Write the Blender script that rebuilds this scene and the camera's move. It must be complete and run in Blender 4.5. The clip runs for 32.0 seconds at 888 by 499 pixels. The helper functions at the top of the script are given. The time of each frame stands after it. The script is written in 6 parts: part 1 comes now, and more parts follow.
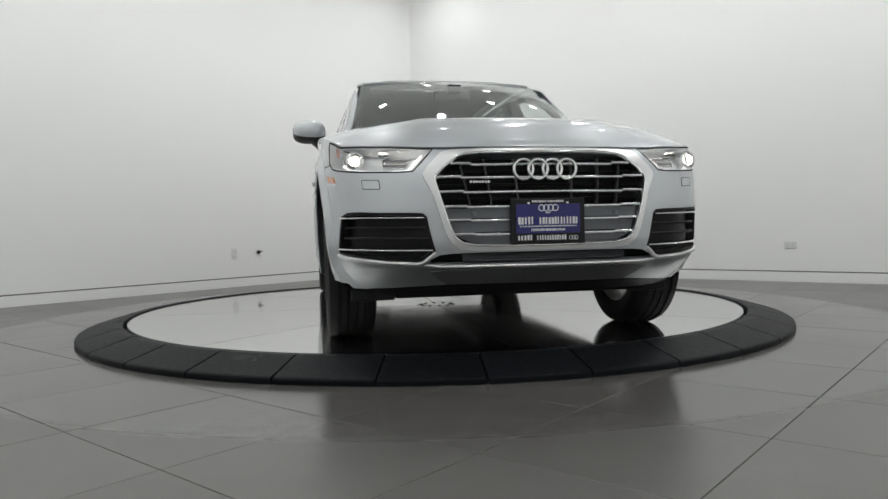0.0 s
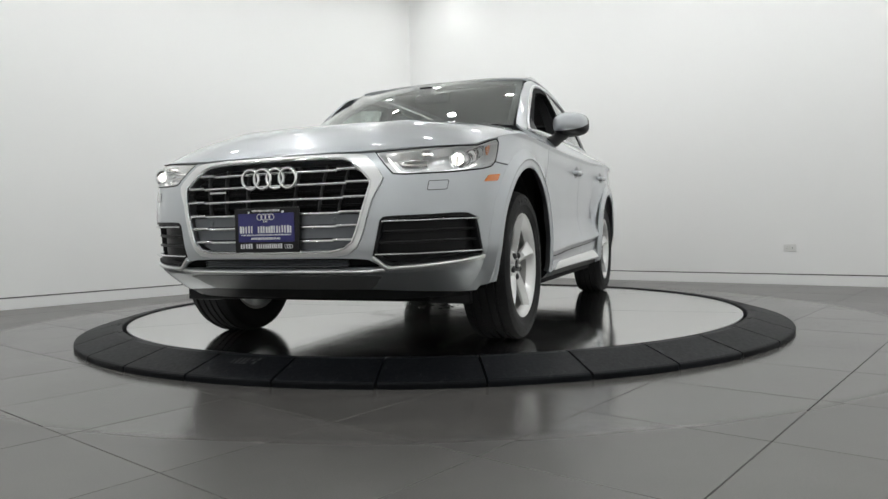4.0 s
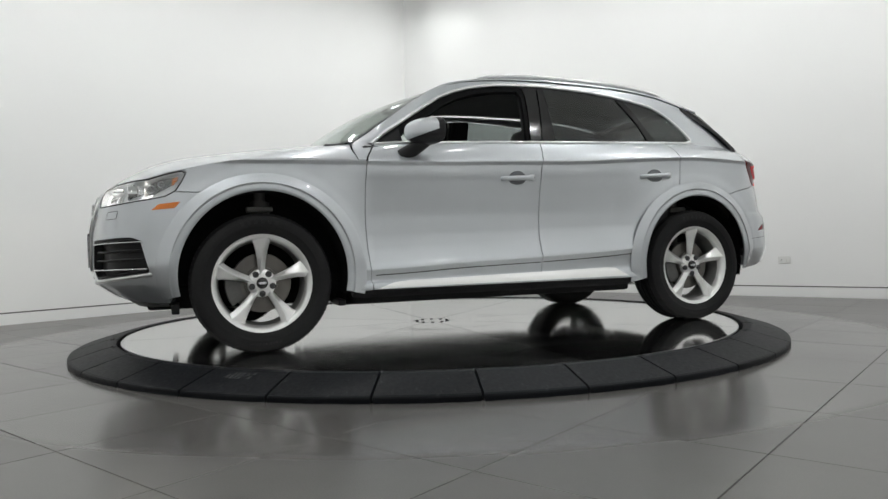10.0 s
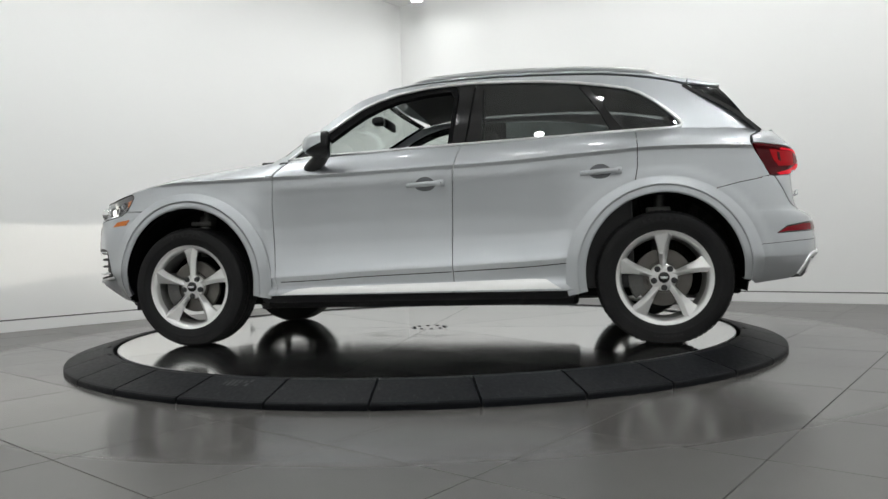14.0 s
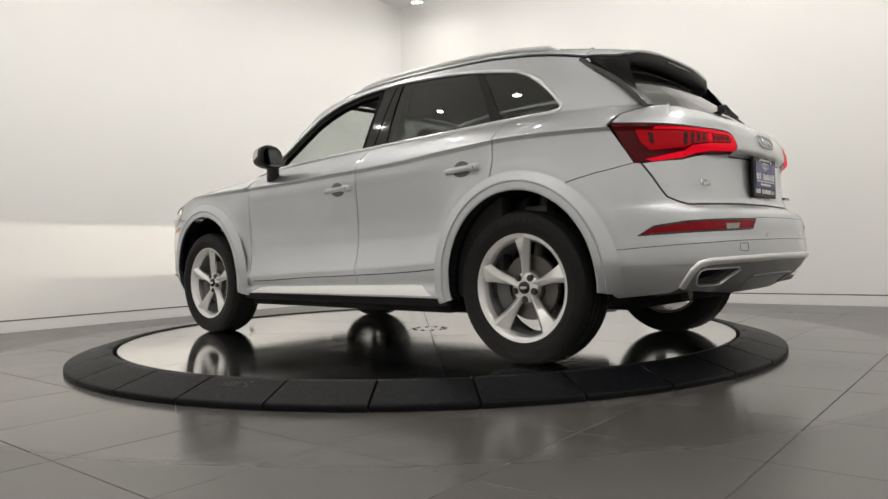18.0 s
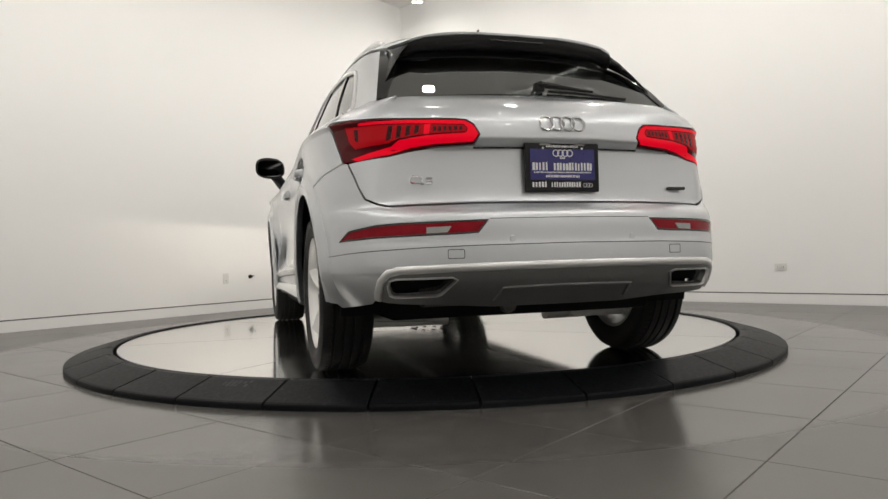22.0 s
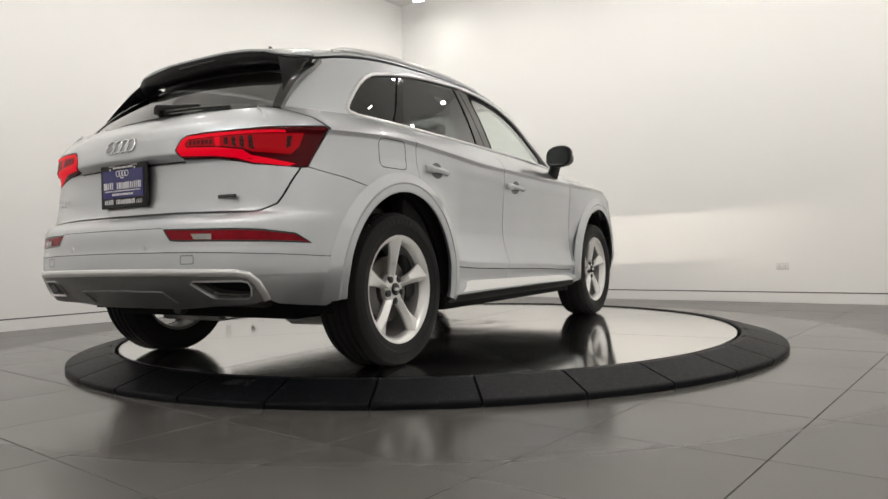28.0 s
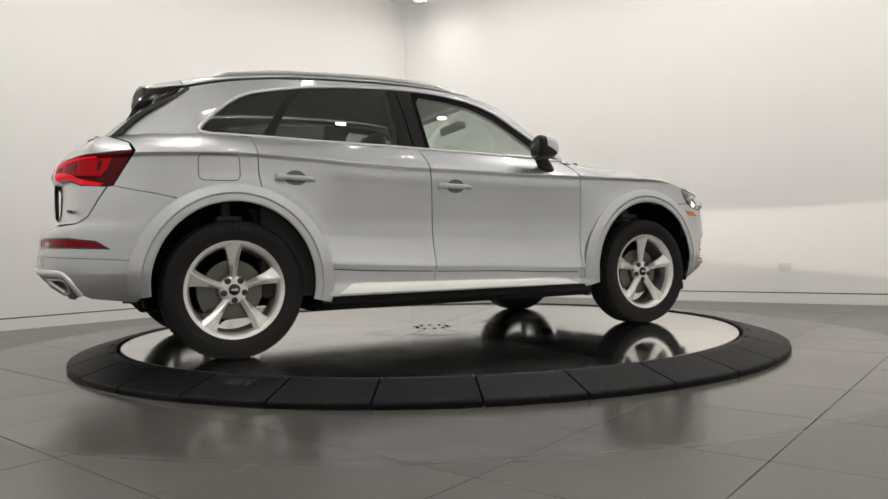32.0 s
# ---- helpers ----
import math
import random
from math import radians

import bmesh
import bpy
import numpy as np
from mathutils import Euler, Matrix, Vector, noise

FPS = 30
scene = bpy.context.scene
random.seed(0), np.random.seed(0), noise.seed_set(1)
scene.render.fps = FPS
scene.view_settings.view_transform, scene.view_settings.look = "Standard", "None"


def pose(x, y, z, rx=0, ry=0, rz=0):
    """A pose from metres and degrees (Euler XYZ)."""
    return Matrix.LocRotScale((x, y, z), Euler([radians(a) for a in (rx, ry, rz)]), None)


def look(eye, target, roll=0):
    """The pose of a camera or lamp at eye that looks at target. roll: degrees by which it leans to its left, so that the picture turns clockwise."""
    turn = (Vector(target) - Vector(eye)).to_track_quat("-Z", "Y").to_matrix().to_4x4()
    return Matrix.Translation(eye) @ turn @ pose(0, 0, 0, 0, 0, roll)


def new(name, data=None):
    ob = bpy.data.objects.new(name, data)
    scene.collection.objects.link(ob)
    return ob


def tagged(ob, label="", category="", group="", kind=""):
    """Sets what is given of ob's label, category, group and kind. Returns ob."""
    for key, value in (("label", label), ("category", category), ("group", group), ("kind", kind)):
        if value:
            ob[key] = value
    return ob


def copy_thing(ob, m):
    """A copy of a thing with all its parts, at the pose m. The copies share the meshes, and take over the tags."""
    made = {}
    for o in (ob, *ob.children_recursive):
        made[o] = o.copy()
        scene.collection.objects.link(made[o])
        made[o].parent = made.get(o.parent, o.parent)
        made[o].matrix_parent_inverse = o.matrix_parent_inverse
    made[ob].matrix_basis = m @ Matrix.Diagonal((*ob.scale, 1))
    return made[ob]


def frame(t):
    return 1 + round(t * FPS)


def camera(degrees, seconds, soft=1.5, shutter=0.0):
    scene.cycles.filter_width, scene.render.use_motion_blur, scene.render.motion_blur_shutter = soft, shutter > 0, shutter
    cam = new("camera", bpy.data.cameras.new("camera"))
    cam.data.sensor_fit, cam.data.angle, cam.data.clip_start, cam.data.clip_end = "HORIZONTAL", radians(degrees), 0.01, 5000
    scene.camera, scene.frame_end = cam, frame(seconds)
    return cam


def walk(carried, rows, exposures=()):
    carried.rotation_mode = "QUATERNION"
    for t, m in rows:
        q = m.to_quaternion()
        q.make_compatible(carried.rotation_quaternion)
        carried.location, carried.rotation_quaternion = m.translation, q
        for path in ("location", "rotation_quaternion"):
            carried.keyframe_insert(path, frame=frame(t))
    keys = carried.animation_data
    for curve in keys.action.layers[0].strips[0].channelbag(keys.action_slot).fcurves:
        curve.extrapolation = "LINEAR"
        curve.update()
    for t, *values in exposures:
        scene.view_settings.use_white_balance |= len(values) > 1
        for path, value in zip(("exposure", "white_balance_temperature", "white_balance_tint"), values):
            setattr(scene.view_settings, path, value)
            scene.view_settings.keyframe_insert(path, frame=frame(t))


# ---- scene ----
# ---------------------------------------------------------------- camera
EYE = (0.0, -5.079, 0.616)
cam = camera(64.4, 32.0, soft=1.5)


def aim(yaw, tilt, roll):
    """A camera pose at the fixed stand: degrees of turn to the left, tilt up and lean."""
    y, p = radians(yaw), radians(tilt)
    d = Vector((-math.sin(y) * math.cos(p), math.cos(y) * math.cos(p), math.sin(p)))
    return look(EYE, Vector(EYE) + d, roll)


walk(cam, [
    (0, aim(-0.70, -1.63, -1.27)), (1, aim(-0.69, -1.65, -1.26)), (2, aim(-0.70, -1.64, -1.26)), (3, aim(-0.71, -1.50, -1.24)),
    (3.5, aim(-0.72, -1.45, -1.24)), (5.5, aim(-0.81, -1.16, -1.34)), (6, aim(-0.88, -1.03, -1.37)), (7, aim(-0.97, -0.79, -1.43)),
    (8, aim(-1.02, -0.65, -1.47)), (9, aim(-1.08, -0.52, -1.48)), (10, aim(-1.13, -0.32, -1.48)), (11, aim(-1.20, -0.12, -1.51)),
    (12, aim(-1.25, 0.06, -1.53)), (13, aim(-1.31, 0.18, -1.57)), (14, aim(-1.35, 0.20, -1.61)), (14.5, aim(-1.37, 0.21, -1.60)),
    (16.5, aim(-1.35, 0.31, -1.51)), (17, aim(-1.35, 0.31, -1.50)), (18, aim(-1.36, 0.31, -1.50)), (19, aim(-1.39, 0.32, -1.54)),
    (20, aim(-1.40, 0.29, -1.56)), (21, aim(-1.39, 0.25, -1.55)), (22, aim(-1.38, 0.27, -1.52)), (23, aim(-1.38, 0.26, -1.53)),
    (24, aim(-1.38, 0.27, -1.56)), (25, aim(-1.37, 0.28, -1.56)), (25.5, aim(-1.35, 0.28, -1.55)), (27.5, aim(-1.27, 0.20, -1.51)),
    (28, aim(-1.26, 0.18, -1.51)), (29, aim(-1.23, 0.12, -1.49)), (30, aim(-1.18, 0.05, -1.45)), (31, aim(-1.14, 0.03, -1.43)),
    (32, aim(-1.13, 0.17, -1.41)),
], exposures=[(0, -0.12, 6500, 10), (1.2, 0.0, 6500, 10), (14.5, 0.0, 6500, 10), (16.5, 0.0, 7000, 14), (20, 0.0, 7110, 14), (25, 0.02, 7130, 14), (29, 0.0, 7090, 14), (32, -0.07, 7090, 14)])

# ---------------------------------------------------------------- world and light
world = bpy.data.worlds.new("world")
scene.world = world
world.use_nodes = True
world.node_tree.nodes["Background"].inputs[0].default_value = (0.5, 0.5, 0.5, 1)
world.node_tree.nodes["Background"].inputs[1].default_value = 0.02

GRID_A = radians(49.5)                       # the tiles and walls are turned by this against the camera
U = Vector((math.cos(GRID_A), math.sin(GRID_A), 0))
V = Vector((math.sin(GRID_A), -math.cos(GRID_A), 0))
ROOM = pose(0, 0, 0, 0, 0, 49.5)             # room space: x along U, y along -V
X0, X1, Y0, Y1, CEIL = -6.6, 3.97, -6.2, 3.80, 4.30
DISC_Z = 0.078

# ---------------------------------------------------------------- materials
def material(name):
    m = bpy.data.materials.new(name)
    m.use_nodes = True
    nt = m.node_tree
    return m, nt, nt.nodes["Principled BSDF"]


def node(nt, kind, **values):
    n = nt.nodes.new(kind)
    for k, v in values.items():
        if k in n.inputs:
            n.inputs[k].default_value = v
    return n


def noise_tex(nt, scale, detail=4.0, rough=0.55, stretch=(1, 1, 1), coords="Object"):
    tc = nt.nodes.new("ShaderNodeTexCoord")
    mp = nt.nodes.new("ShaderNodeMapping")
    mp.inputs["Scale"].default_value = stretch
    nt.links.new(tc.outputs[coords], mp.inputs["Vector"])
    n = node(nt, "ShaderNodeTexNoise", Scale=scale, Detail=detail, Roughness=rough)
    nt.links.new(mp.outputs[0], n.inputs["Vector"])
    return n


def ramp(nt, src, stops):
    r = nt.nodes.new("ShaderNodeValToRGB")
    e = r.color_ramp.elements
    while len(e) < len(stops):
        e.new(0.5)
    for el, (p, c) in zip(e, stops):
        el.position = p
        el.color = (c, c, c, 1) if isinstance(c, (int, float)) else (*c, 1)
    nt.links.new(src, r.inputs[0])
    return r


def mix_col(nt, fac, a, b, mode="MIX"):
    m = nt.nodes.new("ShaderNodeMix")
    m.data_type, m.blend_type = "RGBA", mode
    for sock, v in ((m.inputs[0], fac), (m.inputs[6], a), (m.inputs[7], b)):
        if hasattr(v, "is_output"):
            nt.links.new(v, sock)
        else:
            sock.default_value = v if isinstance(v, (int, float)) else (*v[:3], 1)
    return m.outputs[2]


def bump(nt, bsdf, src, strength, dist=0.002):
    b = node(nt, "ShaderNodeBump", Strength=strength, Distance=dist)
    nt.links.new(src, b.inputs["Height"])
    nt.links.new(b.outputs[0], bsdf.inputs["Normal"])


def surface(name, col, rough=0.5, metal=0.0, spec=0.5, var=0.12, scale=6.0, fine=80.0, bumps=0.0, rough_var=0.08,
            coat=0.0, coat_rough=0.03, island=0.0, bump_scale=None, dist=0.002):
    """A plain procedural surface: base colour with two scales of variation, roughness variation and fine relief."""
    m, nt, b = material(name)
    b.inputs["Metallic"].default_value = metal
    b.inputs["Specular IOR Level"].default_value = spec
    b.inputs["Coat Weight"].default_value = coat
    b.inputs["Coat Roughness"].default_value = coat_rough
    big, small = noise_tex(nt, scale), noise_tex(nt, fine, 2.0)
    lo, hi = [c * (1 - var) for c in col], [min(1, c * (1 + var)) for c in col]
    base = mix_col(nt, big.outputs["Fac"], lo, hi)
    if island:
        info = nt.nodes.new("ShaderNodeObjectInfo")
        r = ramp(nt, info.outputs["Random"], ((0, 1 - island), (1, 1 + island)))
        base = mix_col(nt, 1.0, base, r.outputs[0], "MULTIPLY")
    nt.links.new(base, b.inputs["Base Color"])
    rr = ramp(nt, small.outputs["Fac"], ((0.3, max(0.0, rough - rough_var)), (0.7, min(1, rough + rough_var))))
    nt.links.new(rr.outputs[0], b.inputs["Roughness"])
    if bumps:
        src = small if bump_scale is None else noise_tex(nt, bump_scale, 3.0)
        bump(nt, b, src.outputs["Fac"], bumps, dist)
    return m


def glow(name, col, strength, base=(0.8, 0.8, 0.8)):
    m, nt, b = material(name)
    b.inputs["Specular IOR Level"].default_value = 0.15
    b.inputs["Base Color"].default_value = (*base, 1)
    b.inputs["Emission Color"].default_value = (*col, 1)
    b.inputs["Emission Strength"].default_value = strength
    return m


MAT_WALL = surface("wall_paint", (0.87, 0.87, 0.86), 0.55, var=0.012, scale=1.3, fine=260, bumps=0.04, rough_var=0.04)
MAT_CEIL = surface("ceiling_paint", (0.80, 0.80, 0.79), 0.8, var=0.02, scale=2, fine=200, bumps=0.03)
MAT_BASE = surface("baseboard_paint", (0.86, 0.86, 0.85), 0.4, var=0.015, scale=2, fine=120)
MAT_REVEAL = surface("shadow_gap", (0.10, 0.10, 0.10), 0.8, var=0.1)
MAT_TRIM = surface("light_trim_white", (0.8, 0.8, 0.79), 0.4, var=0.02)
MAT_LAMP = glow("spot_lens", (0.98, 1.0, 0.992), 396.0)
MAT_LAMP_MID = glow("spot_lens_corner", (0.98, 1.0, 0.992), 95.0)
MAT_LAMP_DIM = glow("spot_lens_dimmed", (0.98, 1.0, 0.992), 40.0)
MAT_PLASTIC_W = surface("white_plastic", (0.74, 0.74, 0.72), 0.35, var=0.02)
MAT_BLACK = surface("black_plastic", (0.016, 0.016, 0.017), 0.42, spec=0.22, var=0.2, bumps=0.05, fine=300)


def rubber_material():
    """Black rubber panels with faint tone from panel to panel and a few pale scuffs."""
    m, nt, b = material("rubber_ramp")
    big, scuff, grain = noise_tex(nt, 4.0, 4), noise_tex(nt, 9.0, 9, 0.72, (1, 2.2, 1)), noise_tex(nt, 60.0, 2)
    info = nt.nodes.new("ShaderNodeObjectInfo")
    tone = ramp(nt, info.outputs["Random"], ((0, 0.82), (1, 1.15)))
    c = mix_col(nt, big.outputs["Fac"], (0.0055, 0.0062, 0.0078), (0.0085, 0.0095, 0.0115))
    c = mix_col(nt, 1.0, c, tone.outputs[0], "MULTIPLY")
    sc = ramp(nt, scuff.outputs["Fac"], ((0.57, 0.0), (0.68, 0.6)))
    nt.links.new(mix_col(nt, sc.outputs[0], c, (0.05, 0.052, 0.055)), b.inputs["Base Color"])
    r = ramp(nt, grain.outputs["Fac"], ((0.3, 0.42), (0.7, 0.52)))
    nt.links.new(r.outputs[0], b.inputs["Roughness"])
    b.inputs["Specular IOR Level"].default_value = 0.10
    bump(nt, b, grain.outputs["Fac"], 0.02, 0.001)
    return m


MAT_RUBBER = rubber_material()
MAT_MARK = surface("worn_rubber_mark", (0.035, 0.036, 0.038), 0.6, spec=0.2, var=0.4, scale=30)
MAT_PIT = surface("dark_pit", (0.007, 0.007, 0.0075), 0.8, spec=0.15, var=0.2)
MAT_STEEL = surface("bolt_steel", (0.72, 0.72, 0.72), 0.35, metal=1.0, var=0.2)


def floor_material():
    """Large grey porcelain tiles, satin, with cloudy tone and fine speckle."""
    m, nt, b = material("porcelain_tile")
    big, mid, small = noise_tex(nt, 0.9, 5), noise_tex(nt, 7.0, 5), noise_tex(nt, 240.0, 2)
    info = nt.nodes.new("ShaderNodeObjectInfo")
    tone = ramp(nt, info.outputs["Random"], ((0, 0.94), (1, 1.06)))
    c = mix_col(nt, mid.outputs["Fac"], (0.098, 0.094, 0.090), (0.128, 0.123, 0.117))
    c = mix_col(nt, 1.0, c, tone.outputs[0], "MULTIPLY")
    sp = ramp(nt, small.outputs["Fac"], ((0.40, 0.88), (0.62, 1.08)))
    c = mix_col(nt, 1.0, c, sp.outputs[0], "MULTIPLY")
    nt.links.new(c, b.inputs["Base Color"])
    # a round patch about the turntable is polished; the tiles outside it are dull
    geo = nt.nodes.new("ShaderNodeNewGeometry")
    flat = node(nt, "ShaderNodeVectorMath")
    flat.operation = "MULTIPLY"
    flat.inputs[1].default_value = (1, 1, 0)
    nt.links.new(geo.outputs["Position"], flat.inputs[0])
    dist = node(nt, "ShaderNodeVectorMath")
    dist.operation = "LENGTH"
    nt.links.new(flat.outputs[0], dist.inputs[0])
    wob = node(nt, "ShaderNodeMath")
    wob.operation = "MULTIPLY_ADD"
    wob.inputs[1].default_value = 0.03
    nt.links.new(big.outputs["Fac"], wob.inputs[0])
    nt.links.new(dist.outputs["Value"], wob.inputs[2])
    edge = node(nt, "ShaderNodeMapRange")
    edge.inputs["From Min"].default_value, edge.inputs["From Max"].default_value = 2.99, 3.07
    nt.links.new(wob.outputs[0], edge.inputs["Value"])
    inn = ramp(nt, big.outputs["Fac"], ((0.3, 0.15), (0.7, 0.20)))
    outn = ramp(nt, big.outputs["Fac"], ((0.3, 0.29), (0.7, 0.33)))
    nt.links.new(mix_col(nt, edge.outputs[0], inn.outputs[0], outn.outputs[0]), b.inputs["Roughness"])
    b.inputs["Specular IOR Level"].default_value = 0.56
    bump(nt, b, small.outputs["Fac"], 0.02, 0.001)
    return m


def disc_material():
    """Polished metal plate with scuffs and a slightly different sheen from plate to plate."""
    m, nt, b = material("polished_disc_plate")
    scuff, dirt = noise_tex(nt, 3.0, 8, 0.7), noise_tex(nt, 38.0, 6, 0.7)
    info = nt.nodes.new("ShaderNodeObjectInfo")
    tone = ramp(nt, info.outputs["Random"], ((0, 0.92), (1, 1.0)))
    c = mix_col(nt, scuff.outputs["Fac"], (0.78, 0.78, 0.765), (0.90, 0.90, 0.885))
    c = mix_col(nt, 1.0, c, tone.outputs[0], "MULTIPLY")
    sp = ramp(nt, dirt.outputs["Fac"], ((0.28, 0.62), (0.38, 1.0)))
    c = mix_col(nt, 1.0, c, sp.outputs[0], "MULTIPLY")
    nt.links.new(c, b.inputs["Base Color"])
    b.inputs["Metallic"].default_value = 1.0
    r = ramp(nt, scuff.outputs["Fac"], ((0.35, 0.070), (0.58, 0.095), (0.68, 0.15)))
    nt.links.new(r.outputs[0], b.inputs["Roughness"])
    film = ramp(nt, scuff.outputs["Fac"], ((0.45, 1.0), (0.75, 0.988)))
    nt.links.new(film.outputs[0], b.inputs["Metallic"])
    # brushed along one edge of each plate
    vt = nt.nodes.new("ShaderNodeVectorTransform")
    vt.vector_type, vt.convert_from, vt.convert_to = "VECTOR", "OBJECT", "WORLD"
    vt.inputs[0].default_value = (math.cos(radians(22.5)), math.sin(radians(22.5)), 0)
    nt.links.new(vt.outputs[0], b.inputs["Tangent"])
    b.inputs["Anisotropic"].default_value = 0.8
    return m


MAT_TILE = floor_material()
MAT_GROUT = surface("grout", (0.030, 0.029, 0.028), 0.85, var=0.2, scale=20)
MAT_DISC = disc_material()


# ---------------------------------------------------------------- mesh helpers
def mesh_of(name, bm, mat, smooth=False, angle=40):
    me = bpy.data.meshes.new(name)
    bm.normal_update()
    if smooth:
        for f in bm.faces:
            f.smooth = True
        for e in bm.edges:
            if len(e.link_faces) == 2 and e.calc_face_angle(0) > radians(angle):
                e.smooth = False
    bm.to_mesh(me)
    bm.free()
    for mm in (mat if isinstance(mat, (list, tuple)) else [mat]):
        me.materials.append(mm)
    return me


def part(name, bm, mat, parent=None, label="", smooth=False, angle=40, at=None):
    ob = new(name, mesh_of(name, bm, mat, smooth, angle))
    if parent is not None:
        ob.parent = parent
    if at is not None:
        ob.matrix_basis = at
    if label:
        tagged(ob, label)
    return ob


def share(name, me, parent, at):
    ob = new(name, me)
    ob.parent = parent
    ob.matrix_basis = at
    return ob


def box(bm, x0, x1, y0, y1, z0, z1, bevel=0.0, seg=2):
    r = bmesh.ops.create_cube(bm, size=1, matrix=Matrix.LocRotScale(
        ((x0 + x1) / 2, (y0 + y1) / 2, (z0 + z1) / 2), None, (x1 - x0, y1 - y0, z1 - z0)))
    if bevel:
        es = {e for v in r["verts"] for e in v.link_edges}
        bmesh.ops.bevel(bm, geom=list(es), offset=bevel, segments=seg, affect="EDGES", profile=0.5)
    return r["verts"]


def lathe(bm, prof, n=48, axis="z", a0=0.0, a1=2 * math.pi):
    """Turn a profile of (radius, height) points about z (or y)."""
    full = abs(a1 - a0 - 2 * math.pi) < 1e-6
    rings = []
    for i in range(n if full else n + 1):
        a = a0 + (a1 - a0) * i / n
        c, s = math.cos(a), math.sin(a)
        rings.append([bm.verts.new((r * c, r * s, h) if axis == "z" else (r * c, h, r * s)) for r, h in prof])
    m = len(rings)
    for i in range(m if full else m - 1):
        A, B = rings[i], rings[(i + 1) % m]
        for j in range(len(prof) - 1):
            if prof[j][0] < 1e-7 and prof[j + 1][0] < 1e-7:
                continue
            f = [A[j], B[j], B[j + 1], A[j + 1]] if axis == "z" else [A[j + 1], B[j + 1], B[j], A[j]]
            bm.faces.new(f)
    bmesh.ops.remove_doubles(bm, verts=bm.verts[:], dist=1e-5)
    return bm


def tube(bm, pts, r, n=8, closed=False, caps=True):
    """A round tube along points; r is a radius or a list of radii."""
    pts = [Vector(p) for p in pts]
    rs = r if isinstance(r, (list, tuple)) else [r] * len(pts)
    rings, up = [], None
    for i, p in enumerate(pts):
        a = pts[i - 1] if (i or closed) else p
        b = pts[(i + 1) % len(pts)] if (i < len(pts) - 1 or closed) else p
        t = (b - a).normalized()
        if up is None:
            up = t.orthogonal().normalized()
        up = (up - t * up.dot(t)).normalized()
        w = t.cross(up)
        rings.append([bm.verts.new(p + (up * math.cos(2 * math.pi * k / n) + w * math.sin(2 * math.pi * k / n)) * rs[i])
                      for k in range(n)])
    m = len(rings)
    for i in range(m if closed else m - 1):
        A, B = rings[i], rings[(i + 1) % m]
        for k in range(n):
            bm.faces.new((A[k], A[(k + 1) % n], B[(k + 1) % n], B[k]))
    if caps and not closed:
        bm.faces.new(rings[0][::-1])
        bm.faces.new(rings[-1])
    return bm


def room_box(name, x0, x1, y0, y1, z0, z1, mat, label, category, kind="structure", bevel=0.0):
    bm = bmesh.new()
    box(bm, x0, x1, y0, y1, z0, z1, bevel)
    ob = part(name, bm, mat)
    ob.matrix_basis = ROOM
    return tagged(ob, label, category, kind=kind)


# ---------------------------------------------------------------- the room
W = 0.15
room_box("wall_north", X0 - W, X1 + W, Y1, Y1 + W, 0, CEIL, MAT_WALL, "smooth matt white painted studio wall, spotless", "wall")
room_box("wall_east", X1, X1 + W, Y0 - W, Y1, 0, CEIL, MAT_WALL, "smooth matt white painted studio wall with an outlet", "wall")
room_box("wall_south", X0 - W, X1, Y0 - W, Y0, 0, CEIL, MAT_WALL, "plain white painted studio wall", "wall")
room_box("wall_west", X0 - W, X0, Y0, Y1, 0, CEIL, MAT_WALL, "plain white painted studio wall", "wall")
room_box("ceiling", X0 - W, X1 + W, Y0 - W, Y1 + W, CEIL, CEIL + 0.12, MAT_CEIL, "flat pale grey ceiling with hanging spotlights", "ceiling")
# flush baseboards under a dark reveal line
for nm, a in (("baseboard_north", (X0, X1 - 0.014, Y1 - 0.014, Y1 - 0.0005)), ("baseboard_east", (X1 - 0.014, X1 - 0.0005, Y0, Y1))):
    room_box(nm, *a, 0.0, 0.100, MAT_BASE, "low flat white baseboard along the wall", "baseboard", bevel=0.002)
for nm, a in (("reveal_trim_north", (X0, X1 - 0.006, Y1 - 0.006, Y1 - 0.0005)), ("reveal_trim_east", (X1 - 0.006, X1 - 0.0005, Y0, Y1))):
    room_box(nm, *a, 0.102, 0.113, MAT_REVEAL, "thin dark shadow gap above the baseboard", "trim")


LENS_Z = 4.0


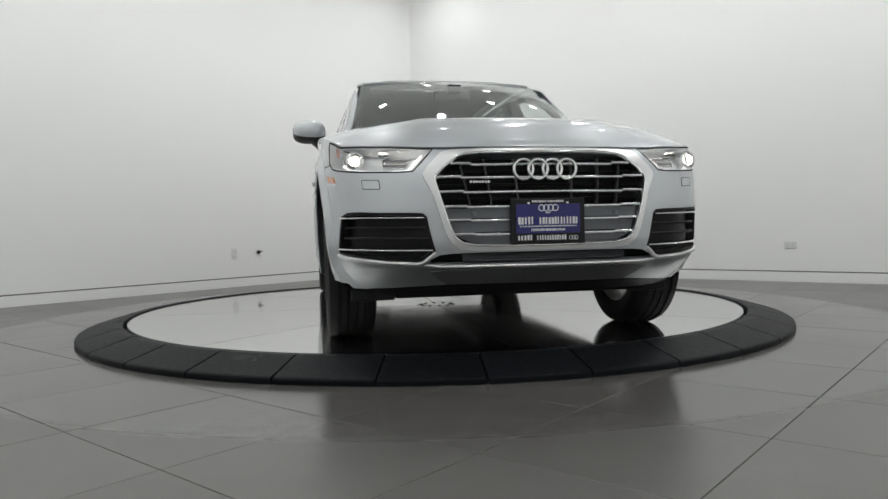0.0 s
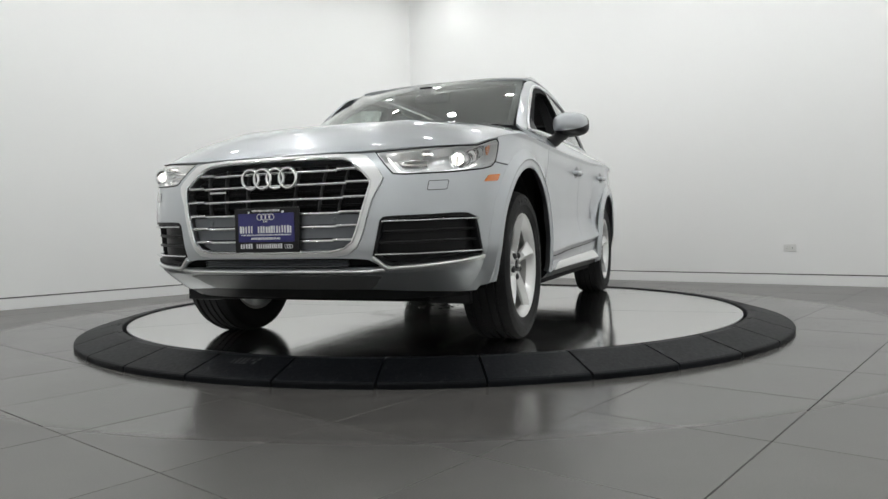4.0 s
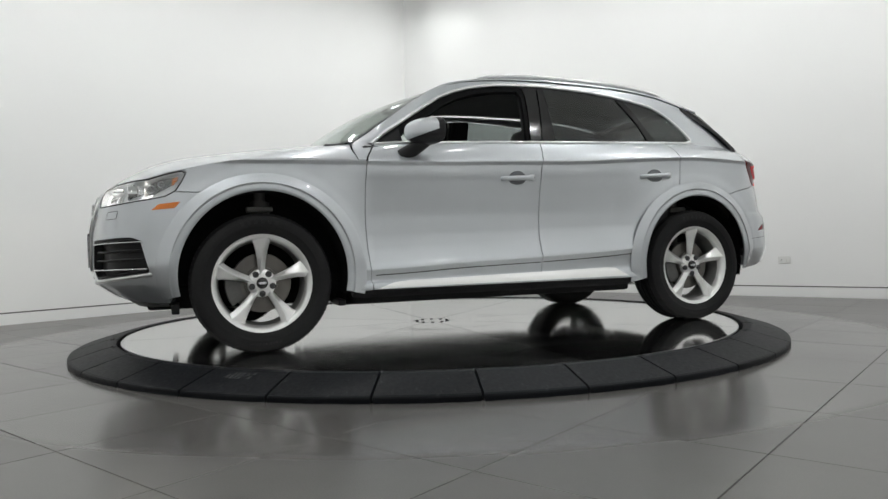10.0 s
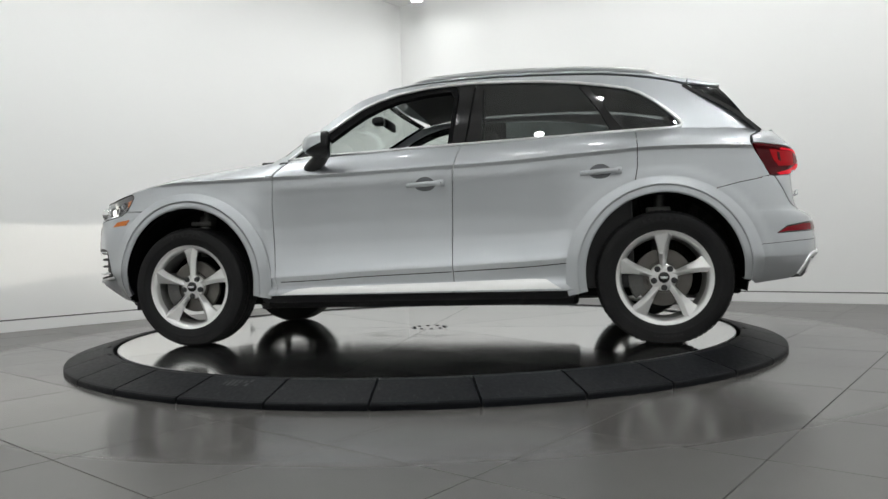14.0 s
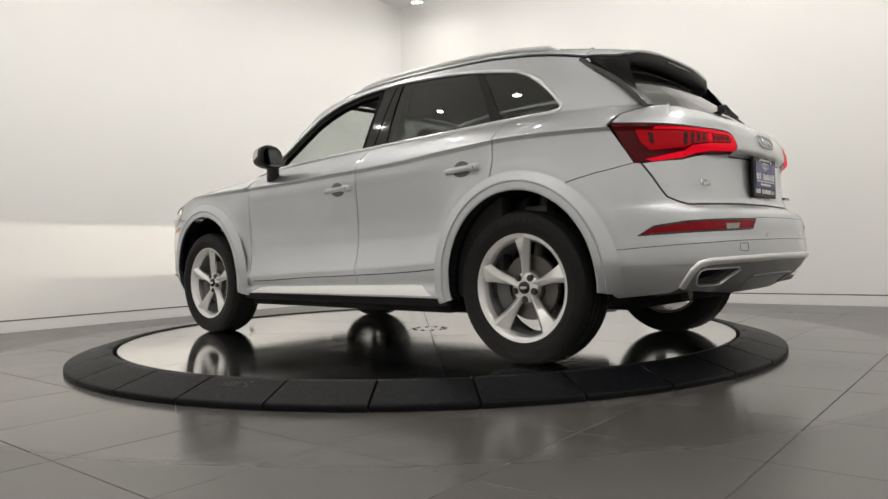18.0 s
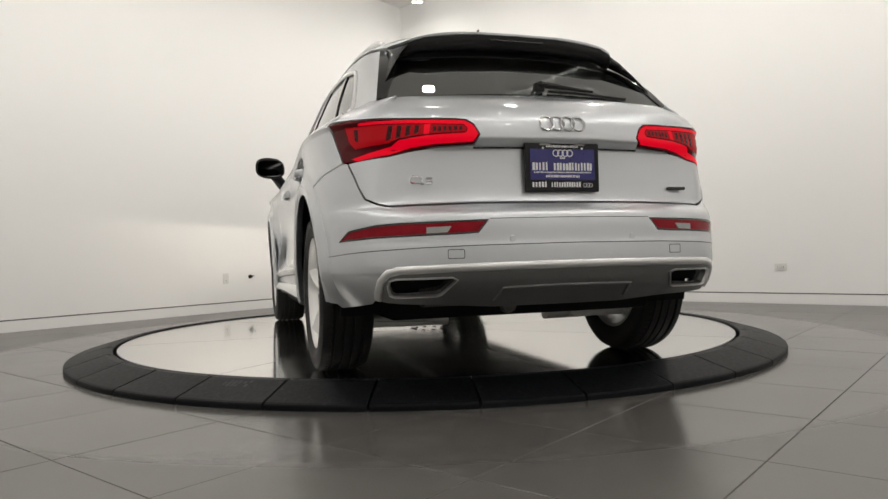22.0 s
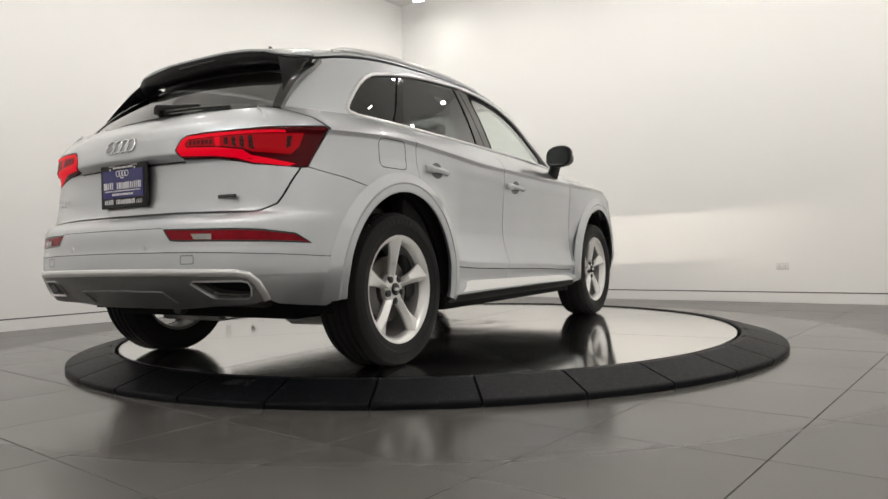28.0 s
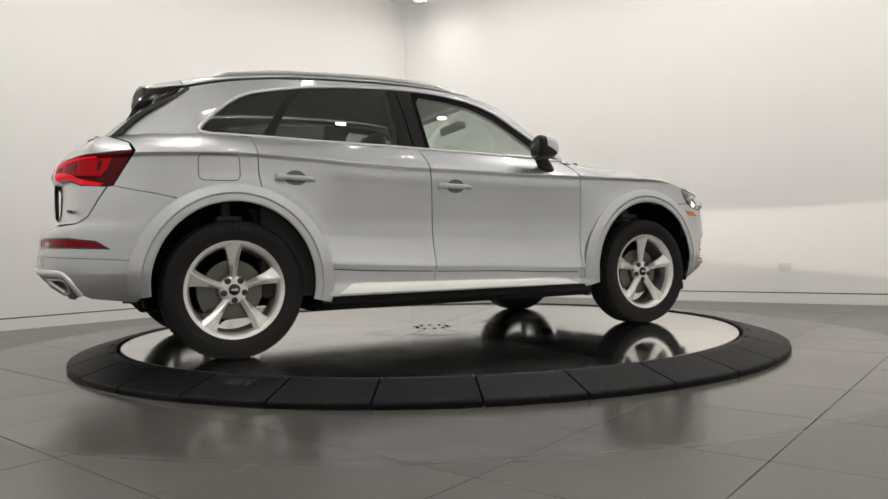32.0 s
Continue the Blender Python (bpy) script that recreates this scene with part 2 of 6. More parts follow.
def spot_head(x, y, lean_x=0, lean_y=0, glowing=MAT_LAMP):
    """A cylindrical spotlight that hangs from the ceiling on a short stem, its head leaning by some degrees."""
    e = tagged(new("ceiling_spotlight"), "white cylindrical ceiling spotlight on a short stem, switched on", "spotlight", "ceiling spotlights")
    e.matrix_basis = ROOM @ pose(x, y, CEIL)
    bm = bmesh.new()
    h = LENS_Z - CEIL
    lathe(bm, [(0.0, 0.0), (0.045, 0.0), (0.045, -0.012), (0.012, -0.016), (0.012, h + 0.12), (0.0, h + 0.118)], 20)
    part("stem", bm, MAT_TRIM, e, smooth=True)
    tip = Matrix.Translation((0, 0, h + 0.10)) @ pose(0, 0, 0, lean_x, lean_y, 0) @ Matrix.Translation((0, 0, -h - 0.10))
    bm = bmesh.new()
    lathe(bm, [(0.0, h + 0.166), (0.060, h + 0.165), (0.078, h + 0.150), (0.080, h - 0.004), (0.074, h - 0.006), (0.073, h + 0.004)], 28)
    bmesh.ops.transform(bm, matrix=tip, verts=bm.verts[:])
    part("housing", bm, MAT_TRIM, e, smooth=True)
    bm = bmesh.new()
    lathe(bm, [(0.0, h - 0.001), (0.045, h), (0.0725, h + 0.003)], 28)
    bmesh.ops.reverse_faces(bm, faces=bm.faces[:])
    bmesh.ops.transform(bm, matrix=tip, verts=bm.verts[:])
    part("lens", bm, glowing, e, "glowing white lens", smooth=True)
    return e


LIGHT_X, LIGHT_Y = (-5.4, -3.95, -2.5, -1.05, 0.40, 1.85, 3.30), (-5.1, -3.77, -2.44, -1.11, 0.22, 1.55, 2.88)
# a ring of bright heads leans towards the walls and washes them; the rest are dimmed downlights
heads = {}
for i, lx in enumerate(LIGHT_X):
    for j, ly in enumerate(LIGHT_Y):
        washer = (i in (1, 5) or j in (1, 5)) and 0 < i < 6 and 0 < j < 6
        tilt = (32 if i in (1, 5) and j in (1, 5) else 23) if washer else 0
        lean = (tilt * ((j == 5) - (j == 1)), -tilt * ((i == 5) - (i == 1)))
        if (i, j) == (6, 6):
            spot_head(lx, ly, 8, -8, MAT_LAMP_MID)
        elif lean in heads:
            copy_thing(heads[lean], ROOM @ pose(lx, ly, CEIL))
        else:
            heads[lean] = spot_head(lx, ly, *lean, MAT_LAMP if washer else MAT_LAMP_DIM)


def outlet(name, m, label):
    e = tagged(new(name), label, "outlet")
    e.matrix_basis = m
    bm = bmesh.new()
    box(bm, -0.060, 0.060, -0.006, 0.0, -0.036, 0.036, 0.003)
    part("cover_plate", bm, MAT_PLASTIC_W, e)
    for k in (-1, 1):
        bm = bmesh.new()
        box(bm, k * 0.026 - 0.016, k * 0.026 + 0.016, -0.009, -0.004, -0.015, 0.015, 0.002)
        sock = part("socket", bm, MAT_PLASTIC_W, e)
        for q in (-1, 1):
            bm = bmesh.new()
            box(bm, k * 0.026 - 0.002, k * 0.026 + 0.002, -0.0095, -0.0085, q * 0.006 - 0.003, q * 0.006 + 0.003)
            part("slot", bm, MAT_PIT, sock)
    return e


outlet("wall_outlet", ROOM @ pose(X1 - 0.001, -1.40, 0.378, 0, 0, -90), "white duplex wall outlet with a wide cover plate")
outlet("wall_outlet", ROOM @ pose(0.86, Y1 - 0.001, 0.385, 0, 0, 0) @ pose(0, 0, 0, 0, 90, 0), "white upright duplex wall outlet low on the wall")

# a small black cable bushing that sticks out of the wall
bm = bmesh.new()
lathe(bm, [(0.0, 0.030), (0.012, 0.029), (0.020, 0.022), (0.022, 0.010), (0.018, 0.003), (0.024, 0.0), (0.0, 0.0)], 20)
tube(bm, [(0.008, 0, 0.020), (0.022, 0.006, 0.034), (0.034, 0.006, 0.036)], 0.006)
stub = tagged(part("cable_bushing", bm, MAT_BLACK, smooth=True), "small round black cable bushing sticking out of the white wall", "bushing")
stub.matrix_basis = ROOM @ pose(1.19, Y1 - 0.0005, 0.395, 90, 0, 0)


# ---------------------------------------------------------------- the floor of square tiles
PITCH, TX, TY = 0.597, -1.741, -2.731
floor = room_box("floor", X0, X1, Y0, Y1, -0.06, -0.006, MAT_GROUT, "large square grey porcelain floor tiles with thin dark joints", "floor")
bm = bmesh.new()
box(bm, -0.2971, 0.2971, -0.2971, 0.2971, -0.010, 0.0)
bmesh.ops.bevel(bm, geom=[e for e in bm.edges if all(v.co.z > -0.001 for v in e.verts)], offset=0.0012, segments=1, affect="EDGES")
tile_mesh = mesh_of("tile", bm, MAT_TILE)


def lay_tiles():
    spare = bmesh.new()
    for i in range(-9, 11):
        for j in range(-7, 13):
            x, y = TX + (i + 0.5) * PITCH, TY + (j + 0.5) * PITCH
            if not (X0 < x < X1 + 0.28 and Y0 < y < Y1 + 0.28) or math.hypot(x, y) < 1.6:
                continue
            w = min(x + 0.2971, X1 - 0.002) - (x - 0.2971)
            d = min(y + 0.2971, Y1 - 0.002) - (y - 0.2971)
            far = x < -5.2 or y < -4.9
            if w > 0.59 and d > 0.59 and not far:
                share("tile", tile_mesh, floor, pose(x, y, random.uniform(-0.0003, 0.0003), 0, 0, 90 * random.randrange(4)))
            elif far:
                box(spare, max(X0, x - 0.2971), x + 0.2971, max(Y0, y - 0.2971), y + 0.2971, -0.010, 0.0)
            elif w > 0.03 and d > 0.03:
                b2 = bmesh.new()
                box(b2, 0, w, 0, d, -0.010, 0.0, 0.0012, 1)
                part("cut_tile", b2, MAT_TILE, floor, at=pose(x - 0.2971, y - 0.2971, 0))
    tagged(part("spare_tile", spare, MAT_TILE, floor), kind="stuff")


# ---------------------------------------------------------------- the turntable
R_OUT, R_IN, R_DISC = 2.322, 2.062, 2.036


def ramp_panel_mesh():
    bm = bmesh.new()
    half, n = radians(180 / 33), 6
    prof = [(R_IN, 0.012), (R_IN, 0.080), (R_IN + 0.006, 0.086), (R_IN + 0.050, 0.086), (R_OUT - 0.012, 0.032),
            (R_OUT - 0.003, 0.027), (R_OUT, 0.020), (R_OUT, 0.001)]
    rows = []
    for i in range(n + 1):
        rows.append([])
        for r, z in prof:
            a = -half + 2 * half * i / n
            off = -0.0052 / r * (a / half)
            rows[-1].append(bm.verts.new((r * math.cos(a + off), r * math.sin(a + off), z)))
    for i in range(n):
        for j in range(len(prof) - 1):
            bm.faces.new((rows[i][j], rows[i + 1][j], rows[i + 1][j + 1], rows[i][j + 1]))
    bm.faces.new(rows[0])
    bm.faces.new(rows[-1][::-1])
    bmesh.ops.recalc_face_normals(bm, faces=bm.faces[:])
    return mesh_of("ramp_panel", bm, MAT_RUBBER)


def bolt_mesh():
    bm = bmesh.new()
    lathe(bm, [(0.0, 0.0035), (0.007, 0.003), (0.010, 0.0), (0.010, -0.004)], 12)
    return mesh_of("screw", bm, MAT_BLACK, True)


def build_ramp():
    ramp_ring = tagged(new("turntable_ramp"), "ring of sloping black rubber ramp panels around a turntable", "ramp")
    me, bo = ramp_panel_mesh(), bolt_mesh()
    for k in range(33):
        p = share("ramp_panel", me, ramp_ring, pose(0, 0, 0, 0, 0, -96.1 + (k + 0.5) * 360 / 33))
        for s in (-1, 1):
            a = radians(s * 4.55)
            share("screw", bo, p, pose((R_IN + 0.03) * math.cos(a), (R_IN + 0.03) * math.sin(a), 0.086))
        if k == 31:
            marks = bmesh.new()
            for y, r0, r1 in ((-0.075, 2.150, 2.185), (-0.052, 2.135, 2.190), (-0.030, 2.135, 2.190), (-0.008, 2.135, 2.165), (-0.008, 2.172, 2.192), (0.020, 2.140, 2.160), (0.045, 2.130, 2.150), (0.040, 2.165, 2.190)):
                box(marks, r0, r1, y - 0.007, y + 0.007, -0.001, 0.0012)
            for v in marks.verts:
                v.co.z += 0.086 - (v.co.x - R_IN - 0.050) * 0.2727
            part("moulded_mark", marks, MAT_MARK, p, "worn pale moulded marks")
    bm = bmesh.new()
    lathe(bm, [(R_IN - 0.002, 0.001), (R_IN - 0.002, 0.030), (R_IN - 0.10, 0.030), (R_IN - 0.10, 0.001), (R_IN - 0.002, 0.001)], 96)
    part("pit_rim", bm, MAT_PIT, ramp_ring)
    return ramp_ring


def build_disc():
    disc = tagged(new("turntable_disc"), "round polished light metal turntable disc in triangular plates", "turntable")
    bm = bmesh.new()
    lathe(bm, [(0.0, DISC_Z - 0.006), (R_DISC - 0.004, DISC_Z - 0.006), (R_DISC - 0.004, 0.036), (R_DISC - 0.14, 0.036)], 128)
    part("under_plate", bm, MAT_PIT, disc)
    n = 8
    bm = bmesh.new()
    half, seg, g = radians(180 / n), 24, 0.0022
    arc = [(R_DISC * math.cos(-half + 2 * half * i / seg), R_DISC * math.sin(-half + 2 * half * i / seg)) for i in range(seg + 1)]
    inner = [(0.135 * math.cos(half - 2 * half * i / 6), 0.135 * math.sin(half - 2 * half * i / 6)) for i in range(7)]
    pts = []
    for x, y in arc + inner:
        r, a = math.hypot(x, y), math.atan2(y, x)
        a -= g / r * (a / half)
        pts.append((r * math.cos(a), r * math.sin(a)))
    top = [bm.verts.new((x, y, DISC_Z)) for x, y in pts]
    low = [bm.verts.new((x, y, DISC_Z - 0.005)) for x, y in pts]
    bm.faces.new(top)
    for i in range(len(top)):
        k = (i + 1) % len(top)
        bm.faces.new((top[k], top[i], low[i], low[k]))
    plate = mesh_of("disc_plate", bm, MAT_DISC)
    for k in range(n):
        share("disc_plate", plate, disc, pose(0, 0, 0, 0, 0, 22.5 + k * 360 / n))
    bm = bmesh.new()
    lathe(bm, [(0.0, DISC_Z), (0.128, DISC_Z), (0.131, DISC_Z - 0.004)], 48)
    hub = part("hub_plate", bm, MAT_DISC, disc)
    bo = bolt_mesh()
    for k in range(10):
        a = radians(36 * k)
        share("bolt", bo, hub, pose(0.112 * math.cos(a), 0.112 * math.sin(a), DISC_Z) @ Matrix.Diagonal((1.3, 1.3, 1.3, 1)))
    bm = bmesh.new()
    lathe(bm, [(R_DISC - 0.001, DISC_Z - 0.010), (R_DISC + 0.004, DISC_Z - 0.006), (R_DISC + 0.004, DISC_Z + 0.0005), (R_DISC - 0.001, DISC_Z + 0.001)], 128)
    part("edge_trim", bm, MAT_STEEL, disc, "thin bright metal rim")
    return disc


turntable_ramp = build_ramp()
turntable_disc = build_disc()


# ---------------------------------------------------------------- the car: materials
from mathutils.geometry import tessellate_polygon


def paint_material():
    """Silver metallic paint under clear coat, with fine flake."""
    m, nt, b = material("silver_metallic_paint")
    flake, big = noise_tex(nt, 1400.0, 1.0), noise_tex(nt, 2.2, 2.0)
    c = mix_col(nt, flake.outputs["Fac"], (0.50, 0.525, 0.552), (0.64, 0.665, 0.692))
    c2 = ramp(nt, big.outputs["Fac"], ((0.3, 0.97), (0.7, 1.03)))
    nt.links.new(mix_col(nt, 1.0, c, c2.outputs[0], "MULTIPLY"), b.inputs["Base Color"])
    b.inputs["Metallic"].default_value = 0.86
    b.inputs["Roughness"].default_value = 0.40
    b.inputs["Coat Weight"].default_value = 1.0
    b.inputs["Coat Roughness"].default_value = 0.025
    return m


def glass_material(name, tint, rough=0.0, ior=1.75):
    m, nt, b = material(name)
    b.inputs["Base Color"].default_value = (*tint, 1)
    b.inputs["Transmission Weight"].default_value = 1.0
    b.inputs["Roughness"].default_value = rough
    b.inputs["IOR"].default_value = ior
    return m


MAT_PAINT = paint_material()
MAT_GLASS = glass_material("clear_green_glass", (0.88, 0.96, 0.92), ior=2.7)
MAT_PRIVACY = glass_material("dark_privacy_glass", (0.24, 0.27, 0.265), ior=1.85)
MAT_REARGLASS = glass_material("rear_privacy_glass", (0.30, 0.32, 0.32), ior=3.0)
MAT_LENS = glass_material("clear_lamp_lens", (0.97, 0.98, 0.98))
MAT_CHROME = surface("chrome", (0.80, 0.81, 0.82), 0.10, metal=1.0, var=0.03, rough_var=0.0)
MAT_SATIN = surface("satin_aluminium", (0.80, 0.805, 0.81), 0.30, metal=1.0, var=0.03, rough_var=0.0)
MAT_SILL = surface("bright_sill_aluminium", (0.90, 0.90, 0.89), 0.42, metal=0.7, var=0.03, rough_var=0.0)
MAT_RIM = surface("wheel_silver", (0.82, 0.82, 0.815), 0.28, metal=0.70, var=0.03, coat=0.6, rough_var=0.0)
MAT_BARREL = surface("wheel_barrel", (0.40, 0.40, 0.39), 0.38, metal=0.7, var=0.15)
MAT_TYRE = surface("tyre_rubber", (0.0125, 0.0125, 0.013), 0.62, spec=0.22, var=0.25, scale=9, fine=160, bumps=0.10, rough_var=0.10)
MAT_TYRE_MARK = surface("tyre_raised_rubber", (0.0125, 0.0125, 0.013), 0.55, spec=0.3, var=0.1)
MAT_GLOSSBLACK = surface("gloss_black", (0.010, 0.010, 0.011), 0.10, var=0.1, coat=0.5, rough_var=0.03)
MAT_DARKGREY = surface("dark_grey_plastic", (0.040, 0.041, 0.043), 0.48, var=0.15, bumps=0.05, fine=260)
MAT_DIFFUSER = surface("grey_diffuser_plastic", (0.20, 0.203, 0.207), 0.34, metal=0.5, var=0.12, bumps=0.04, fine=260)
MAT_SHUTTER = surface("grey_grille_plate", (0.13, 0.14, 0.152), 0.36, metal=0.3, var=0.06)
MAT_BRAKE = surface("brake_disc_iron", (0.16, 0.152, 0.14), 0.42, metal=0.9, var=0.18, scale=20)
MAT_CAST = surface("cast_metal", (0.13, 0.13, 0.125), 0.55, metal=0.6, var=0.25, scale=15, bumps=0.1)
MAT_ARM = surface("pale_cast_alloy", (0.46, 0.46, 0.45), 0.5, metal=0.6, var=0.2, scale=25, bumps=0.08)
MAT_CABIN = surface("black_cabin_trim", (0.018, 0.018, 0.019), 0.60, var=0.2, bumps=0.06, fine=400)
MAT_LEATHER = surface("black_leather", (0.026, 0.025, 0.025), 0.45, var=0.2, bumps=0.12, fine=240)
MAT_HEADLINER = surface("dark_headliner", (0.22, 0.22, 0.215), 0.85, var=0.1)
MAT_AMBER = surface("amber_lens", (0.75, 0.20, 0.02), 0.15, var=0.10, fine=400, coat=0.6)
MAT_REDLENS = surface("dark_red_lens", (0.09, 0.002, 0.005), 0.14, spec=0.15, var=0.15, fine=300, coat=0.06)
MAT_REDBRIGHT = surface("red_reflector", (0.26, 0.004, 0.012), 0.2, spec=0.12, var=0.35, scale=18, fine=200, coat=0.05)
MAT_REDGLOW = glow("red_tail_glow", (1.0, 0.0, 0.022), 0.58, (0.2, 0.002, 0.006))
MAT_REDGLOW2 = glow("soft_red_glow", (1.0, 0.0, 0.012), 0.22, (0.10, 0.002, 0.004))
MAT_TAILBLOCK = surface("dark_tail_segment", (0.045, 0.010, 0.011), 0.3, spec=0.2, var=0.2)
MAT_WHITELENS = surface("clear_reverse_lens", (0.34, 0.33, 0.32), 0.2, var=0.25, fine=200, coat=0.8)
MAT_DRL = glow("daylight_strip", (1.0, 0.98, 0.95), 1.3)
MAT_REFLECT = surface("lamp_reflector", (0.60, 0.61, 0.62), 0.28, metal=0.55, var=0.02, scale=12, rough_var=0.0)
MAT_BEAM = glow("headlamp_projector_glow", (1.0, 0.93, 0.82), 16.0)
MAT_EMIT = glow("headlamp_emitter", (1.0, 0.95, 0.86), 180000.0)
MAT_BLUE = surface("blue_plate", (0.014, 0.013, 0.15), 0.35, var=0.06, coat=0.4)
MAT_WHITE = surface("white_print", (0.78, 0.78, 0.80), 0.4, var=0.03)
MAT_MIRROR = surface("mirror_glass", (0.16, 0.16, 0.165), 0.02, metal=1.0, var=0.0, rough_var=0.0)


# ---------------------------------------------------------------- the car: body surface
def smoothstep(a, b, x):
    t = np.clip((np.asarray(x, float) - a) / (b - a), 0, 1)
    return t * t * (3 - 2 * t)


def curve_table(pts, lo, hi, n=1200):
    """A smooth monotone-preserving curve through points, as a lookup function."""
    pts = sorted(pts)
    x, y = np.array([p[0] for p in pts], float), np.array([p[1] for p in pts], float)
    h, dl = np.diff(x), np.diff(y) / np.diff(x)
    m = np.zeros(len(x))
    for i in range(1, len(x) - 1):
        if dl[i - 1] * dl[i] > 0:
            w1, w2 = 2 * h[i] + h[i - 1], h[i] + 2 * h[i - 1]
            m[i] = (w1 + w2) / (w1 / dl[i - 1] + w2 / dl[i])
    m[0], m[-1] = dl[0], dl[-1]
    g = np.linspace(lo, hi, n)
    k = np.clip(np.searchsorted(x, g) - 1, 0, len(x) - 2)
    t = (g - x[k]) / h[k]
    inside = (2 * t**3 - 3 * t**2 + 1) * y[k] + (t**3 - 2 * t**2 + t) * h[k] * m[k] + (-2 * t**3 + 3 * t**2) * y[k + 1] + (t**3 - t**2) * h[k] * m[k + 1]
    out = np.where(g < x[0], y[0] + (g - x[0]) * m[0], np.where(g > x[-1], y[-1] + (g - x[-1]) * m[-1], inside))
    return lambda q: np.interp(q, g, out)


PLAN = [(2.285, 0.0), (2.278, 0.2), (2.250, 0.444), (2.190, 0.650), (2.105, 0.775), (2.005, 0.850), (1.860, 0.893), (1.650, 0.924),
        (1.410, 0.938), (1.100, 0.935), (0.800, 0.926), (0.400, 0.921), (0.0, 0.919), (-0.4, 0.919), (-0.8, 0.923), (-1.1, 0.932),
        (-1.41, 0.938), (-1.70, 0.924), (-1.90, 0.894), (-2.05, 0.842), (-2.17, 0.755), (-2.25, 0.630), (-2.305, 0.450), (-2.335, 0.250), (-2.345, 0.0)]


def plan_tables():
    p = [np.array((x, -y)) for x, y in PLAN[1:3]][::-1] + [np.array(q) for q in PLAN] + [np.array((x, -y)) for x, y in PLAN[-3:-1]][::-1]
    out = []
    for i in range(2, len(p) - 3):
        p0, p1, p2, p3 = p[i - 1], p[i], p[i + 1], p[i + 2]
        d0, d1, d2 = (np.linalg.norm(b - a) for a, b in ((p0, p1), (p1, p2), (p2, p3)))
        m1 = (p2 - p0) / (d0 + d1) * d1
        m2 = (p3 - p1) / (d1 + d2) * d1
        for t in np.linspace(0, 1, 60, endpoint=False):
            out.append((2 * t**3 - 3 * t**2 + 1) * p1 + (t**3 - 2 * t**2 + t) * m1 + (-2 * t**3 + 3 * t**2) * p2 + (t**3 - t**2) * m2)
    out.append(p[-3])
    c = np.array(out)
    s = np.concatenate([[0], np.cumsum(np.linalg.norm(np.diff(c, axis=0), axis=1))])
    tx, ty = np.gradient(c[:, 0], s), np.gradient(c[:, 1], s)
    ln = np.hypot(tx, ty)
    return s, c[:, 0], c[:, 1], ty / ln, -tx / ln


T_S, T_X, T_Y, T_NX, T_NY = plan_tables()
S_END = T_S[-1]
side_d = curve_table([(0.18, -0.13), (0.24, -0.090), (0.28, -0.050), (0.300, -0.018), (0.308, -0.006), (0.335, -0.012), (0.365, -0.030), (0.375, -0.032), (0.40, -0.031), (0.42, -0.0265), (0.44, -0.017), (0.455, -0.0080),
                      (0.460, -0.0065), (0.466, -0.008), (0.50, -0.0205), (0.54, -0.0330), (0.58, -0.0430), (0.63, -0.0500), (0.70, -0.0510), (0.80, -0.0430), (0.90, -0.0305), (0.96, -0.0225),
                      (0.990, -0.0225), (1.006, -0.0165), (1.015, -0.012)], 0.1, 1.02)
arch_d = curve_table([(0.18, -0.10), (0.24, -0.060), (0.29, -0.025), (0.34, -0.014), (0.42, -0.010), (0.70, -0.009), (0.84, -0.015), (0.93, -0.0215), (0.96, -0.0225), (0.990, -0.0225), (1.006, -0.0165), (1.015, -0.012)], 0.1, 1.02)
front_d = curve_table([(0.18, -0.30), (0.25, -0.215), (0.30, -0.135), (0.36, -0.050), (0.385, -0.020), (0.40, -0.013), (0.44, -0.006), (0.50, 0.0), (0.60, 0.0), (0.70, -0.010),
                       (0.78, -0.028), (0.84, -0.052), (0.87, -0.072), (0.89, -0.092), (0.92, -0.135), (0.96, -0.20)], 0.1, 1.7)
rear_d = curve_table([(0.20, -0.36), (0.28, -0.23), (0.34, -0.145), (0.40, -0.065), (0.44, -0.024), (0.47, -0.004), (0.50, 0.0), (0.56, -0.002), (0.58, -0.006), (0.64, -0.010), (0.68, -0.022), (0.705, -0.050),
                      (0.72, -0.085), (0.74, -0.105), (0.80, -0.120), (0.90, -0.126), (0.936, -0.124), (0.946, -0.118), (0.968, -0.089), (0.978, -0.084),
                      (1.04, -0.096), (1.09, -0.128), (1.13, -0.180), (1.16, -0.230), (1.18, -0.275), (1.22, -0.34)], 0.1, 1.7)
belt_y = curve_table([(1.05, 0.715), (0.95, 0.735), (0.75, 0.776), (0.3, 0.803), (0.0, 0.808), (-0.5, 0.802), (-1.0, 0.777), (-1.5, 0.722), (-1.9, 0.672), (-2.05, 0.650)], -2.4, 2.4)
belt_z = curve_table([(1.05, 1.125), (0.75, 1.132), (0.3, 1.142), (0.0, 1.152), (-0.5, 1.165), (-1.0, 1.180), (-1.5, 1.200), (-1.9, 1.185), (-2.05, 1.175)], -2.4, 2.4)
gut_y = curve_table([(1.05, 0.70), (0.95, 0.705), (0.75, 0.690), (0.5, 0.660), (0.3, 0.640), (0.1, 0.628), (-0.4, 0.622), (-0.9, 0.610), (-1.3, 0.590), (-1.6, 0.560), (-1.9, 0.53)], -2.4, 2.4)
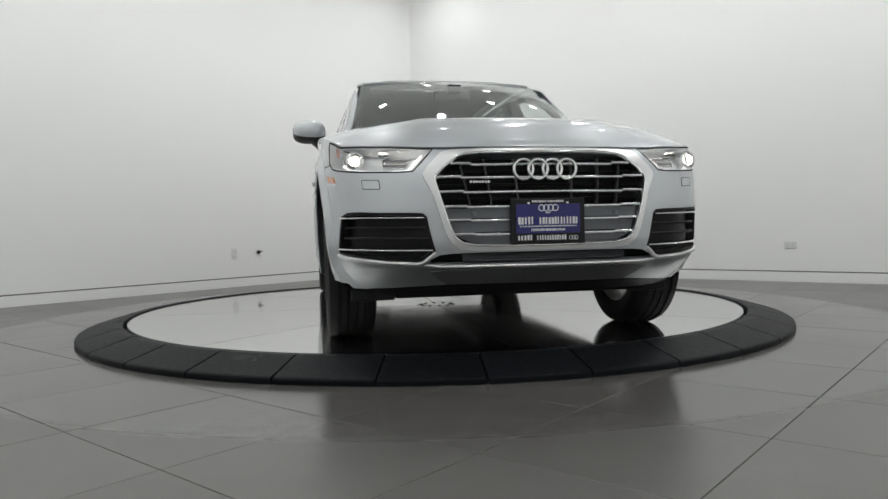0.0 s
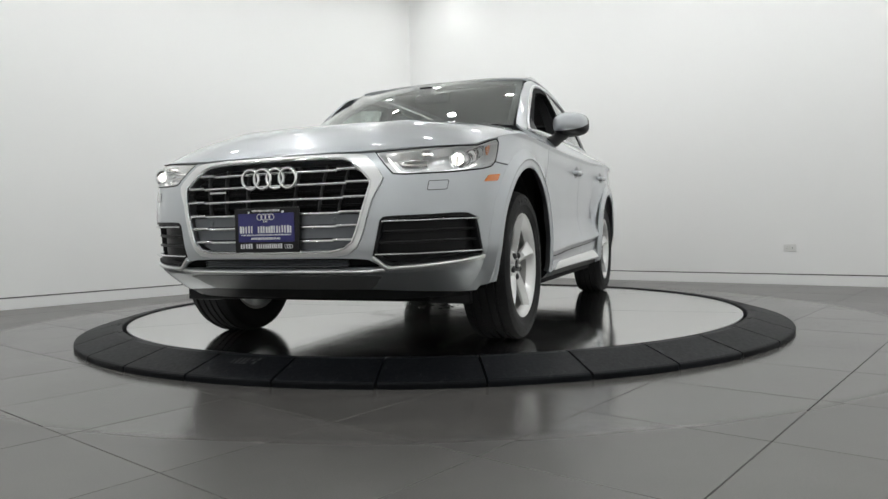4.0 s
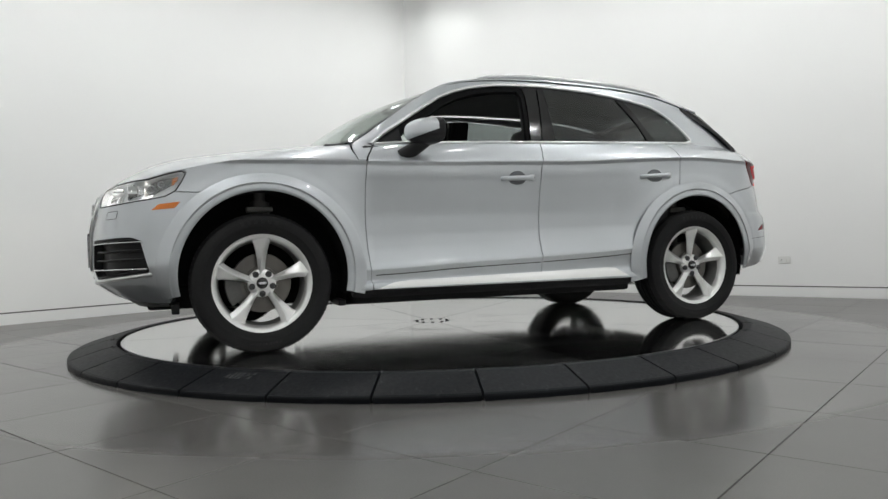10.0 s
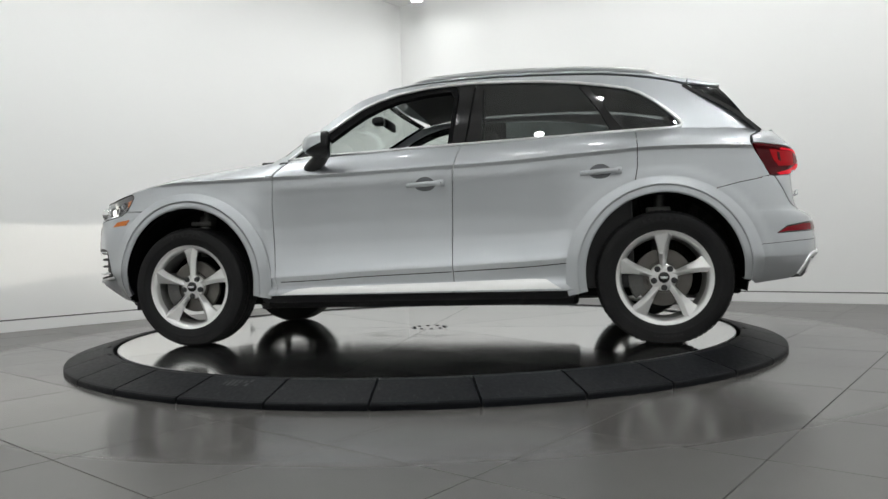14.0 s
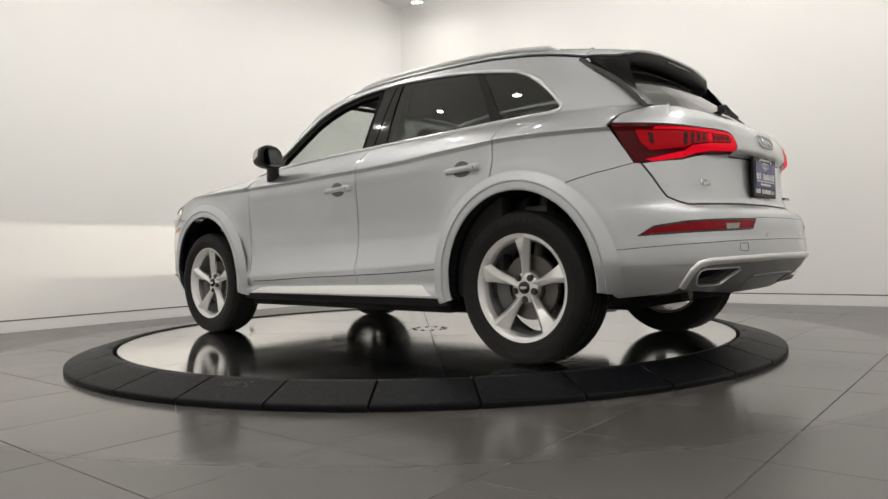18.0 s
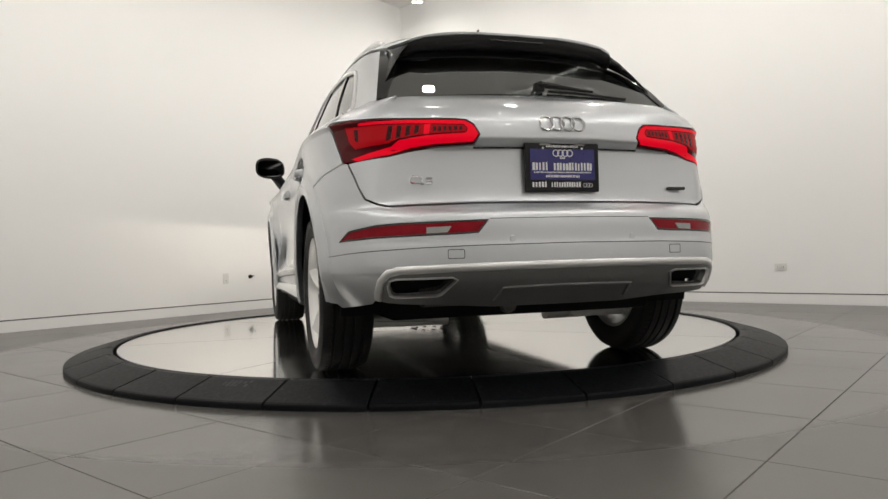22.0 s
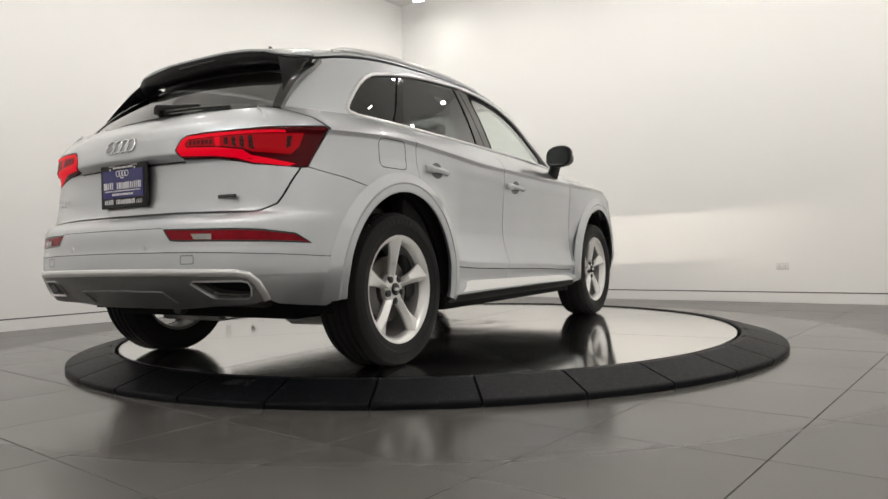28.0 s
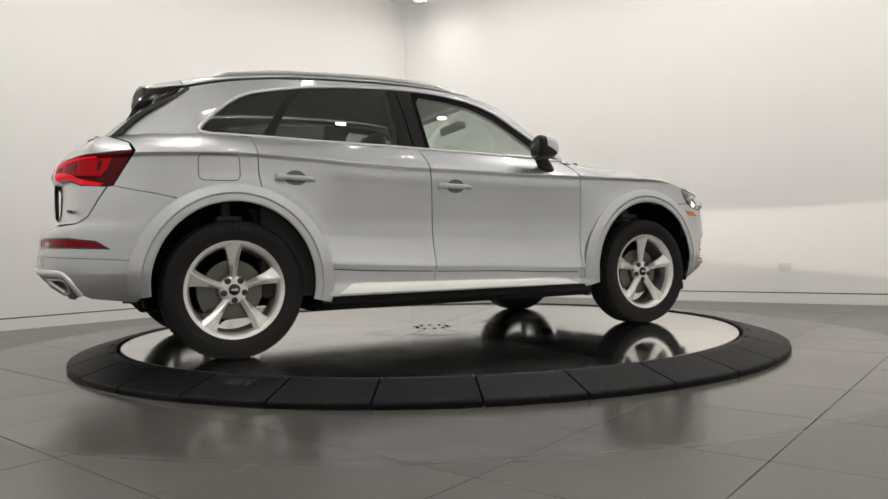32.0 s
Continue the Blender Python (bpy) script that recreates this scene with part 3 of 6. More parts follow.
gut_z = curve_table([(1.05, 1.13), (0.95, 1.135), (0.857, 1.158), (0.75, 1.226), (0.6, 1.334), (0.474, 1.424), (0.36, 1.494), (0.2, 1.542), (0.1, 1.560), (-0.1, 1.578), (-0.4, 1.586), (-0.8, 1.579), (-1.1, 1.564), (-1.4, 1.526), (-1.6, 1.481), (-1.75, 1.435), (-1.9, 1.39)], -2.4, 2.4)
shoulder_z = curve_table([(1.0, 1.013), (0.4, 1.019), (0.0, 1.029), (-0.5, 1.039), (-1.0, 1.064), (-1.4, 1.078), (-1.8, 1.068), (-2.0, 1.06)], -2.4, 2.4)
crease_z = curve_table([(0.9, 0.415), (0.6, 0.424), (0.3, 0.440), (-0.25, 0.458), (-0.7, 0.477), (-0.9, 0.492)], -2.4, 2.4)
ARCH_F, ARCH_R = (1.397, 0.398), (-1.406, 0.392)


def warp(cx, q):
    """How far the flank's creases rise along the car, at the level q of a plain section."""
    zs, zc = shoulder_z(cx), crease_z(np.clip(cx, -0.9, 0.9))
    return (zs - 1.015) * smoothstep(0.68, 0.97, q) + (zc - 0.462) * smoothstep(0.33, 0.42, q) * (1 - smoothstep(0.54, 0.74, q))


def level(s, z):
    """The section level of a point of the skin at height z."""
    a = np.abs(np.asarray(s, float))
    cx = np.interp(np.where(a > S_END, 2 * S_END - a, a), T_S, T_X)
    q = np.asarray(z, float)
    for _ in range(6):
        q = z - warp(cx, q)
    return q


def lofted(s, q, plain=False):
    """The skin by section level, so that its creases run level in q."""
    a = np.abs(np.asarray(s, float))
    cx = np.interp(np.where(a > S_END, 2 * S_END - a, a), T_S, T_X)
    return skin(s, q + warp(cx, q), plain)


def lofted_plain(s, q):
    return lofted(s, q, True)


def skin(s, z, plain=False):
    """The body's outer skin: s runs round the car from the nose's middle (left positive), z is the height."""
    s, z = np.broadcast_arrays(np.asarray(s, float), np.asarray(z, float))
    sg = np.where(s < 0, -1.0, 1.0)
    a = np.abs(s)
    sg = np.where(a > S_END, -sg, sg)
    a = np.where(a > S_END, 2 * S_END - a, a)
    cx, cy, nx, ny = (np.interp(a, T_S, t) for t in (T_X, T_Y, T_NX, T_NY))
    ws = ny**2
    zs = shoulder_z(cx)
    z2 = level(s, z)
    flat = smoothstep(1.04, 0.78, cx) * smoothstep(-1.16, -0.78, cx) * (0.0 if plain else 1.0)
    low = flat * side_d(z2) + (1 - flat) * arch_d(z2)
    yb, zb, yg, zg = belt_y(cx), belt_z(cx), gut_y(cx), gut_z(cx)
    zb = np.maximum(zb, zs + 0.03)
    u = np.clip((z - zs) / (zb - zs), 0, 1)
    ysh = cy - 0.012
    mid = ysh + (yb - ysh) * (0.55 * u + 0.45 * u * u) - cy
    v = (z - zb) / np.maximum(zg - zb, 0.02)
    top = yb + (yg - yb) * v + 0.012 * np.sin(np.pi * np.clip(v, 0, 1)) - cy
    ds = np.where(z2 < 1.015, low, np.where(z < zb, mid, top))
    for ax, az in (ARCH_F, ARCH_R):
        ds = ds + 0.005 * smoothstep(0.60, 0.53, np.hypot(cx - ax, z - az)) * smoothstep(0.40, 0.50, z) * smoothstep(1.0, 0.95, z)
    ds = ds - smoothstep(1.74, 2.00, np.abs(cx)) * np.clip(0.47 - z, 0, 1) ** 1.5 * 1.3
    d = np.where(nx > 0, nx**2, 0) * front_d(z) + ws * ds + np.where(nx < 0, nx**2, 0) * (rear_d(z) + smoothstep(0.48, 0.72, cy) * np.clip(0.46 - z, 0, 0.2) * 0.75)
    k = smoothstep(1.02, 1.12, z) * smoothstep(0.55, 0.85, ws)
    nx = nx * (1 - k)
    ny = ny + (1 - ny) * k
    tuck = 1 - 0.038 * smoothstep(-1.80, -2.10, cx) * smoothstep(0.74, 1.04, z)
    return np.stack([cx + nx * d, sg * (cy + ny * d) * tuck, z], -1)


def X(x, z):
    """A point on the left flank by its place along the car."""
    i = (T_S > 0.75) & (T_S < S_END - 0.75)
    return (float(np.interp(-x, -T_X[i], T_S[i])), z)


def F(y, z):
    """A point on the nose by its distance from the middle (left positive)."""
    i = T_S < 1.05
    s = float(np.interp(abs(y), T_Y[i], T_S[i]))
    return (s if y >= 0 else -s, z)


def B(y, z):
    """A point on the tail by its distance from the middle (left positive)."""
    i = T_S > S_END - 1.05
    s = float(np.interp(-abs(y), -T_Y[i], T_S[i]))
    return (s if y >= 0 else 2 * S_END - s, z)


def mirror(poly):
    return [(-s, z) for s, z in poly]


def both(left, tail=False):
    """A closed outline across the middle from its left half (middle top to middle bottom, or the reverse)."""
    return left + [((2 * S_END - s if tail else -s), z) for s, z in reversed(left)]


def arc(c, r, a0, a1, n=18):
    return [X(c[0] + r * math.cos(radians(a0 + (a1 - a0) * i / n)), c[1] + r * math.sin(radians(a0 + (a1 - a0) * i / n))) for i in range(n + 1)]


def rounded(poly, r, n=4):
    """Round the corners of an outline."""
    out, m = [], len(poly)
    for i in range(m):
        p, a, b = Vector(poly[i]), Vector(poly[i - 1]), Vector(poly[(i + 1) % m])
        da, db = (a - p), (b - p)
        k = min(r, da.length * 0.45, db.length * 0.45)
        q0, q1 = p + da.normalized() * k, p + db.normalized() * k
        for j in range(n + 1):
            t = j / n
            out.append(tuple((1 - t) ** 2 * q0 + 2 * t * (1 - t) * p + t * t * q1))
    return out


def area(poly):
    return 0.5 * sum(a[0] * b[1] - b[0] * a[1] for a, b in zip(poly, poly[1:] + poly[:1]))


def inset(poly, g):
    """Draw an outline in by g (for the gaps between panels)."""
    if area(poly) < 0:
        poly = poly[::-1]
    out, m = [], len(poly)
    for i in range(m):
        p, a, b = Vector(poly[i]), Vector(poly[i - 1]), Vector(poly[(i + 1) % m])
        e0, e1 = (p - a), (b - p)
        if e0.length < 1e-6 or e1.length < 1e-6:
            continue
        n0, n1 = Vector((-e0.y, e0.x)).normalized(), Vector((-e1.y, e1.x)).normalized()
        w = n0 + n1
        w = w / max(w.length_squared / 2, 0.5)
        out.append(tuple(p + w * g))
    return out


CREASES = (0.300, 0.308, 0.335, 0.365, 0.375, 0.440, 0.452, 0.460, 0.466, 0.480, 0.500, 0.990, 1.000, 1.008, 1.0145, 1.0155, 1.025)


def skin_plain(s, z):
    return skin(s, z, True)


def sheet(name, outer, mat, parent, holes=(), off=0.0, thick=0.012, gap=0.0024, ds=0.045, dz=0.022, surf=skin, label="", lines=(), back=False):
    """One panel cut out of a surface: an outline in the surface's two coordinates, with holes; thick edges."""
    outer = inset(outer, gap)
    holes = [inset(h, -gap)[::-1] for h in holes]
    if surf in (skin, skin_plain):
        surf = lofted if surf is skin else lofted_plain
        lines = tuple(lines) + CREASES
        outer = [(p[0], float(level(p[0], p[1]))) for p in outer]
        holes = [[(p[0], float(level(p[0], p[1]))) for p in h] for h in holes]
    flat = [Vector((p[0], p[1], 0)) for loop in [outer] + holes for p in loop]
    loops = [[Vector((p[0], p[1], 0)) for p in loop] for loop in [outer] + holes]
    bm = bmesh.new()
    vs = [bm.verts.new(p) for p in flat]
    for tri in tessellate_polygon(loops):
        t = [vs[i] for i in tri]
        ar = (t[1].co - t[0].co).cross(t[2].co - t[0].co).z
        if abs(ar) < 1e-12:
            continue
        try:
            bm.faces.new(t if ar > 0 else t[::-1])
        except ValueError:
            pass
    lo = Vector((min(p.x for p in flat), min(p.y for p in flat), 0))
    hi = Vector((max(p.x for p in flat), max(p.y for p in flat), 0))
    for ax, step in ((0, ds), (1, dz)):
        k = math.ceil(lo[ax] / step)
        cuts = [k * step + i * step for i in range(int((hi[ax] - k * step) / step) + 1)] + (list(lines) if ax else [])
        for c in cuts:
            co, no = Vector((0, 0, 0)), Vector((0, 0, 0))
            co[ax], no[ax] = c, 1
            bmesh.ops.bisect_plane(bm, geom=bm.verts[:] + bm.edges[:] + bm.faces[:], plane_co=co, plane_no=no, dist=1e-5)
    bm.verts.index_update()
    uv = np.array([v.co[:2] for v in bm.verts])
    e = 0.0015
    p = surf(uv[:, 0], uv[:, 1])
    du = surf(uv[:, 0] + e, uv[:, 1]) - surf(uv[:, 0] - e, uv[:, 1])
    dv = surf(uv[:, 0], uv[:, 1] + e) - surf(uv[:, 0], uv[:, 1] - e)
    nn = np.cross(du, dv)
    nn /= np.maximum(np.linalg.norm(nn, axis=1, keepdims=True), 1e-12)
    p = p + nn * off
    faces = [[v.index for v in f.verts] for f in bm.faces]
    rim = [(ed.verts[0].index, ed.verts[1].index, ed.link_faces[0]) for ed in bm.edges if len(ed.link_faces) == 1]
    verts, norms = list(map(tuple, p)), list(map(tuple, nn))
    inner = {}
    rimmed = []
    for a, b, f in rim:
        ids = [v.index for v in f.verts]
        if ids[(ids.index(a) + 1) % len(ids)] != b:
            a, b = b, a
        q = []
        pa, pb = p[a], p[b]
        side = np.cross(pb - pa, (nn[a] + nn[b]) / 2)
        side /= max(np.linalg.norm(side), 1e-12)
        for v, w in ((a, 0), (b, 0), (b, 1), (a, 1)):
            q.append(len(verts))
            verts.append(tuple(p[v] - nn[v] * thick * w))
            norms.append(tuple(side))
        rimmed.append((q[1], q[0], q[3], q[2]))
    if back:
        base = len(verts)
        verts += list(map(tuple, p - nn * thick))
        norms += list(map(tuple, -nn))
        faces += [[base + i for i in reversed(f)] for f in faces]
    bm.free()
    me = bpy.data.meshes.new(name)
    me.from_pydata(verts, [], faces + rimmed)
    me.materials.append(mat)
    for pl in me.polygons:
        pl.use_smooth = True
    me.normals_split_custom_set_from_vertices(norms)
    ob = new(name, me)
    ob.parent = parent
    if parent == car:
        ob.matrix_basis = CAR
    if label:
        tagged(ob, label)
    return ob


def strip(name, path, w, h, mat, parent, surf=skin, off=0.002, label="", closed=False, fold=0.3):
    """A moulding laid along a line on a surface: w across, h proud, with softened edges."""
    path = [path[i] for i in range(len(path)) if i == 0 or (Vector(path[i]) - Vector(path[i - 1])).length > 1e-5]
    dense = []
    m = len(path) if closed else len(path) - 1
    for i in range(m):
        a, b = Vector(path[i]), Vector(path[(i + 1) % len(path)])
        k = max(1, int((b - a).length / 0.03))
        dense += [a + (b - a) * j / k for j in range(k)]
    if not closed:
        dense.append(Vector(path[-1]))
    uv = np.array([tuple(q) for q in dense])
    e = 0.0015
    p = surf(uv[:, 0], uv[:, 1])
    nn = np.cross(surf(uv[:, 0] + e, uv[:, 1]) - surf(uv[:, 0] - e, uv[:, 1]), surf(uv[:, 0], uv[:, 1] + e) - surf(uv[:, 0], uv[:, 1] - e))
    nn /= np.linalg.norm(nn, axis=1, keepdims=True)
    bm = bmesh.new()
    rows, n = [], len(p)
    for i in range(n):
        t = p[(i + 1) % n if closed else min(i + 1, n - 1)] - p[i - 1 if closed else max(i - 1, 0)]
        t /= np.linalg.norm(t)
        sd = np.cross(nn[i], t)
        rows.append([bm.verts.new(p[i] + sd * a * w / 2 + nn[i] * (off + b * h)) for a, b in
                     ((-1, -0.6), (-1, 0.45), (-1 + fold, 0.92), (0, 1.0), (1 - fold, 0.92), (1, 0.45), (1, -0.6))])
    for i in range(n if closed else n - 1):
        A, C = rows[i], rows[(i + 1) % n]
        for j in range(6):
            bm.faces.new((A[j], A[j + 1], C[j + 1], C[j]))
    if not closed:
        bm.faces.new(rows[0])
        bm.faces.new(rows[-1][::-1])
    bmesh.ops.recalc_face_normals(bm, faces=bm.faces[:])
    return cpart(name, bm, mat, parent, label, smooth=True, angle=50)


car = tagged(new("suv_car"), "silver five-door sport utility car with lights on, parked on a turntable", "car")
CAR = pose(-0.1125, 0.0954, DISC_Z)


def cpart(name, bm, mat, parent=None, label="", smooth=False, angle=40):
    """A part given in the car's own space (nose along x, base of the tyres at z = 0)."""
    parent = parent or car
    return part(name, bm, mat, parent, label, smooth, angle, at=CAR if parent == car else None)


# ---------------------------------------------------------------- the car: outlines (left half)
WIN_TOP = [X(x, z) for x, z in ((0.790, 1.130), (0.700, 1.190), (0.560, 1.283), (0.422, 1.374), (0.317, 1.440), (0.211, 1.484), (0.107, 1.514), (-0.068, 1.541),
                                (-0.242, 1.551), (-0.382, 1.554), (-0.591, 1.546), (-0.765, 1.535), (-0.940, 1.517), (-1.115, 1.488), (-1.255, 1.460), (-1.330, 1.426),
                                (-1.400, 1.378), (-1.465, 1.322), (-1.520, 1.266), (-1.548, 1.232), (-1.540, 1.212), (-1.505, 1.203))]
BELT = [X(x, float(belt_z(x)) + 0.003) for x in (-1.29, -1.1, -0.9, -0.6, -0.3, 0.0, 0.3, 0.55, 0.76)]
DOOR_FRONT = [X(x, z) for x, z in ((0.770, 1.112), (0.790, 1.088), (0.826, 1.040), (0.838, 0.992), (0.847, 0.862), (0.848, 0.700), (0.840, 0.537), (0.828, 0.374), (0.820, 0.302))]
DOOR_MID = [X(x, z) for x, z in ((-0.302, 1.160), (-0.277, 1.080), (-0.261, 1.000), (-0.250, 0.835), (-0.246, 0.671), (-0.243, 0.573), (-0.246, 0.442), (-0.249, 0.302))]
DOOR_REAR = [X(x, z) for x, z in ((-1.287, 1.186), (-1.283, 1.074), (-1.281, 0.975), (-1.268, 0.900), (-1.258, 0.862))]
HOOD_EDGE_SIDE = [X(x, z) for x, z in ((1.960, 0.914), (1.869, 0.940), (1.793, 0.957), (1.687, 0.980), (1.554, 1.003), (1.421, 1.014), (1.288, 1.018), (1.122, 1.020), (0.860, 1.017))]
HOOD_EDGE_NOSE = [F(y, z) for y, z in ((0.0, 0.886), (0.2, 0.886), (0.4, 0.884), (0.55, 0.889), (0.68, 0.897), (0.78, 0.904))]
HL_BOTTOM = [F(0.478, 0.879), F(0.520, 0.828), F(0.560, 0.783), F(0.62, 0.780), F(0.70, 0.783), F(0.78, 0.788)] + [X(x, z) for x, z in ((2.030, 0.797), (1.950, 0.807), (1.878, 0.821), (1.831, 0.847), (1.802, 0.892), (1.780, 0.935))]
RO_F, RO_R = 0.494, 0.478
SEAM_F = [X(1.776, 0.940), X(1.799, 0.892), X(1.829, 0.845), X(1.720, 0.841)]
SEAM_R = [X(-1.690, 0.838), X(-1.80, 0.864), X(-1.90, 0.882), X(-1.985, 0.902)]


def sides(fn):
    """Build a part on the left flank and its mirror image on the right flank."""
    for flip in (False, True):
        fn((lambda p: mirror(p)) if flip else (lambda p: p), flip)


def arch_surface(c, ro, flip):
    """The ring round a wheel opening: a flare that rises from the flank to ro, then a flat moulding with a rolled inner edge."""
    ss = np.array([X(x, 0)[0] for x in np.linspace(-2.1, 2.1, 421)])
    xs = np.linspace(-2.1, 2.1, 421)

    def surf(u, v):
        u, v = np.broadcast_arrays(np.asarray(u, float), np.asarray(v, float))
        a = (-u if flip else u) / 0.5
        w = v - 0.017 * np.cos(a) ** 2 * smoothstep(ro + 0.048, ro, v)
        x, z = c[0] + w * np.cos(a), c[1] + w * np.sin(a)
        p = skin(np.interp(x, xs, ss), z, True)
        t = np.clip((ro + 0.048 - v) / 0.048, 0, 1)
        out = 0.0008 + 0.0165 * t - 0.004 * smoothstep(ro, ro - 0.004, v) - 0.010 * smoothstep(ro - 0.036, ro - 0.054, v)
        p = p + np.stack([0 * out, out, 0 * out], -1)
        return p * np.array([1, -1, 1]) if flip else p
    return surf


def build_panels(m, flip):
    # front fender
    up = arc(ARCH_F, RO_F, 64, 192, 24)
    sheet("front_fender", m(up + [X(0.925, 0.302)] + DOOR_FRONT[:2:-1] + [X(0.8345, 1.0165)] + HOOD_EDGE_SIDE[:1:-1] + SEAM_F), MAT_PAINT, car, gap=0.0013, ds=0.028)
    # doors
    fd = sheet("front_door", m(DOOR_FRONT + DOOR_MID[::-1] + BELT[5:]), MAT_PAINT, car, lines=(0.455, 0.47))
    rear_arch = [X(ARCH_R[0] + (RO_R) * math.cos(radians(a)), ARCH_R[1] + (RO_R) * math.sin(radians(a))) for a in range(74, -13, -6)]
    rd = sheet("rear_door", m(DOOR_MID + [X(-0.925, 0.302)] + rear_arch[::-1] + DOOR_REAR[::-1] + BELT[:5]), MAT_PAINT, car, lines=(0.455, 0.47))
    # quarter panel, D pillar, roof side and A pillar in one
    gut = [X(x, float(gut_z(x)) - 0.004) for x in (-1.62, -1.5, -1.4, -1.25, -1.1, -0.9, -0.7, -0.5, -0.3, -0.1, 0.05, 0.15, 0.25, 0.35, 0.5, 0.65, 0.8)]
    arch_b = [X(ARCH_R[0] + RO_R * math.cos(radians(a)), ARCH_R[1] + RO_R * math.sin(radians(a))) for a in (76, 82, 88, 94, 100, 106, 112, 118, 124, 128)]
    sheet("body_side", m([X(0.884, 1.0185), X(0.8375, 1.0195), X(0.8295, 1.0405), X(0.793, 1.0895), X(0.775, 1.116)] + WIN_TOP + DOOR_REAR + arch_b +
                         SEAM_R + [X(-1.940, 0.975), X(-1.875, 1.076), X(-1.890, 1.125), X(-1.968, 1.172), X(-1.640, 1.444)] + gut + [X(0.860, 1.148), X(0.884, 1.128), X(0.893, 1.100), X(0.892, 1.060)]),
          MAT_PAINT, car)
    # arch mouldings, and the raised flare of the body round them
    for c, ri, ro, a0, a1 in ((ARCH_F, 0.448, RO_F, -11, 192), (ARCH_R, 0.432, RO_R, -13, 186)):
        ring = arch_surface(c, ro, flip)
        k = -0.5 if flip else 0.5
        u0, u1 = k * radians(a0), k * radians(a1)
        sheet("arch_flare", [(u0, ro), (u0, ro + 0.048), (u1, ro + 0.048), (u1, ro)], MAT_PAINT, car, surf=ring, thick=0.010, gap=0.0, ds=0.022, dz=0.011)
        sheet("arch_moulding", [(u0, ri), (u0, ro), (u1, ro), (u1, ri)], MAT_PAINT, car, surf=ring, thick=0.040, gap=0.0012, ds=0.022, dz=0.012)
    # sill: black lower edge with a bright strip
    sheet("sill", m([X(0.93, 0.298), X(0.93, 0.262), X(0.86, 0.252), X(-0.86, 0.252), X(-0.93, 0.262), X(-0.93, 0.298)]), MAT_BLACK, car, off=-0.004, thick=0.03)
    sheet("sill_trim", m([X(0.80, 0.308), X(0.70, 0.340), X(0.60, 0.347), X(0.3, 0.352), X(0.0, 0.360), X(-0.4, 0.369), X(-0.70, 0.376), X(-0.77, 0.372), X(-0.86, 0.316), X(-0.3, 0.312), X(0.3, 0.310)][::-1]),
          MAT_SILL, car, off=0.007, thick=0.012, label="bright aluminium sill strip")
    # thin dark joint along the lower crease
    for x0, x1 in ((0.80, -0.236), (-0.256, -0.885)):
        xs = [x0 + (x1 - x0) * k / 8 for k in range(9)]
        strip("crease_joint", m([X(x, float(crease_z(x)) - 0.034) for x in xs]), 0.005, 0.0010, MAT_PIT, fd if x0 > 0 else rd, off=0.0012)
    # window surround of bright metal
    strip("window_trim", m([X(0.778, 1.126)] + WIN_TOP[1:-1] + [X(-1.50, 1.204)]), 0.020, 0.007, MAT_SATIN, car, off=0.002, label="bright aluminium window surround")
    strip("belt_trim", m([X(0.762, 1.128)] + [X(x, float(belt_z(x)) + 0.004) for x in (0.6, 0.3, 0.0, -0.3, -0.6, -0.9, -1.2, -1.5)]), 0.016, 0.007, MAT_SATIN, car, off=0.001, label="bright aluminium belt strip")
    # glass and pillars inside the surround, set back
    front_top = [X(0.745, 1.138), X(0.69, 1.175), X(0.555, 1.268), X(0.42, 1.358), X(0.315, 1.424), X(0.21, 1.469), X(0.105, 1.500), X(-0.07, 1.528), X(-0.255, 1.540)]
    b_front = [X(-0.275, 1.490), X(-0.262, 1.346), X(-0.240, 1.165)]
    sheet("pillar_cover", m([X(-0.262, 1.541), X(-0.275, 1.49), X(-0.262, 1.346), X(-0.240, 1.160), X(-0.318, 1.160), X(-0.335, 1.26), X(-0.372, 1.543)]), MAT_GLOSSBLACK, car, off=-0.002, thick=0.02, label="gloss black door pillar cover")
    sheet("pillar_cover", m([X(-0.376, 1.543), X(-0.339, 1.26), X(-0.322, 1.160), X(-0.421, 1.166), X(-0.423, 1.50), X(-0.43, 1.543)]), MAT_GLOSSBLACK, car, off=-0.002, thick=0.02, label="gloss black door pillar cover")
    sheet("pillar_cover", m([X(-0.972, 1.505), X(-1.025, 1.499), X(-1.11, 1.385), X(-1.16, 1.30), X(-1.235, 1.192), X(-1.160, 1.188), X(-1.09, 1.33)]), MAT_GLOSSBLACK, car, off=-0.001, thick=0.02, label="gloss black quarter pillar cover")
    sheet("rear_door_glass", m([X(-0.421, 1.164), X(-0.423, 1.50), X(-0.43, 1.545), X(-0.59, 1.538), X(-0.765, 1.527), X(-1.00, 1.502), X(-1.11, 1.36), X(-1.195, 1.187), X(-0.8, 1.172)]), MAT_PRIVACY, car, off=-0.008, thick=0.004, back=True,
          label="dark tinted rear door glass").visible_shadow = False
    sheet("quarter_glass", m([X(-1.19, 1.189), X(-1.10, 1.36), X(-1.005, 1.500), X(-1.115, 1.480), X(-1.25, 1.452), X(-1.325, 1.418), X(-1.395, 1.37), X(-1.46, 1.315), X(-1.515, 1.258), X(-1.535, 1.225), X(-1.50, 1.206), X(-1.3, 1.194)]),
          MAT_PRIVACY, car, off=-0.008, thick=0.004, back=True, label="dark tinted quarter glass").visible_shadow = False
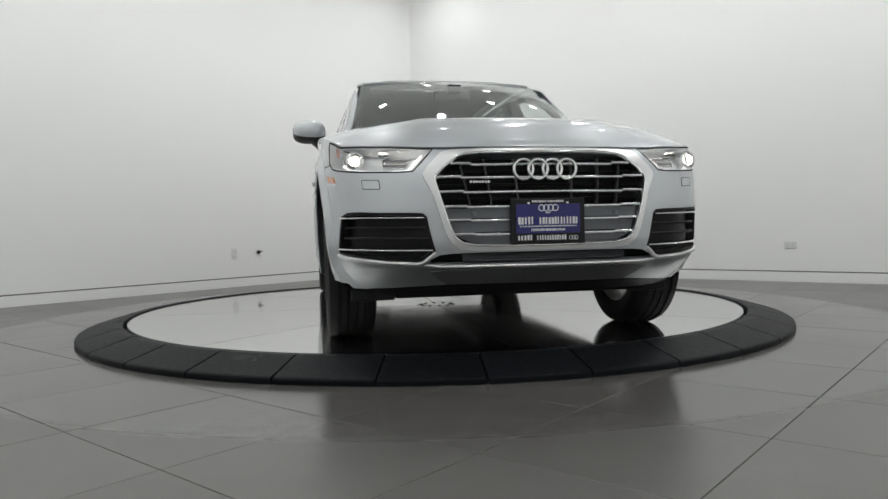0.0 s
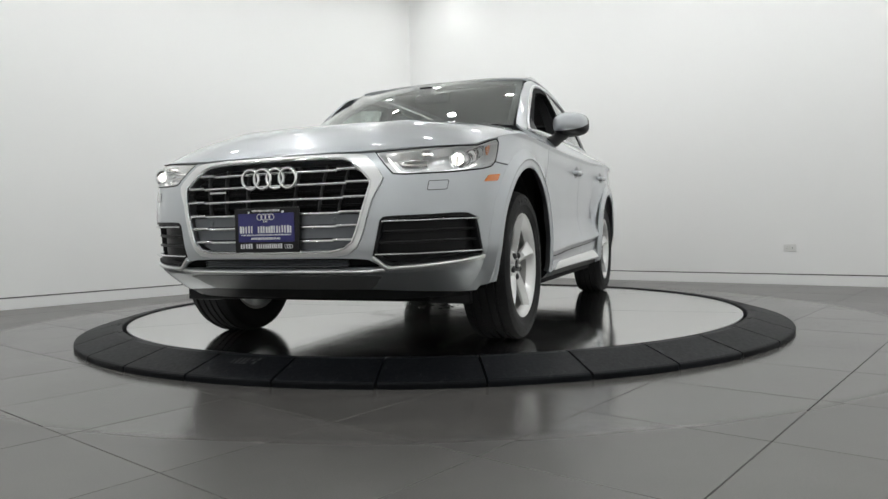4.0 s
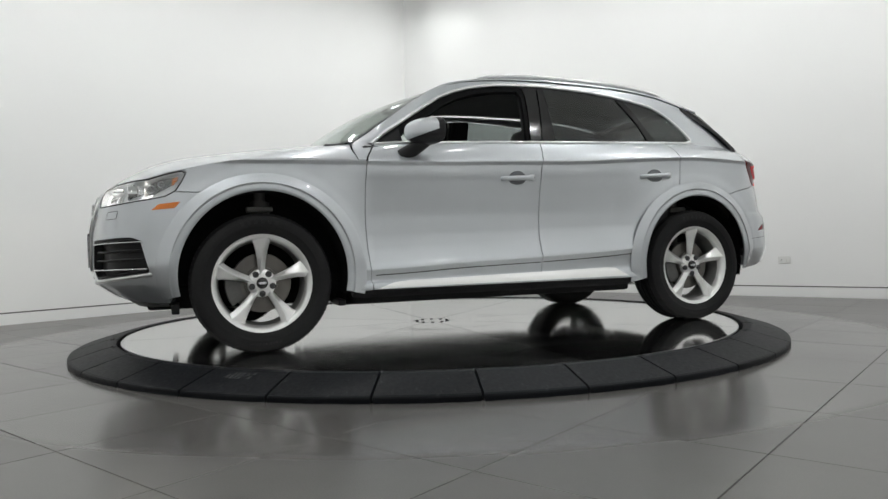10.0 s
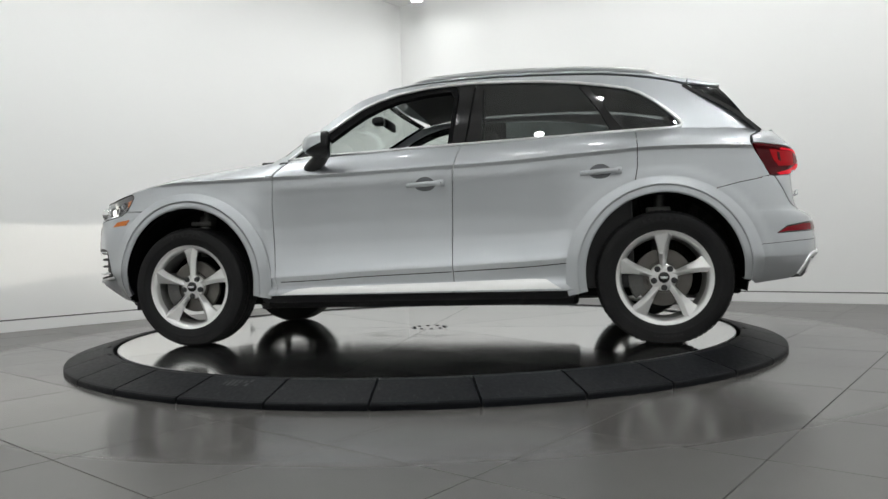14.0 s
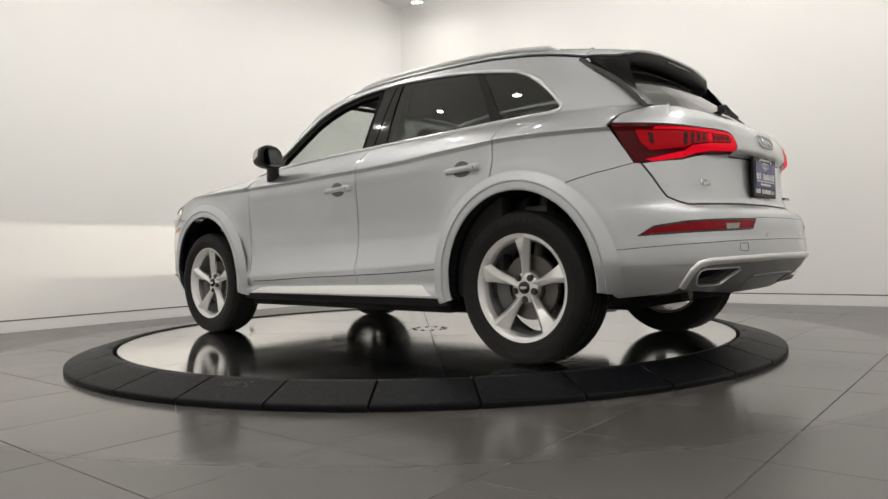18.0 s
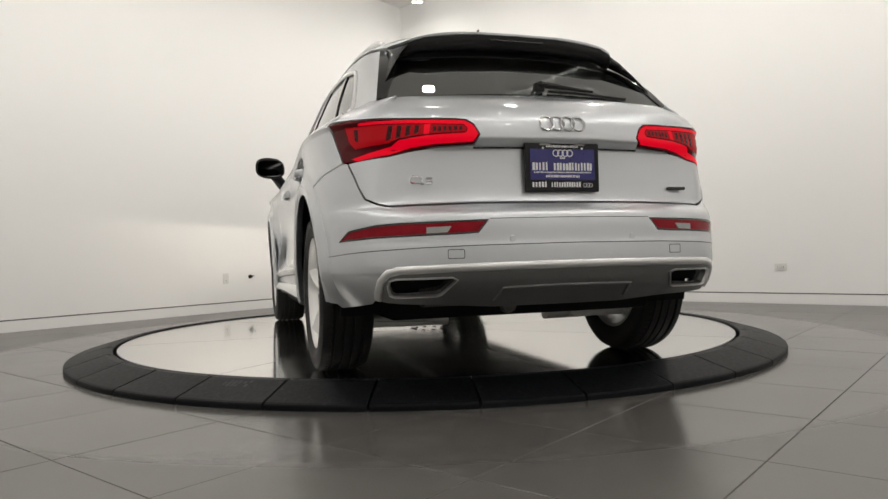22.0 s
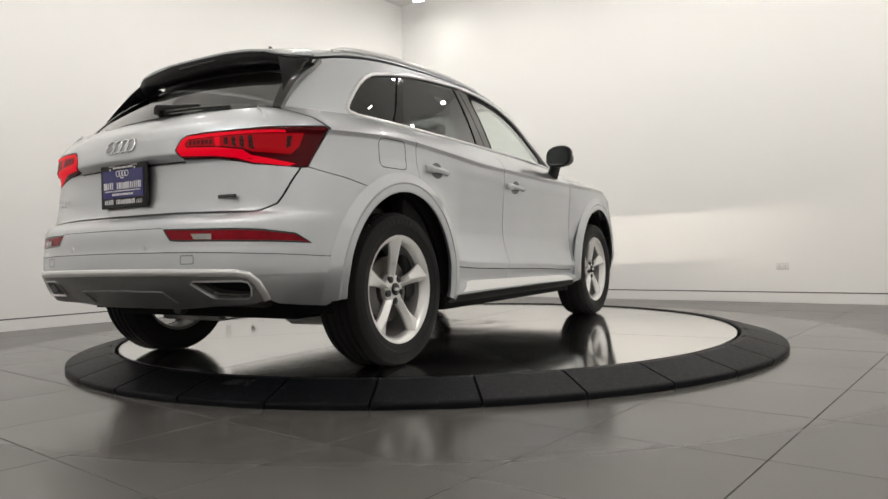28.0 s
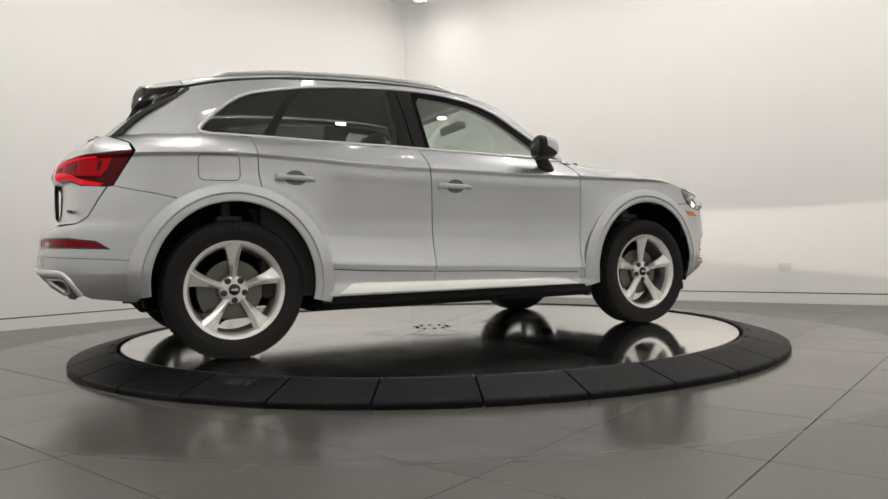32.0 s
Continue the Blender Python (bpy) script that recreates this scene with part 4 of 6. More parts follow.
    if flip:
        sheet("front_door_glass", m([X(0.73, 1.135)] + front_top[1:] + b_front + [X(0.0, 1.152), X(0.3, 1.142)]), MAT_GLASS, car, off=-0.008, thick=0.004, back=True,
              label="clear raised front door glass").visible_shadow = False
    # black inner window frame of the front door
    fr_in = [X(0.660, 1.146), X(0.53, 1.232), X(0.40, 1.322), X(0.30, 1.388), X(0.20, 1.436), X(0.10, 1.469), X(-0.07, 1.498), X(-0.22, 1.507), X(-0.243, 1.47), X(-0.232, 1.346), X(-0.212, 1.158)]
    sheet("window_frame", m([X(0.770, 1.130)] + WIN_TOP[1:8] + [X(-0.255, 1.547), X(-0.272, 1.49), X(-0.260, 1.346), X(-0.238, 1.158)] + fr_in[::-1]), MAT_PIT, car, off=-0.006, thick=0.03)
    # door handles; the shade of their dished recesses is painted as dark ovals
    for door, hx, hz in ((fd, -0.098, 0.930), (rd, -1.086, 0.953)):
        e = [X(hx + 0.004 + 0.060 * math.cos(t) * (1 - 0.1 * math.sin(t)), hz + 0.003 + 0.041 * math.sin(t)) for t in np.linspace(0, 2 * math.pi, 24, endpoint=False)]
        sheet("dish_shade", m(e), MAT_DISHSHADE, door, off=0.0012, thick=0.001, gap=0, ds=0.02, dz=0.012)
        handle(door, hx, hz, -1 if flip else 1)


# darkened copy of the silver, for the shade behind the handles
MAT_DISHSHADE = surface("shaded_silver_paint", (0.15, 0.155, 0.165), 0.42, metal=0.6, var=0.1, coat=0.5)


def handle(door, hx, hz, sg):
    """A body-coloured pull handle that bows out of the door, with end caps."""
    bm = bmesh.new()
    prof = []
    for i in range(13):
        t = i / 12
        x = hx + 0.112 - 0.224 * t
        bow = 0.020 + 0.016 * math.sin(math.pi * t) ** 0.6
        hh = 0.0125 + 0.006 * (t > 0.75) + 0.003 * math.sin(math.pi * t)
        y0 = float(skin(np.array(X(x, hz)[0]), np.array(hz))[1])
        prof.append([bm.verts.new((x, sg * (y0 + bow * (0.25 if i in (0, 12) else 1.0) * 1.0 + 0.012 * math.cos(a) - 0.006), hz + 0.008 * (t - 0.5) + hh * math.sin(a)))
                     for a in np.linspace(0, 2 * math.pi, 12, endpoint=False)])
    for a, b in zip(prof, prof[1:]):
        for k in range(12):
            bm.faces.new((a[k], a[(k + 1) % 12], b[(k + 1) % 12], b[k]))
    bm.faces.new(prof[0][::-1])
    bm.faces.new(prof[-1])
    bmesh.ops.recalc_face_normals(bm, faces=bm.faces[:])
    h = cpart("handle", bm, MAT_PAINT, door, "silver body-coloured pull handle", smooth=True, angle=60)
    bm = bmesh.new()
    lathe(bm, [(0.0, 0.003), (0.006, 0.002), (0.0065, 0.0)], 12, "y")
    x = hx - 0.092
    y0 = float(skin(np.array(X(x, hz)[0]), np.array(hz))[1])
    bmesh.ops.transform(bm, matrix=Matrix.Translation((x, sg * (y0 + 0.030), hz + 0.003)), verts=bm.verts[:])
    cpart("lock_cap", bm, MAT_DARKGREY, h)


# ---------------------------------------------------------------- hood, roof, windscreen, rear glass
hood_edge = skin(np.array([p[0] for p in HOOD_EDGE_NOSE + HOOD_EDGE_SIDE]), np.array([p[1] for p in HOOD_EDGE_NOSE + HOOD_EDGE_SIDE]))
HX, HY, HZ = hood_edge[::-1, 0], hood_edge[::-1, 1], hood_edge[::-1, 2]
hood_mid = curve_table([(2.24, 0.862), (2.192, 0.888), (2.160, 0.915), (2.104, 0.952), (2.014, 1.004), (1.871, 1.058), (1.728, 1.086), (1.550, 1.104), (1.371, 1.122), (1.193, 1.137), (1.014, 1.151), (0.90, 1.163)], 0.5, 2.4)


def hood_skin(x, y):
    """Height of the hood over its plan: a crown over the shut line, with two soft ridges."""
    x, y = np.broadcast_arrays(np.asarray(x, float), np.asarray(y, float))
    ye = np.maximum(np.interp(x, HX, HY), 0.02)
    ze = np.interp(x, HX, HZ)
    t = np.clip(np.abs(y) / ye, 0, 1.05)
    zc = np.maximum(hood_mid(x), ze)
    ridge = 0.006 * np.exp(-((np.abs(y) - (0.36 + 0.16 * (2.15 - x))) / 0.07) ** 2) * smoothstep(2.2, 1.9, x)
    return np.stack([x, y, ze + (zc - ze) * (1 - t ** (3.0 + 2.2 * smoothstep(1.7, 0.95, x))) + ridge * (1 - t**6)], -1)


roof_mid = curve_table([(0.40, 1.505), (0.26, 1.560), (0.15, 1.590), (0.0, 1.618), (-0.2, 1.640), (-0.5, 1.652), (-0.9, 1.648), (-1.3, 1.616), (-1.6, 1.568), (-1.75, 1.538), (-1.90, 1.503)], -2.2, 1.0)


def roof_skin(x, y):
    x, y = np.broadcast_arrays(np.asarray(x, float), np.asarray(y, float))
    yg, zg = gut_y(x) - 0.001, gut_z(x) - 0.002
    t = np.clip(np.abs(y) / yg, 0, 1)
    return np.stack([x, y, zg + (roof_mid(x) - zg) * np.sqrt(np.maximum(1 - t**3.4, 0))], -1)


def ring_edge(f, a, b, n=16):
    return [f(a + (b - a) * i / n) for i in range(n + 1)]


def screen_skin(u, v):
    """The windscreen: u across from -1 to 1, v from the base up to the roof."""
    u, v = np.broadcast_arrays(np.asarray(u, float), np.asarray(v, float))
    xb, xt = 1.060 - 0.200 * u**2, 0.27 - 0.055 * u**2
    yb, yt = 0.706, 0.604
    zb, zt = 1.150 + 0.012 * (1 - u**2), 1.538 + 0.022 * (1 - u**2)
    w = np.sin(np.pi * np.clip(v, 0, 1))
    return np.stack([xb + (xt - xb) * v + 0.030 * w * (1 - 0.5 * u**2), u * (yb + (yt - yb) * v + 0.006 * w), zb + (zt - zb) * v + 0.040 * w * (1 - 0.75 * u**2)], -1)


def back_skin(u, v):
    """The rear glass: u across from +1 (left) to -1, v from the base up to the spoiler."""
    u, v = np.broadcast_arrays(np.asarray(u, float), np.asarray(v, float))
    u = -u
    xb, xt = -2.058 + 0.085 * u**2, -1.690 + 0.050 * u**2
    yb, yt = 0.672, 0.560
    zb, zt = 1.192 - 0.020 * u**2, 1.470 - 0.030 * u**2
    w = np.sin(np.pi * np.clip(v, 0, 1))
    return np.stack([xb + (xt - xb) * v - 0.014 * w, u * (yb + (yt - yb) * v), zb + (zt - zb) * v + 0.016 * w], -1)


def build_top():
    e = [tuple(p[:2]) for p in hood_edge]
    mid_rear = [(1.058 - 0.190 * (y / 0.70) ** 2, y) for y in (0.66, 0.55, 0.40, 0.2, 0.0)]
    half = e[:-1] + [(0.886, float(e[-1][1])), (0.893, 0.858), (0.896, 0.800), (0.888, 0.745), (0.876, 0.705)] + mid_rear
    outline = [(x, y) for x, y in half] + [(x, -y) for x, y in half[-2:0:-1]]
    sheet("hood", outline, MAT_PAINT, car, surf=hood_skin, ds=0.035, dz=0.035, gap=0.002, thick=0.015, label="silver hood with two soft ridges")
    # scuttle between hood and windscreen
    bm = bmesh.new()
    box(bm, 0.82, 1.02, -0.66, 0.66, 1.09, 1.140, 0.01)
    cpart("scuttle_panel", bm, MAT_BLACK)
    front = [(0.262 - 0.075 * (y / 0.598) ** 2, y) for y in np.linspace(-0.595, 0.595, 13)]
    left = [(x, float(gut_y(x)) - 0.003) for x in (0.1, -0.1, -0.3, -0.6, -0.9, -1.2, -1.45, -1.60)]
    roof_out = [(x, y) for x, y in front] + left + [(-1.66, 0.3), (-1.68, 0.0), (-1.66, -0.3)] + [(x, -y) for x, y in reversed(left)]
    sheet("roof_panel", roof_out, MAT_PAINT, car, surf=roof_skin, ds=0.04, dz=0.02, gap=0.0, thick=0.012)
    # dark glass roof set into the panel
    sheet("glass_roof", rounded([(0.10, -0.44), (0.10, 0.44), (-1.05, 0.44), (-1.05, -0.44)], 0.06), MAT_GLOSSBLACK, car, surf=roof_skin, off=0.003, thick=0.004, gap=0, ds=0.08, dz=0.04, label="dark glass sunroof panel")
    # roof rails
    for sg in (1, -1):
        pts, rr = [], []
        for t in np.linspace(0, 1, 22):
            x = 0.02 - 1.46 * t
            y = float(gut_y(x)) - 0.045
            z0 = float(roof_skin(x, y)[2])
            lift = 0.015 * min(1, t / 0.05, (1 - t) / 0.05) ** 0.5
            pts.append((x, sg * y, z0 - 0.004 + lift))
        bm = bmesh.new()
        tube(bm, pts, 0.0125, 10)
        cpart("roof_rail", bm, MAT_SATIN, car, "satin aluminium roof rail", smooth=True)
    # windscreen and its black border
    full = [(-0.998, 0.0), (0.998, 0.0), (0.998, 1.0), (-0.998, 1.0)]
    hole = [(-0.950, 0.03), (0.950, 0.03), (0.945, 0.955), (-0.945, 0.955)]
    w = sheet("windscreen", full, MAT_GLASS, car, surf=screen_skin, ds=0.08, dz=0.06, gap=0.0, thick=0.005, back=True, label="clear green-tinted windscreen")
    w.visible_shadow = False
    sheet("screen_border", full, MAT_GLOSSBLACK, car, holes=[rounded(hole, 0.03)], surf=screen_skin, off=-0.006, ds=0.08, dz=0.06, gap=0.0, thick=0.004)
    # rear glass with black side blades
    g = sheet("rear_glass", full, MAT_REARGLASS, car, surf=back_skin, ds=0.08, dz=0.08, gap=0.0, thick=0.005, back=True, label="dark tinted rear window")
    g.visible_shadow = False
    sheet("glass_border", [(-0.92, 0.80), (0.92, 0.80), (0.90, 1.10), (-0.90, 1.10)], MAT_BLACK, car, surf=back_skin, off=0.004, ds=0.08, dz=0.08, gap=0.0, thick=0.003)
    for sg in (1, -1):
        blade = [(sg * 0.962, -0.01), (sg * 1.02, -0.01), (sg * 1.07, 1.16), (sg * 0.89, 1.16)]
        sheet("window_blade", blade if sg > 0 else blade[::-1], MAT_GLOSSBLACK, car, surf=back_skin, off=0.004, ds=0.05, dz=0.08, gap=0.0, thick=0.02, label="gloss black side blade")
    build_spoiler()


def build_spoiler():
    """Roof spoiler: silver on top, black underneath and behind."""
    left = [(-1.605, 0.557), (-1.680, 0.540), (-1.745, 0.525), (-1.785, 0.498), (-1.808, 0.43), (-1.822, 0.2), (-1.827, 0.0)]
    out = left + [(x, -y) for x, y in left[-2::-1]] + [(-1.665, -0.3), (-1.685, 0.0), (-1.665, 0.3)]
    sp = sheet("roof_spoiler", out[::-1], MAT_PAINT, car, surf=roof_skin, ds=0.04, dz=0.03, gap=0.001, thick=0.010, label="silver roof spoiler with black underside")
    rim = left + [(x, -y) for x, y in left[-2::-1]]
    bm = bmesh.new()
    rows = []
    for x, y in rim:
        z = float(roof_skin(x, y)[2])
        t = abs(y) / 0.56
        k = max(1 - t**4, 0.5)
        rows.append([bm.verts.new(q) for q in ((x, y, z - 0.009), (x + 0.002, y, z - 0.024), (x + 0.007, y * 0.996, z - 0.036 - 0.014 * k), (x + 0.024, y * 0.99, z - 0.044 - 0.018 * k), (x + 0.10 * k + 0.02, y * 0.98, z - 0.042 - 0.012 * k))])
    for a, b in zip(rows, rows[1:]):
        for i in range(4):
            bm.faces.new((a[i], b[i], b[i + 1], a[i + 1]))
    bmesh.ops.recalc_face_normals(bm, faces=bm.faces[:])
    bmesh.ops.solidify(bm, geom=bm.faces[:], thickness=0.004)
    cpart("spoiler_lip", bm, MAT_BLACK, sp, "black spoiler underside", smooth=True, angle=50)
    # black fins that carry the spoiler's ends down into the side blades
    for sg in (1, -1):
        bm = bmesh.new()
        rows = []
        for (x, y), v in zip(((-1.605, 0.553), (-1.680, 0.540), (-1.740, 0.524), (-1.772, 0.503), (-1.782, 0.488)), (1.08, 0.88, 0.68, 0.48, 0.26)):
            a = Vector((x, sg * y, float(roof_skin(x, y)[2]) - 0.013))
            b = Vector(back_skin(-0.985 * sg, v)) + Vector((-0.004, 0, 0.004))
            m = (a + b) / 2 + Vector((0, sg * 0.007, 0.006))
            rows.append([bm.verts.new(q) for q in (a, a.lerp(m, 0.55) + Vector((0, sg * 0.003, 0.003)), m, m.lerp(b, 0.5) + Vector((0, sg * 0.002, 0.001)), b)])
        for p, q in zip(rows, rows[1:]):
            for i in range(4):
                bm.faces.new((p[i], q[i], q[i + 1], p[i + 1]) if sg > 0 else (p[i], p[i + 1], q[i + 1], q[i]))
        bmesh.ops.solidify(bm, geom=bm.faces[:], thickness=0.010)
        bmesh.ops.recalc_face_normals(bm, faces=bm.faces[:])
        cpart("spoiler_fin", bm, MAT_GLOSSBLACK, sp, "gloss black fin under the spoiler's end", smooth=True, angle=50)
    bm = bmesh.new()
    box(bm, -1.829, -1.819, -0.13, 0.13, 1.484, 1.492, 0.002)
    cpart("brake_light", bm, MAT_GLOSSBLACK, sp, "slim dark high brake light")
    # short roof aerial
    bm = bmesh.new()
    lathe(bm, [(0.0, 0.088), (0.004, 0.084), (0.009, 0.045), (0.016, 0.0)], 14)
    bmesh.ops.transform(bm, matrix=Matrix.Translation((-1.32, 0, float(roof_skin(-1.32, 0)[2]) - 0.002)) @ Matrix.Diagonal((3.2, 0.9, 1, 1)), verts=bm.verts[:])
    cpart("roof_aerial", bm, MAT_DARKGREY, car, smooth=True)


# ---------------------------------------------------------------- the nose
GR_OUT = [F(y, z) for y, z in ((0.0, 0.873), (0.25, 0.872), (0.400, 0.868), (0.445, 0.858), (0.500, 0.800), (0.520, 0.768), (0.512, 0.745), (0.476, 0.680), (0.430, 0.525), (0.408, 0.484), (0.370, 0.455), (0.30, 0.446), (0.0, 0.443))]
GR_IN = [F(y, z) for y, z in ((0.0, 0.856), (0.25, 0.855), (0.345, 0.848), (0.378, 0.836), (0.435, 0.790), (0.466, 0.757), (0.468, 0.738), (0.447, 0.668), (0.412, 0.555), (0.392, 0.506), (0.360, 0.482), (0.30, 0.470), (0.0, 0.465))]
FOG = [F(0.505, 0.592), F(0.520, 0.606), F(0.56, 0.609), F(0.70, 0.613), F(0.78, 0.618), X(2.045, 0.618), X(2.002, 0.602), X(1.985, 0.54), X(1.962, 0.45), X(1.972, 0.437), F(0.80, 0.426), F(0.68, 0.413), F(0.545, 0.404), F(0.522, 0.412), F(0.472, 0.448)]
LOW_GR = [F(0.0, 0.437), F(0.30, 0.437), F(0.40, 0.435), F(0.455, 0.430), F(0.520, 0.396), F(0.40, 0.394), F(0.0, 0.394)]


def build_nose():
    left = [F(0.0, 0.877), F(0.45, 0.877)] + HL_BOTTOM[:-2] + [X(1.829, 0.843), X(1.720, 0.838)]
    left += [X(ARCH_F[0] + RO_F * math.cos(radians(a)), ARCH_F[1] + RO_F * math.sin(radians(a))) for a in (63.8, 58, 52, 46, 38, 32, 26, 20, 14, 8, 2, -4, -10)]
    left += [X(1.885, 0.277), X(1.96, 0.275), X(2.05, 0.280), F(0.76, 0.283), F(0.68, 0.286), F(0.58, 0.290), F(0.50, 0.294), F(0.44, 0.297), F(0.0, 0.298)]
    fb = sheet("front_bumper", both(left), MAT_PAINT, car, holes=[both(GR_OUT), FOG, mirror(FOG), both(LOW_GR)], gap=0.0015, dz=0.018, ds=0.03, thick=0.02)
    # grille frame
    sheet("grille_frame", both(GR_OUT), MAT_SATIN, car, holes=[both(GR_IN)], off=0.010, thick=0.05, gap=0.0, ds=0.03, dz=0.02, label="satin silver single-frame grille surround")
    strip("grille_edge", both(GR_IN)[:-1], 0.010, 0.008, MAT_CHROME, car, off=0.008, closed=True)
    # dark back of the grille
    gr = sheet("grille", both(GR_IN), MAT_PIT, car, off=-0.040, thick=0.01, gap=-0.01, ds=0.06, dz=0.05, label="black grille with bright horizontal bars")

    def half_width(z):
        zs = np.array([q[1] for q in GR_IN[1:-1]])[::-1]
        ss = np.array([q[0] for q in GR_IN[1:-1]])[::-1]
        return float(np.interp(z, zs, ss))
    for z, inner in ((0.812, 0.0), (0.756, 0.0), (0.694, 0.0), (0.632, 0.0), (0.576, 0.0), (0.517, 0.0)):
        w = half_width(z) - 0.004
        k = 0.78 * w
        for a, b in (((-w, z), (-k, z)), ((-k, z), (k, z)), ((k, z), (w, z))):
            mid = a[0] < 0 < b[0]
            strip("grille_bar", [a, b] if not mid else [(a[0], z - 0.004), (b[0], z - 0.004)], 0.013, 0.012, MAT_CHROME, gr, off=-0.010 if mid else -0.004, fold=0.5)
    for z in (0.784, 0.725, 0.663):
        w = half_width(z) - 0.01
        strip("grille_slat", [(-w, z), (w, z)], 0.014, 0.008, MAT_PIT, gr, off=-0.034)
    for y in (-0.36, -0.26, -0.13, 0.13, 0.26, 0.36):
        s = F(y, 0)[0]
        sk = F(y * 0.90, 0)[0]
        strip("grille_rib", [(s, 0.838 if abs(y) < 0.3 else 0.81), (sk, 0.640)], 0.006, 0.014, MAT_DARKGREY, gr, off=-0.022)
    for z0, z1 in ((0.582, 0.622), (0.524, 0.568), (0.474, 0.510)):
        w0, w1 = half_width(z0) - 0.006, half_width(z1) - 0.006
        sheet("grille_plate", [(-w0, z0), (w0, z0), (w1, z1), (-w1, z1)], MAT_SHUTTER, gr, off=-0.012, thick=0.01, gap=0, dz=0.03, label="grey closed lower grille plate")
    for y in (-0.312, 0.312):
        bm = bmesh.new()
        lathe(bm, [(0.0, 0.004), (0.009, 0.003), (0.011, 0.0)], 16)
        p = skin(np.array(F(y, 0)[0]), np.array(0.600))
        bmesh.ops.transform(bm, matrix=Matrix.Translation((p[0] - 0.010, p[1], p[2])) @ Matrix.Rotation(radians(90), 4, "Y"), verts=bm.verts[:])
        cpart("parking_sensor", bm, MAT_SHUTTER, gr, smooth=True)
    # four interlocking rings
    for i, y in enumerate((-0.0945, -0.0315, 0.0315, 0.0945)):
        bm = bmesh.new()
        c = [(2.268 + 0.002 * (i % 2) - 0.10 * y * y, y + 0.0415 * math.cos(t), 0.783 + 0.0415 * math.sin(t)) for t in np.linspace(0, 2 * math.pi, 40, endpoint=False)]
        tube(bm, c, 0.0072, 10, closed=True)
        cpart("emblem_ring", bm, MAT_CHROME, gr, smooth=True)
    bm = bmesh.new()
    box(bm, 2.245, 2.252, -0.326, -0.232, 0.727, 0.740, 0.002)
    badge = cpart("grille_badge", bm, MAT_GLOSSBLACK, gr, "small dark badge with a pale bar")
    bm = bmesh.new()
    for k in range(7):
        box(bm, 2.252, 2.2535, -0.322 + k * 0.0125, -0.3135 + k * 0.0125, 0.7295, 0.7375, 0.0)
    cpart("badge_bar", bm, MAT_SATIN, badge)
    # lower intake
    lg = sheet("lower_intake", both(LOW_GR), MAT_PIT, car, off=-0.035, thick=0.02, gap=-0.006, ds=0.08, dz=0.03)
    for z in (0.406, 0.416, 0.426):
        strip("intake_slat", [F(-0.36, z), F(-0.18, z), F(0, z), F(0.18, z), F(0.36, z)], 0.005, 0.02, MAT_SHUTTER, lg, off=-0.020)
    # lower black valance and bright lip
    low = [F(0.0, 0.294), F(0.44, 0.293), F(0.50, 0.290), F(0.58, 0.286), F(0.68, 0.282), F(0.76, 0.279), X(2.05, 0.276), X(1.96, 0.271), X(1.90, 0.272), X(1.90, 0.250), X(2.02, 0.246), F(0.70, 0.244), F(0.45, 0.242), F(0.0, 0.240)]
    sheet("lower_valance", both(low), MAT_BLACK, car, off=-0.006, thick=0.03, label="black front lower valance")
    strip("lip_trim", [F(-0.52, 0.388), F(-0.45, 0.380), F(-0.2, 0.379), F(0, 0.379), F(0.2, 0.379), F(0.45, 0.380), F(0.52, 0.388)], 0.018, 0.006, MAT_SATIN, car, off=0.001, label="satin silver lip trim")
    sheet("skid_plate", both([F(0.0, 0.368), F(0.42, 0.368), F(0.50, 0.362), F(0.47, 0.330), F(0.43, 0.301), F(0.0, 0.301)]), MAT_DIFFUSER, car, off=0.003, thick=0.006, gap=0.0, ds=0.05, dz=0.02, label="grey scuffed skid plate under the nose")
    for f in (1, -1):
        fog = [(f * s, z) for s, z in FOG]
        b = sheet("side_intake", fog, MAT_BLACK, car, off=-0.045, thick=0.02, gap=-0.012, ds=0.05, dz=0.04, label="dark honeycomb side air intake")
        sheet("intake_wall", fog, MAT_BLACK, b, holes=[inset(fog if area(fog) > 0 else fog[::-1], 0.010)], off=-0.002, thick=0.045, gap=-0.0005, ds=0.05, dz=0.04)
        for z, mat, w, o in ((0.588, MAT_CHROME, 0.009, -0.006), (0.452, MAT_CHROME, 0.009, -0.006), (0.545, MAT_BLACK, 0.012, -0.025), (0.500, MAT_BLACK, 0.012, -0.025)):
            dy = 0.0 if z > 0.52 else 0.022 * (0.588 - z) / 0.13
            strip("intake_bar", [(f * F(0.516 - dy * 1.5, z)[0], z), (f * F(0.66, z)[0], z + 0.002), (f * F(0.78, z)[0], z + 0.006), (f * X(1.990 if z > 0.52 else 1.970, z)[0], z + 0.008)], w, 0.010, mat, b, off=o, fold=0.5)
        bow = [(f * s, z) for s, z in ([F(0.472, 0.440), F(0.520, 0.400), F(0.545, 0.394), F(0.68, 0.402), F(0.79, 0.414), X(2.02, 0.424), X(1.95, 0.432)])]
        strip("intake_trim", bow, 0.018, 0.008, MAT_SATIN, car, off=0.001, label="bright blade under the side intake")
        # washer cap and amber marker
        wc = [F(0.700, 0.750), F(0.770, 0.754), F(0.762, 0.716), F(0.692, 0.712)]
        q = rounded([(f * s, z) for s, z in wc], 0.006)
        wcap = sheet("washer_cap", q, MAT_PAINT, fb, off=0.0018, thick=0.003, gap=0.0)
        strip("cap_gap", q, 0.0030, 0.0008, MAT_DARKGREY, wcap, off=0.0014, closed=True)
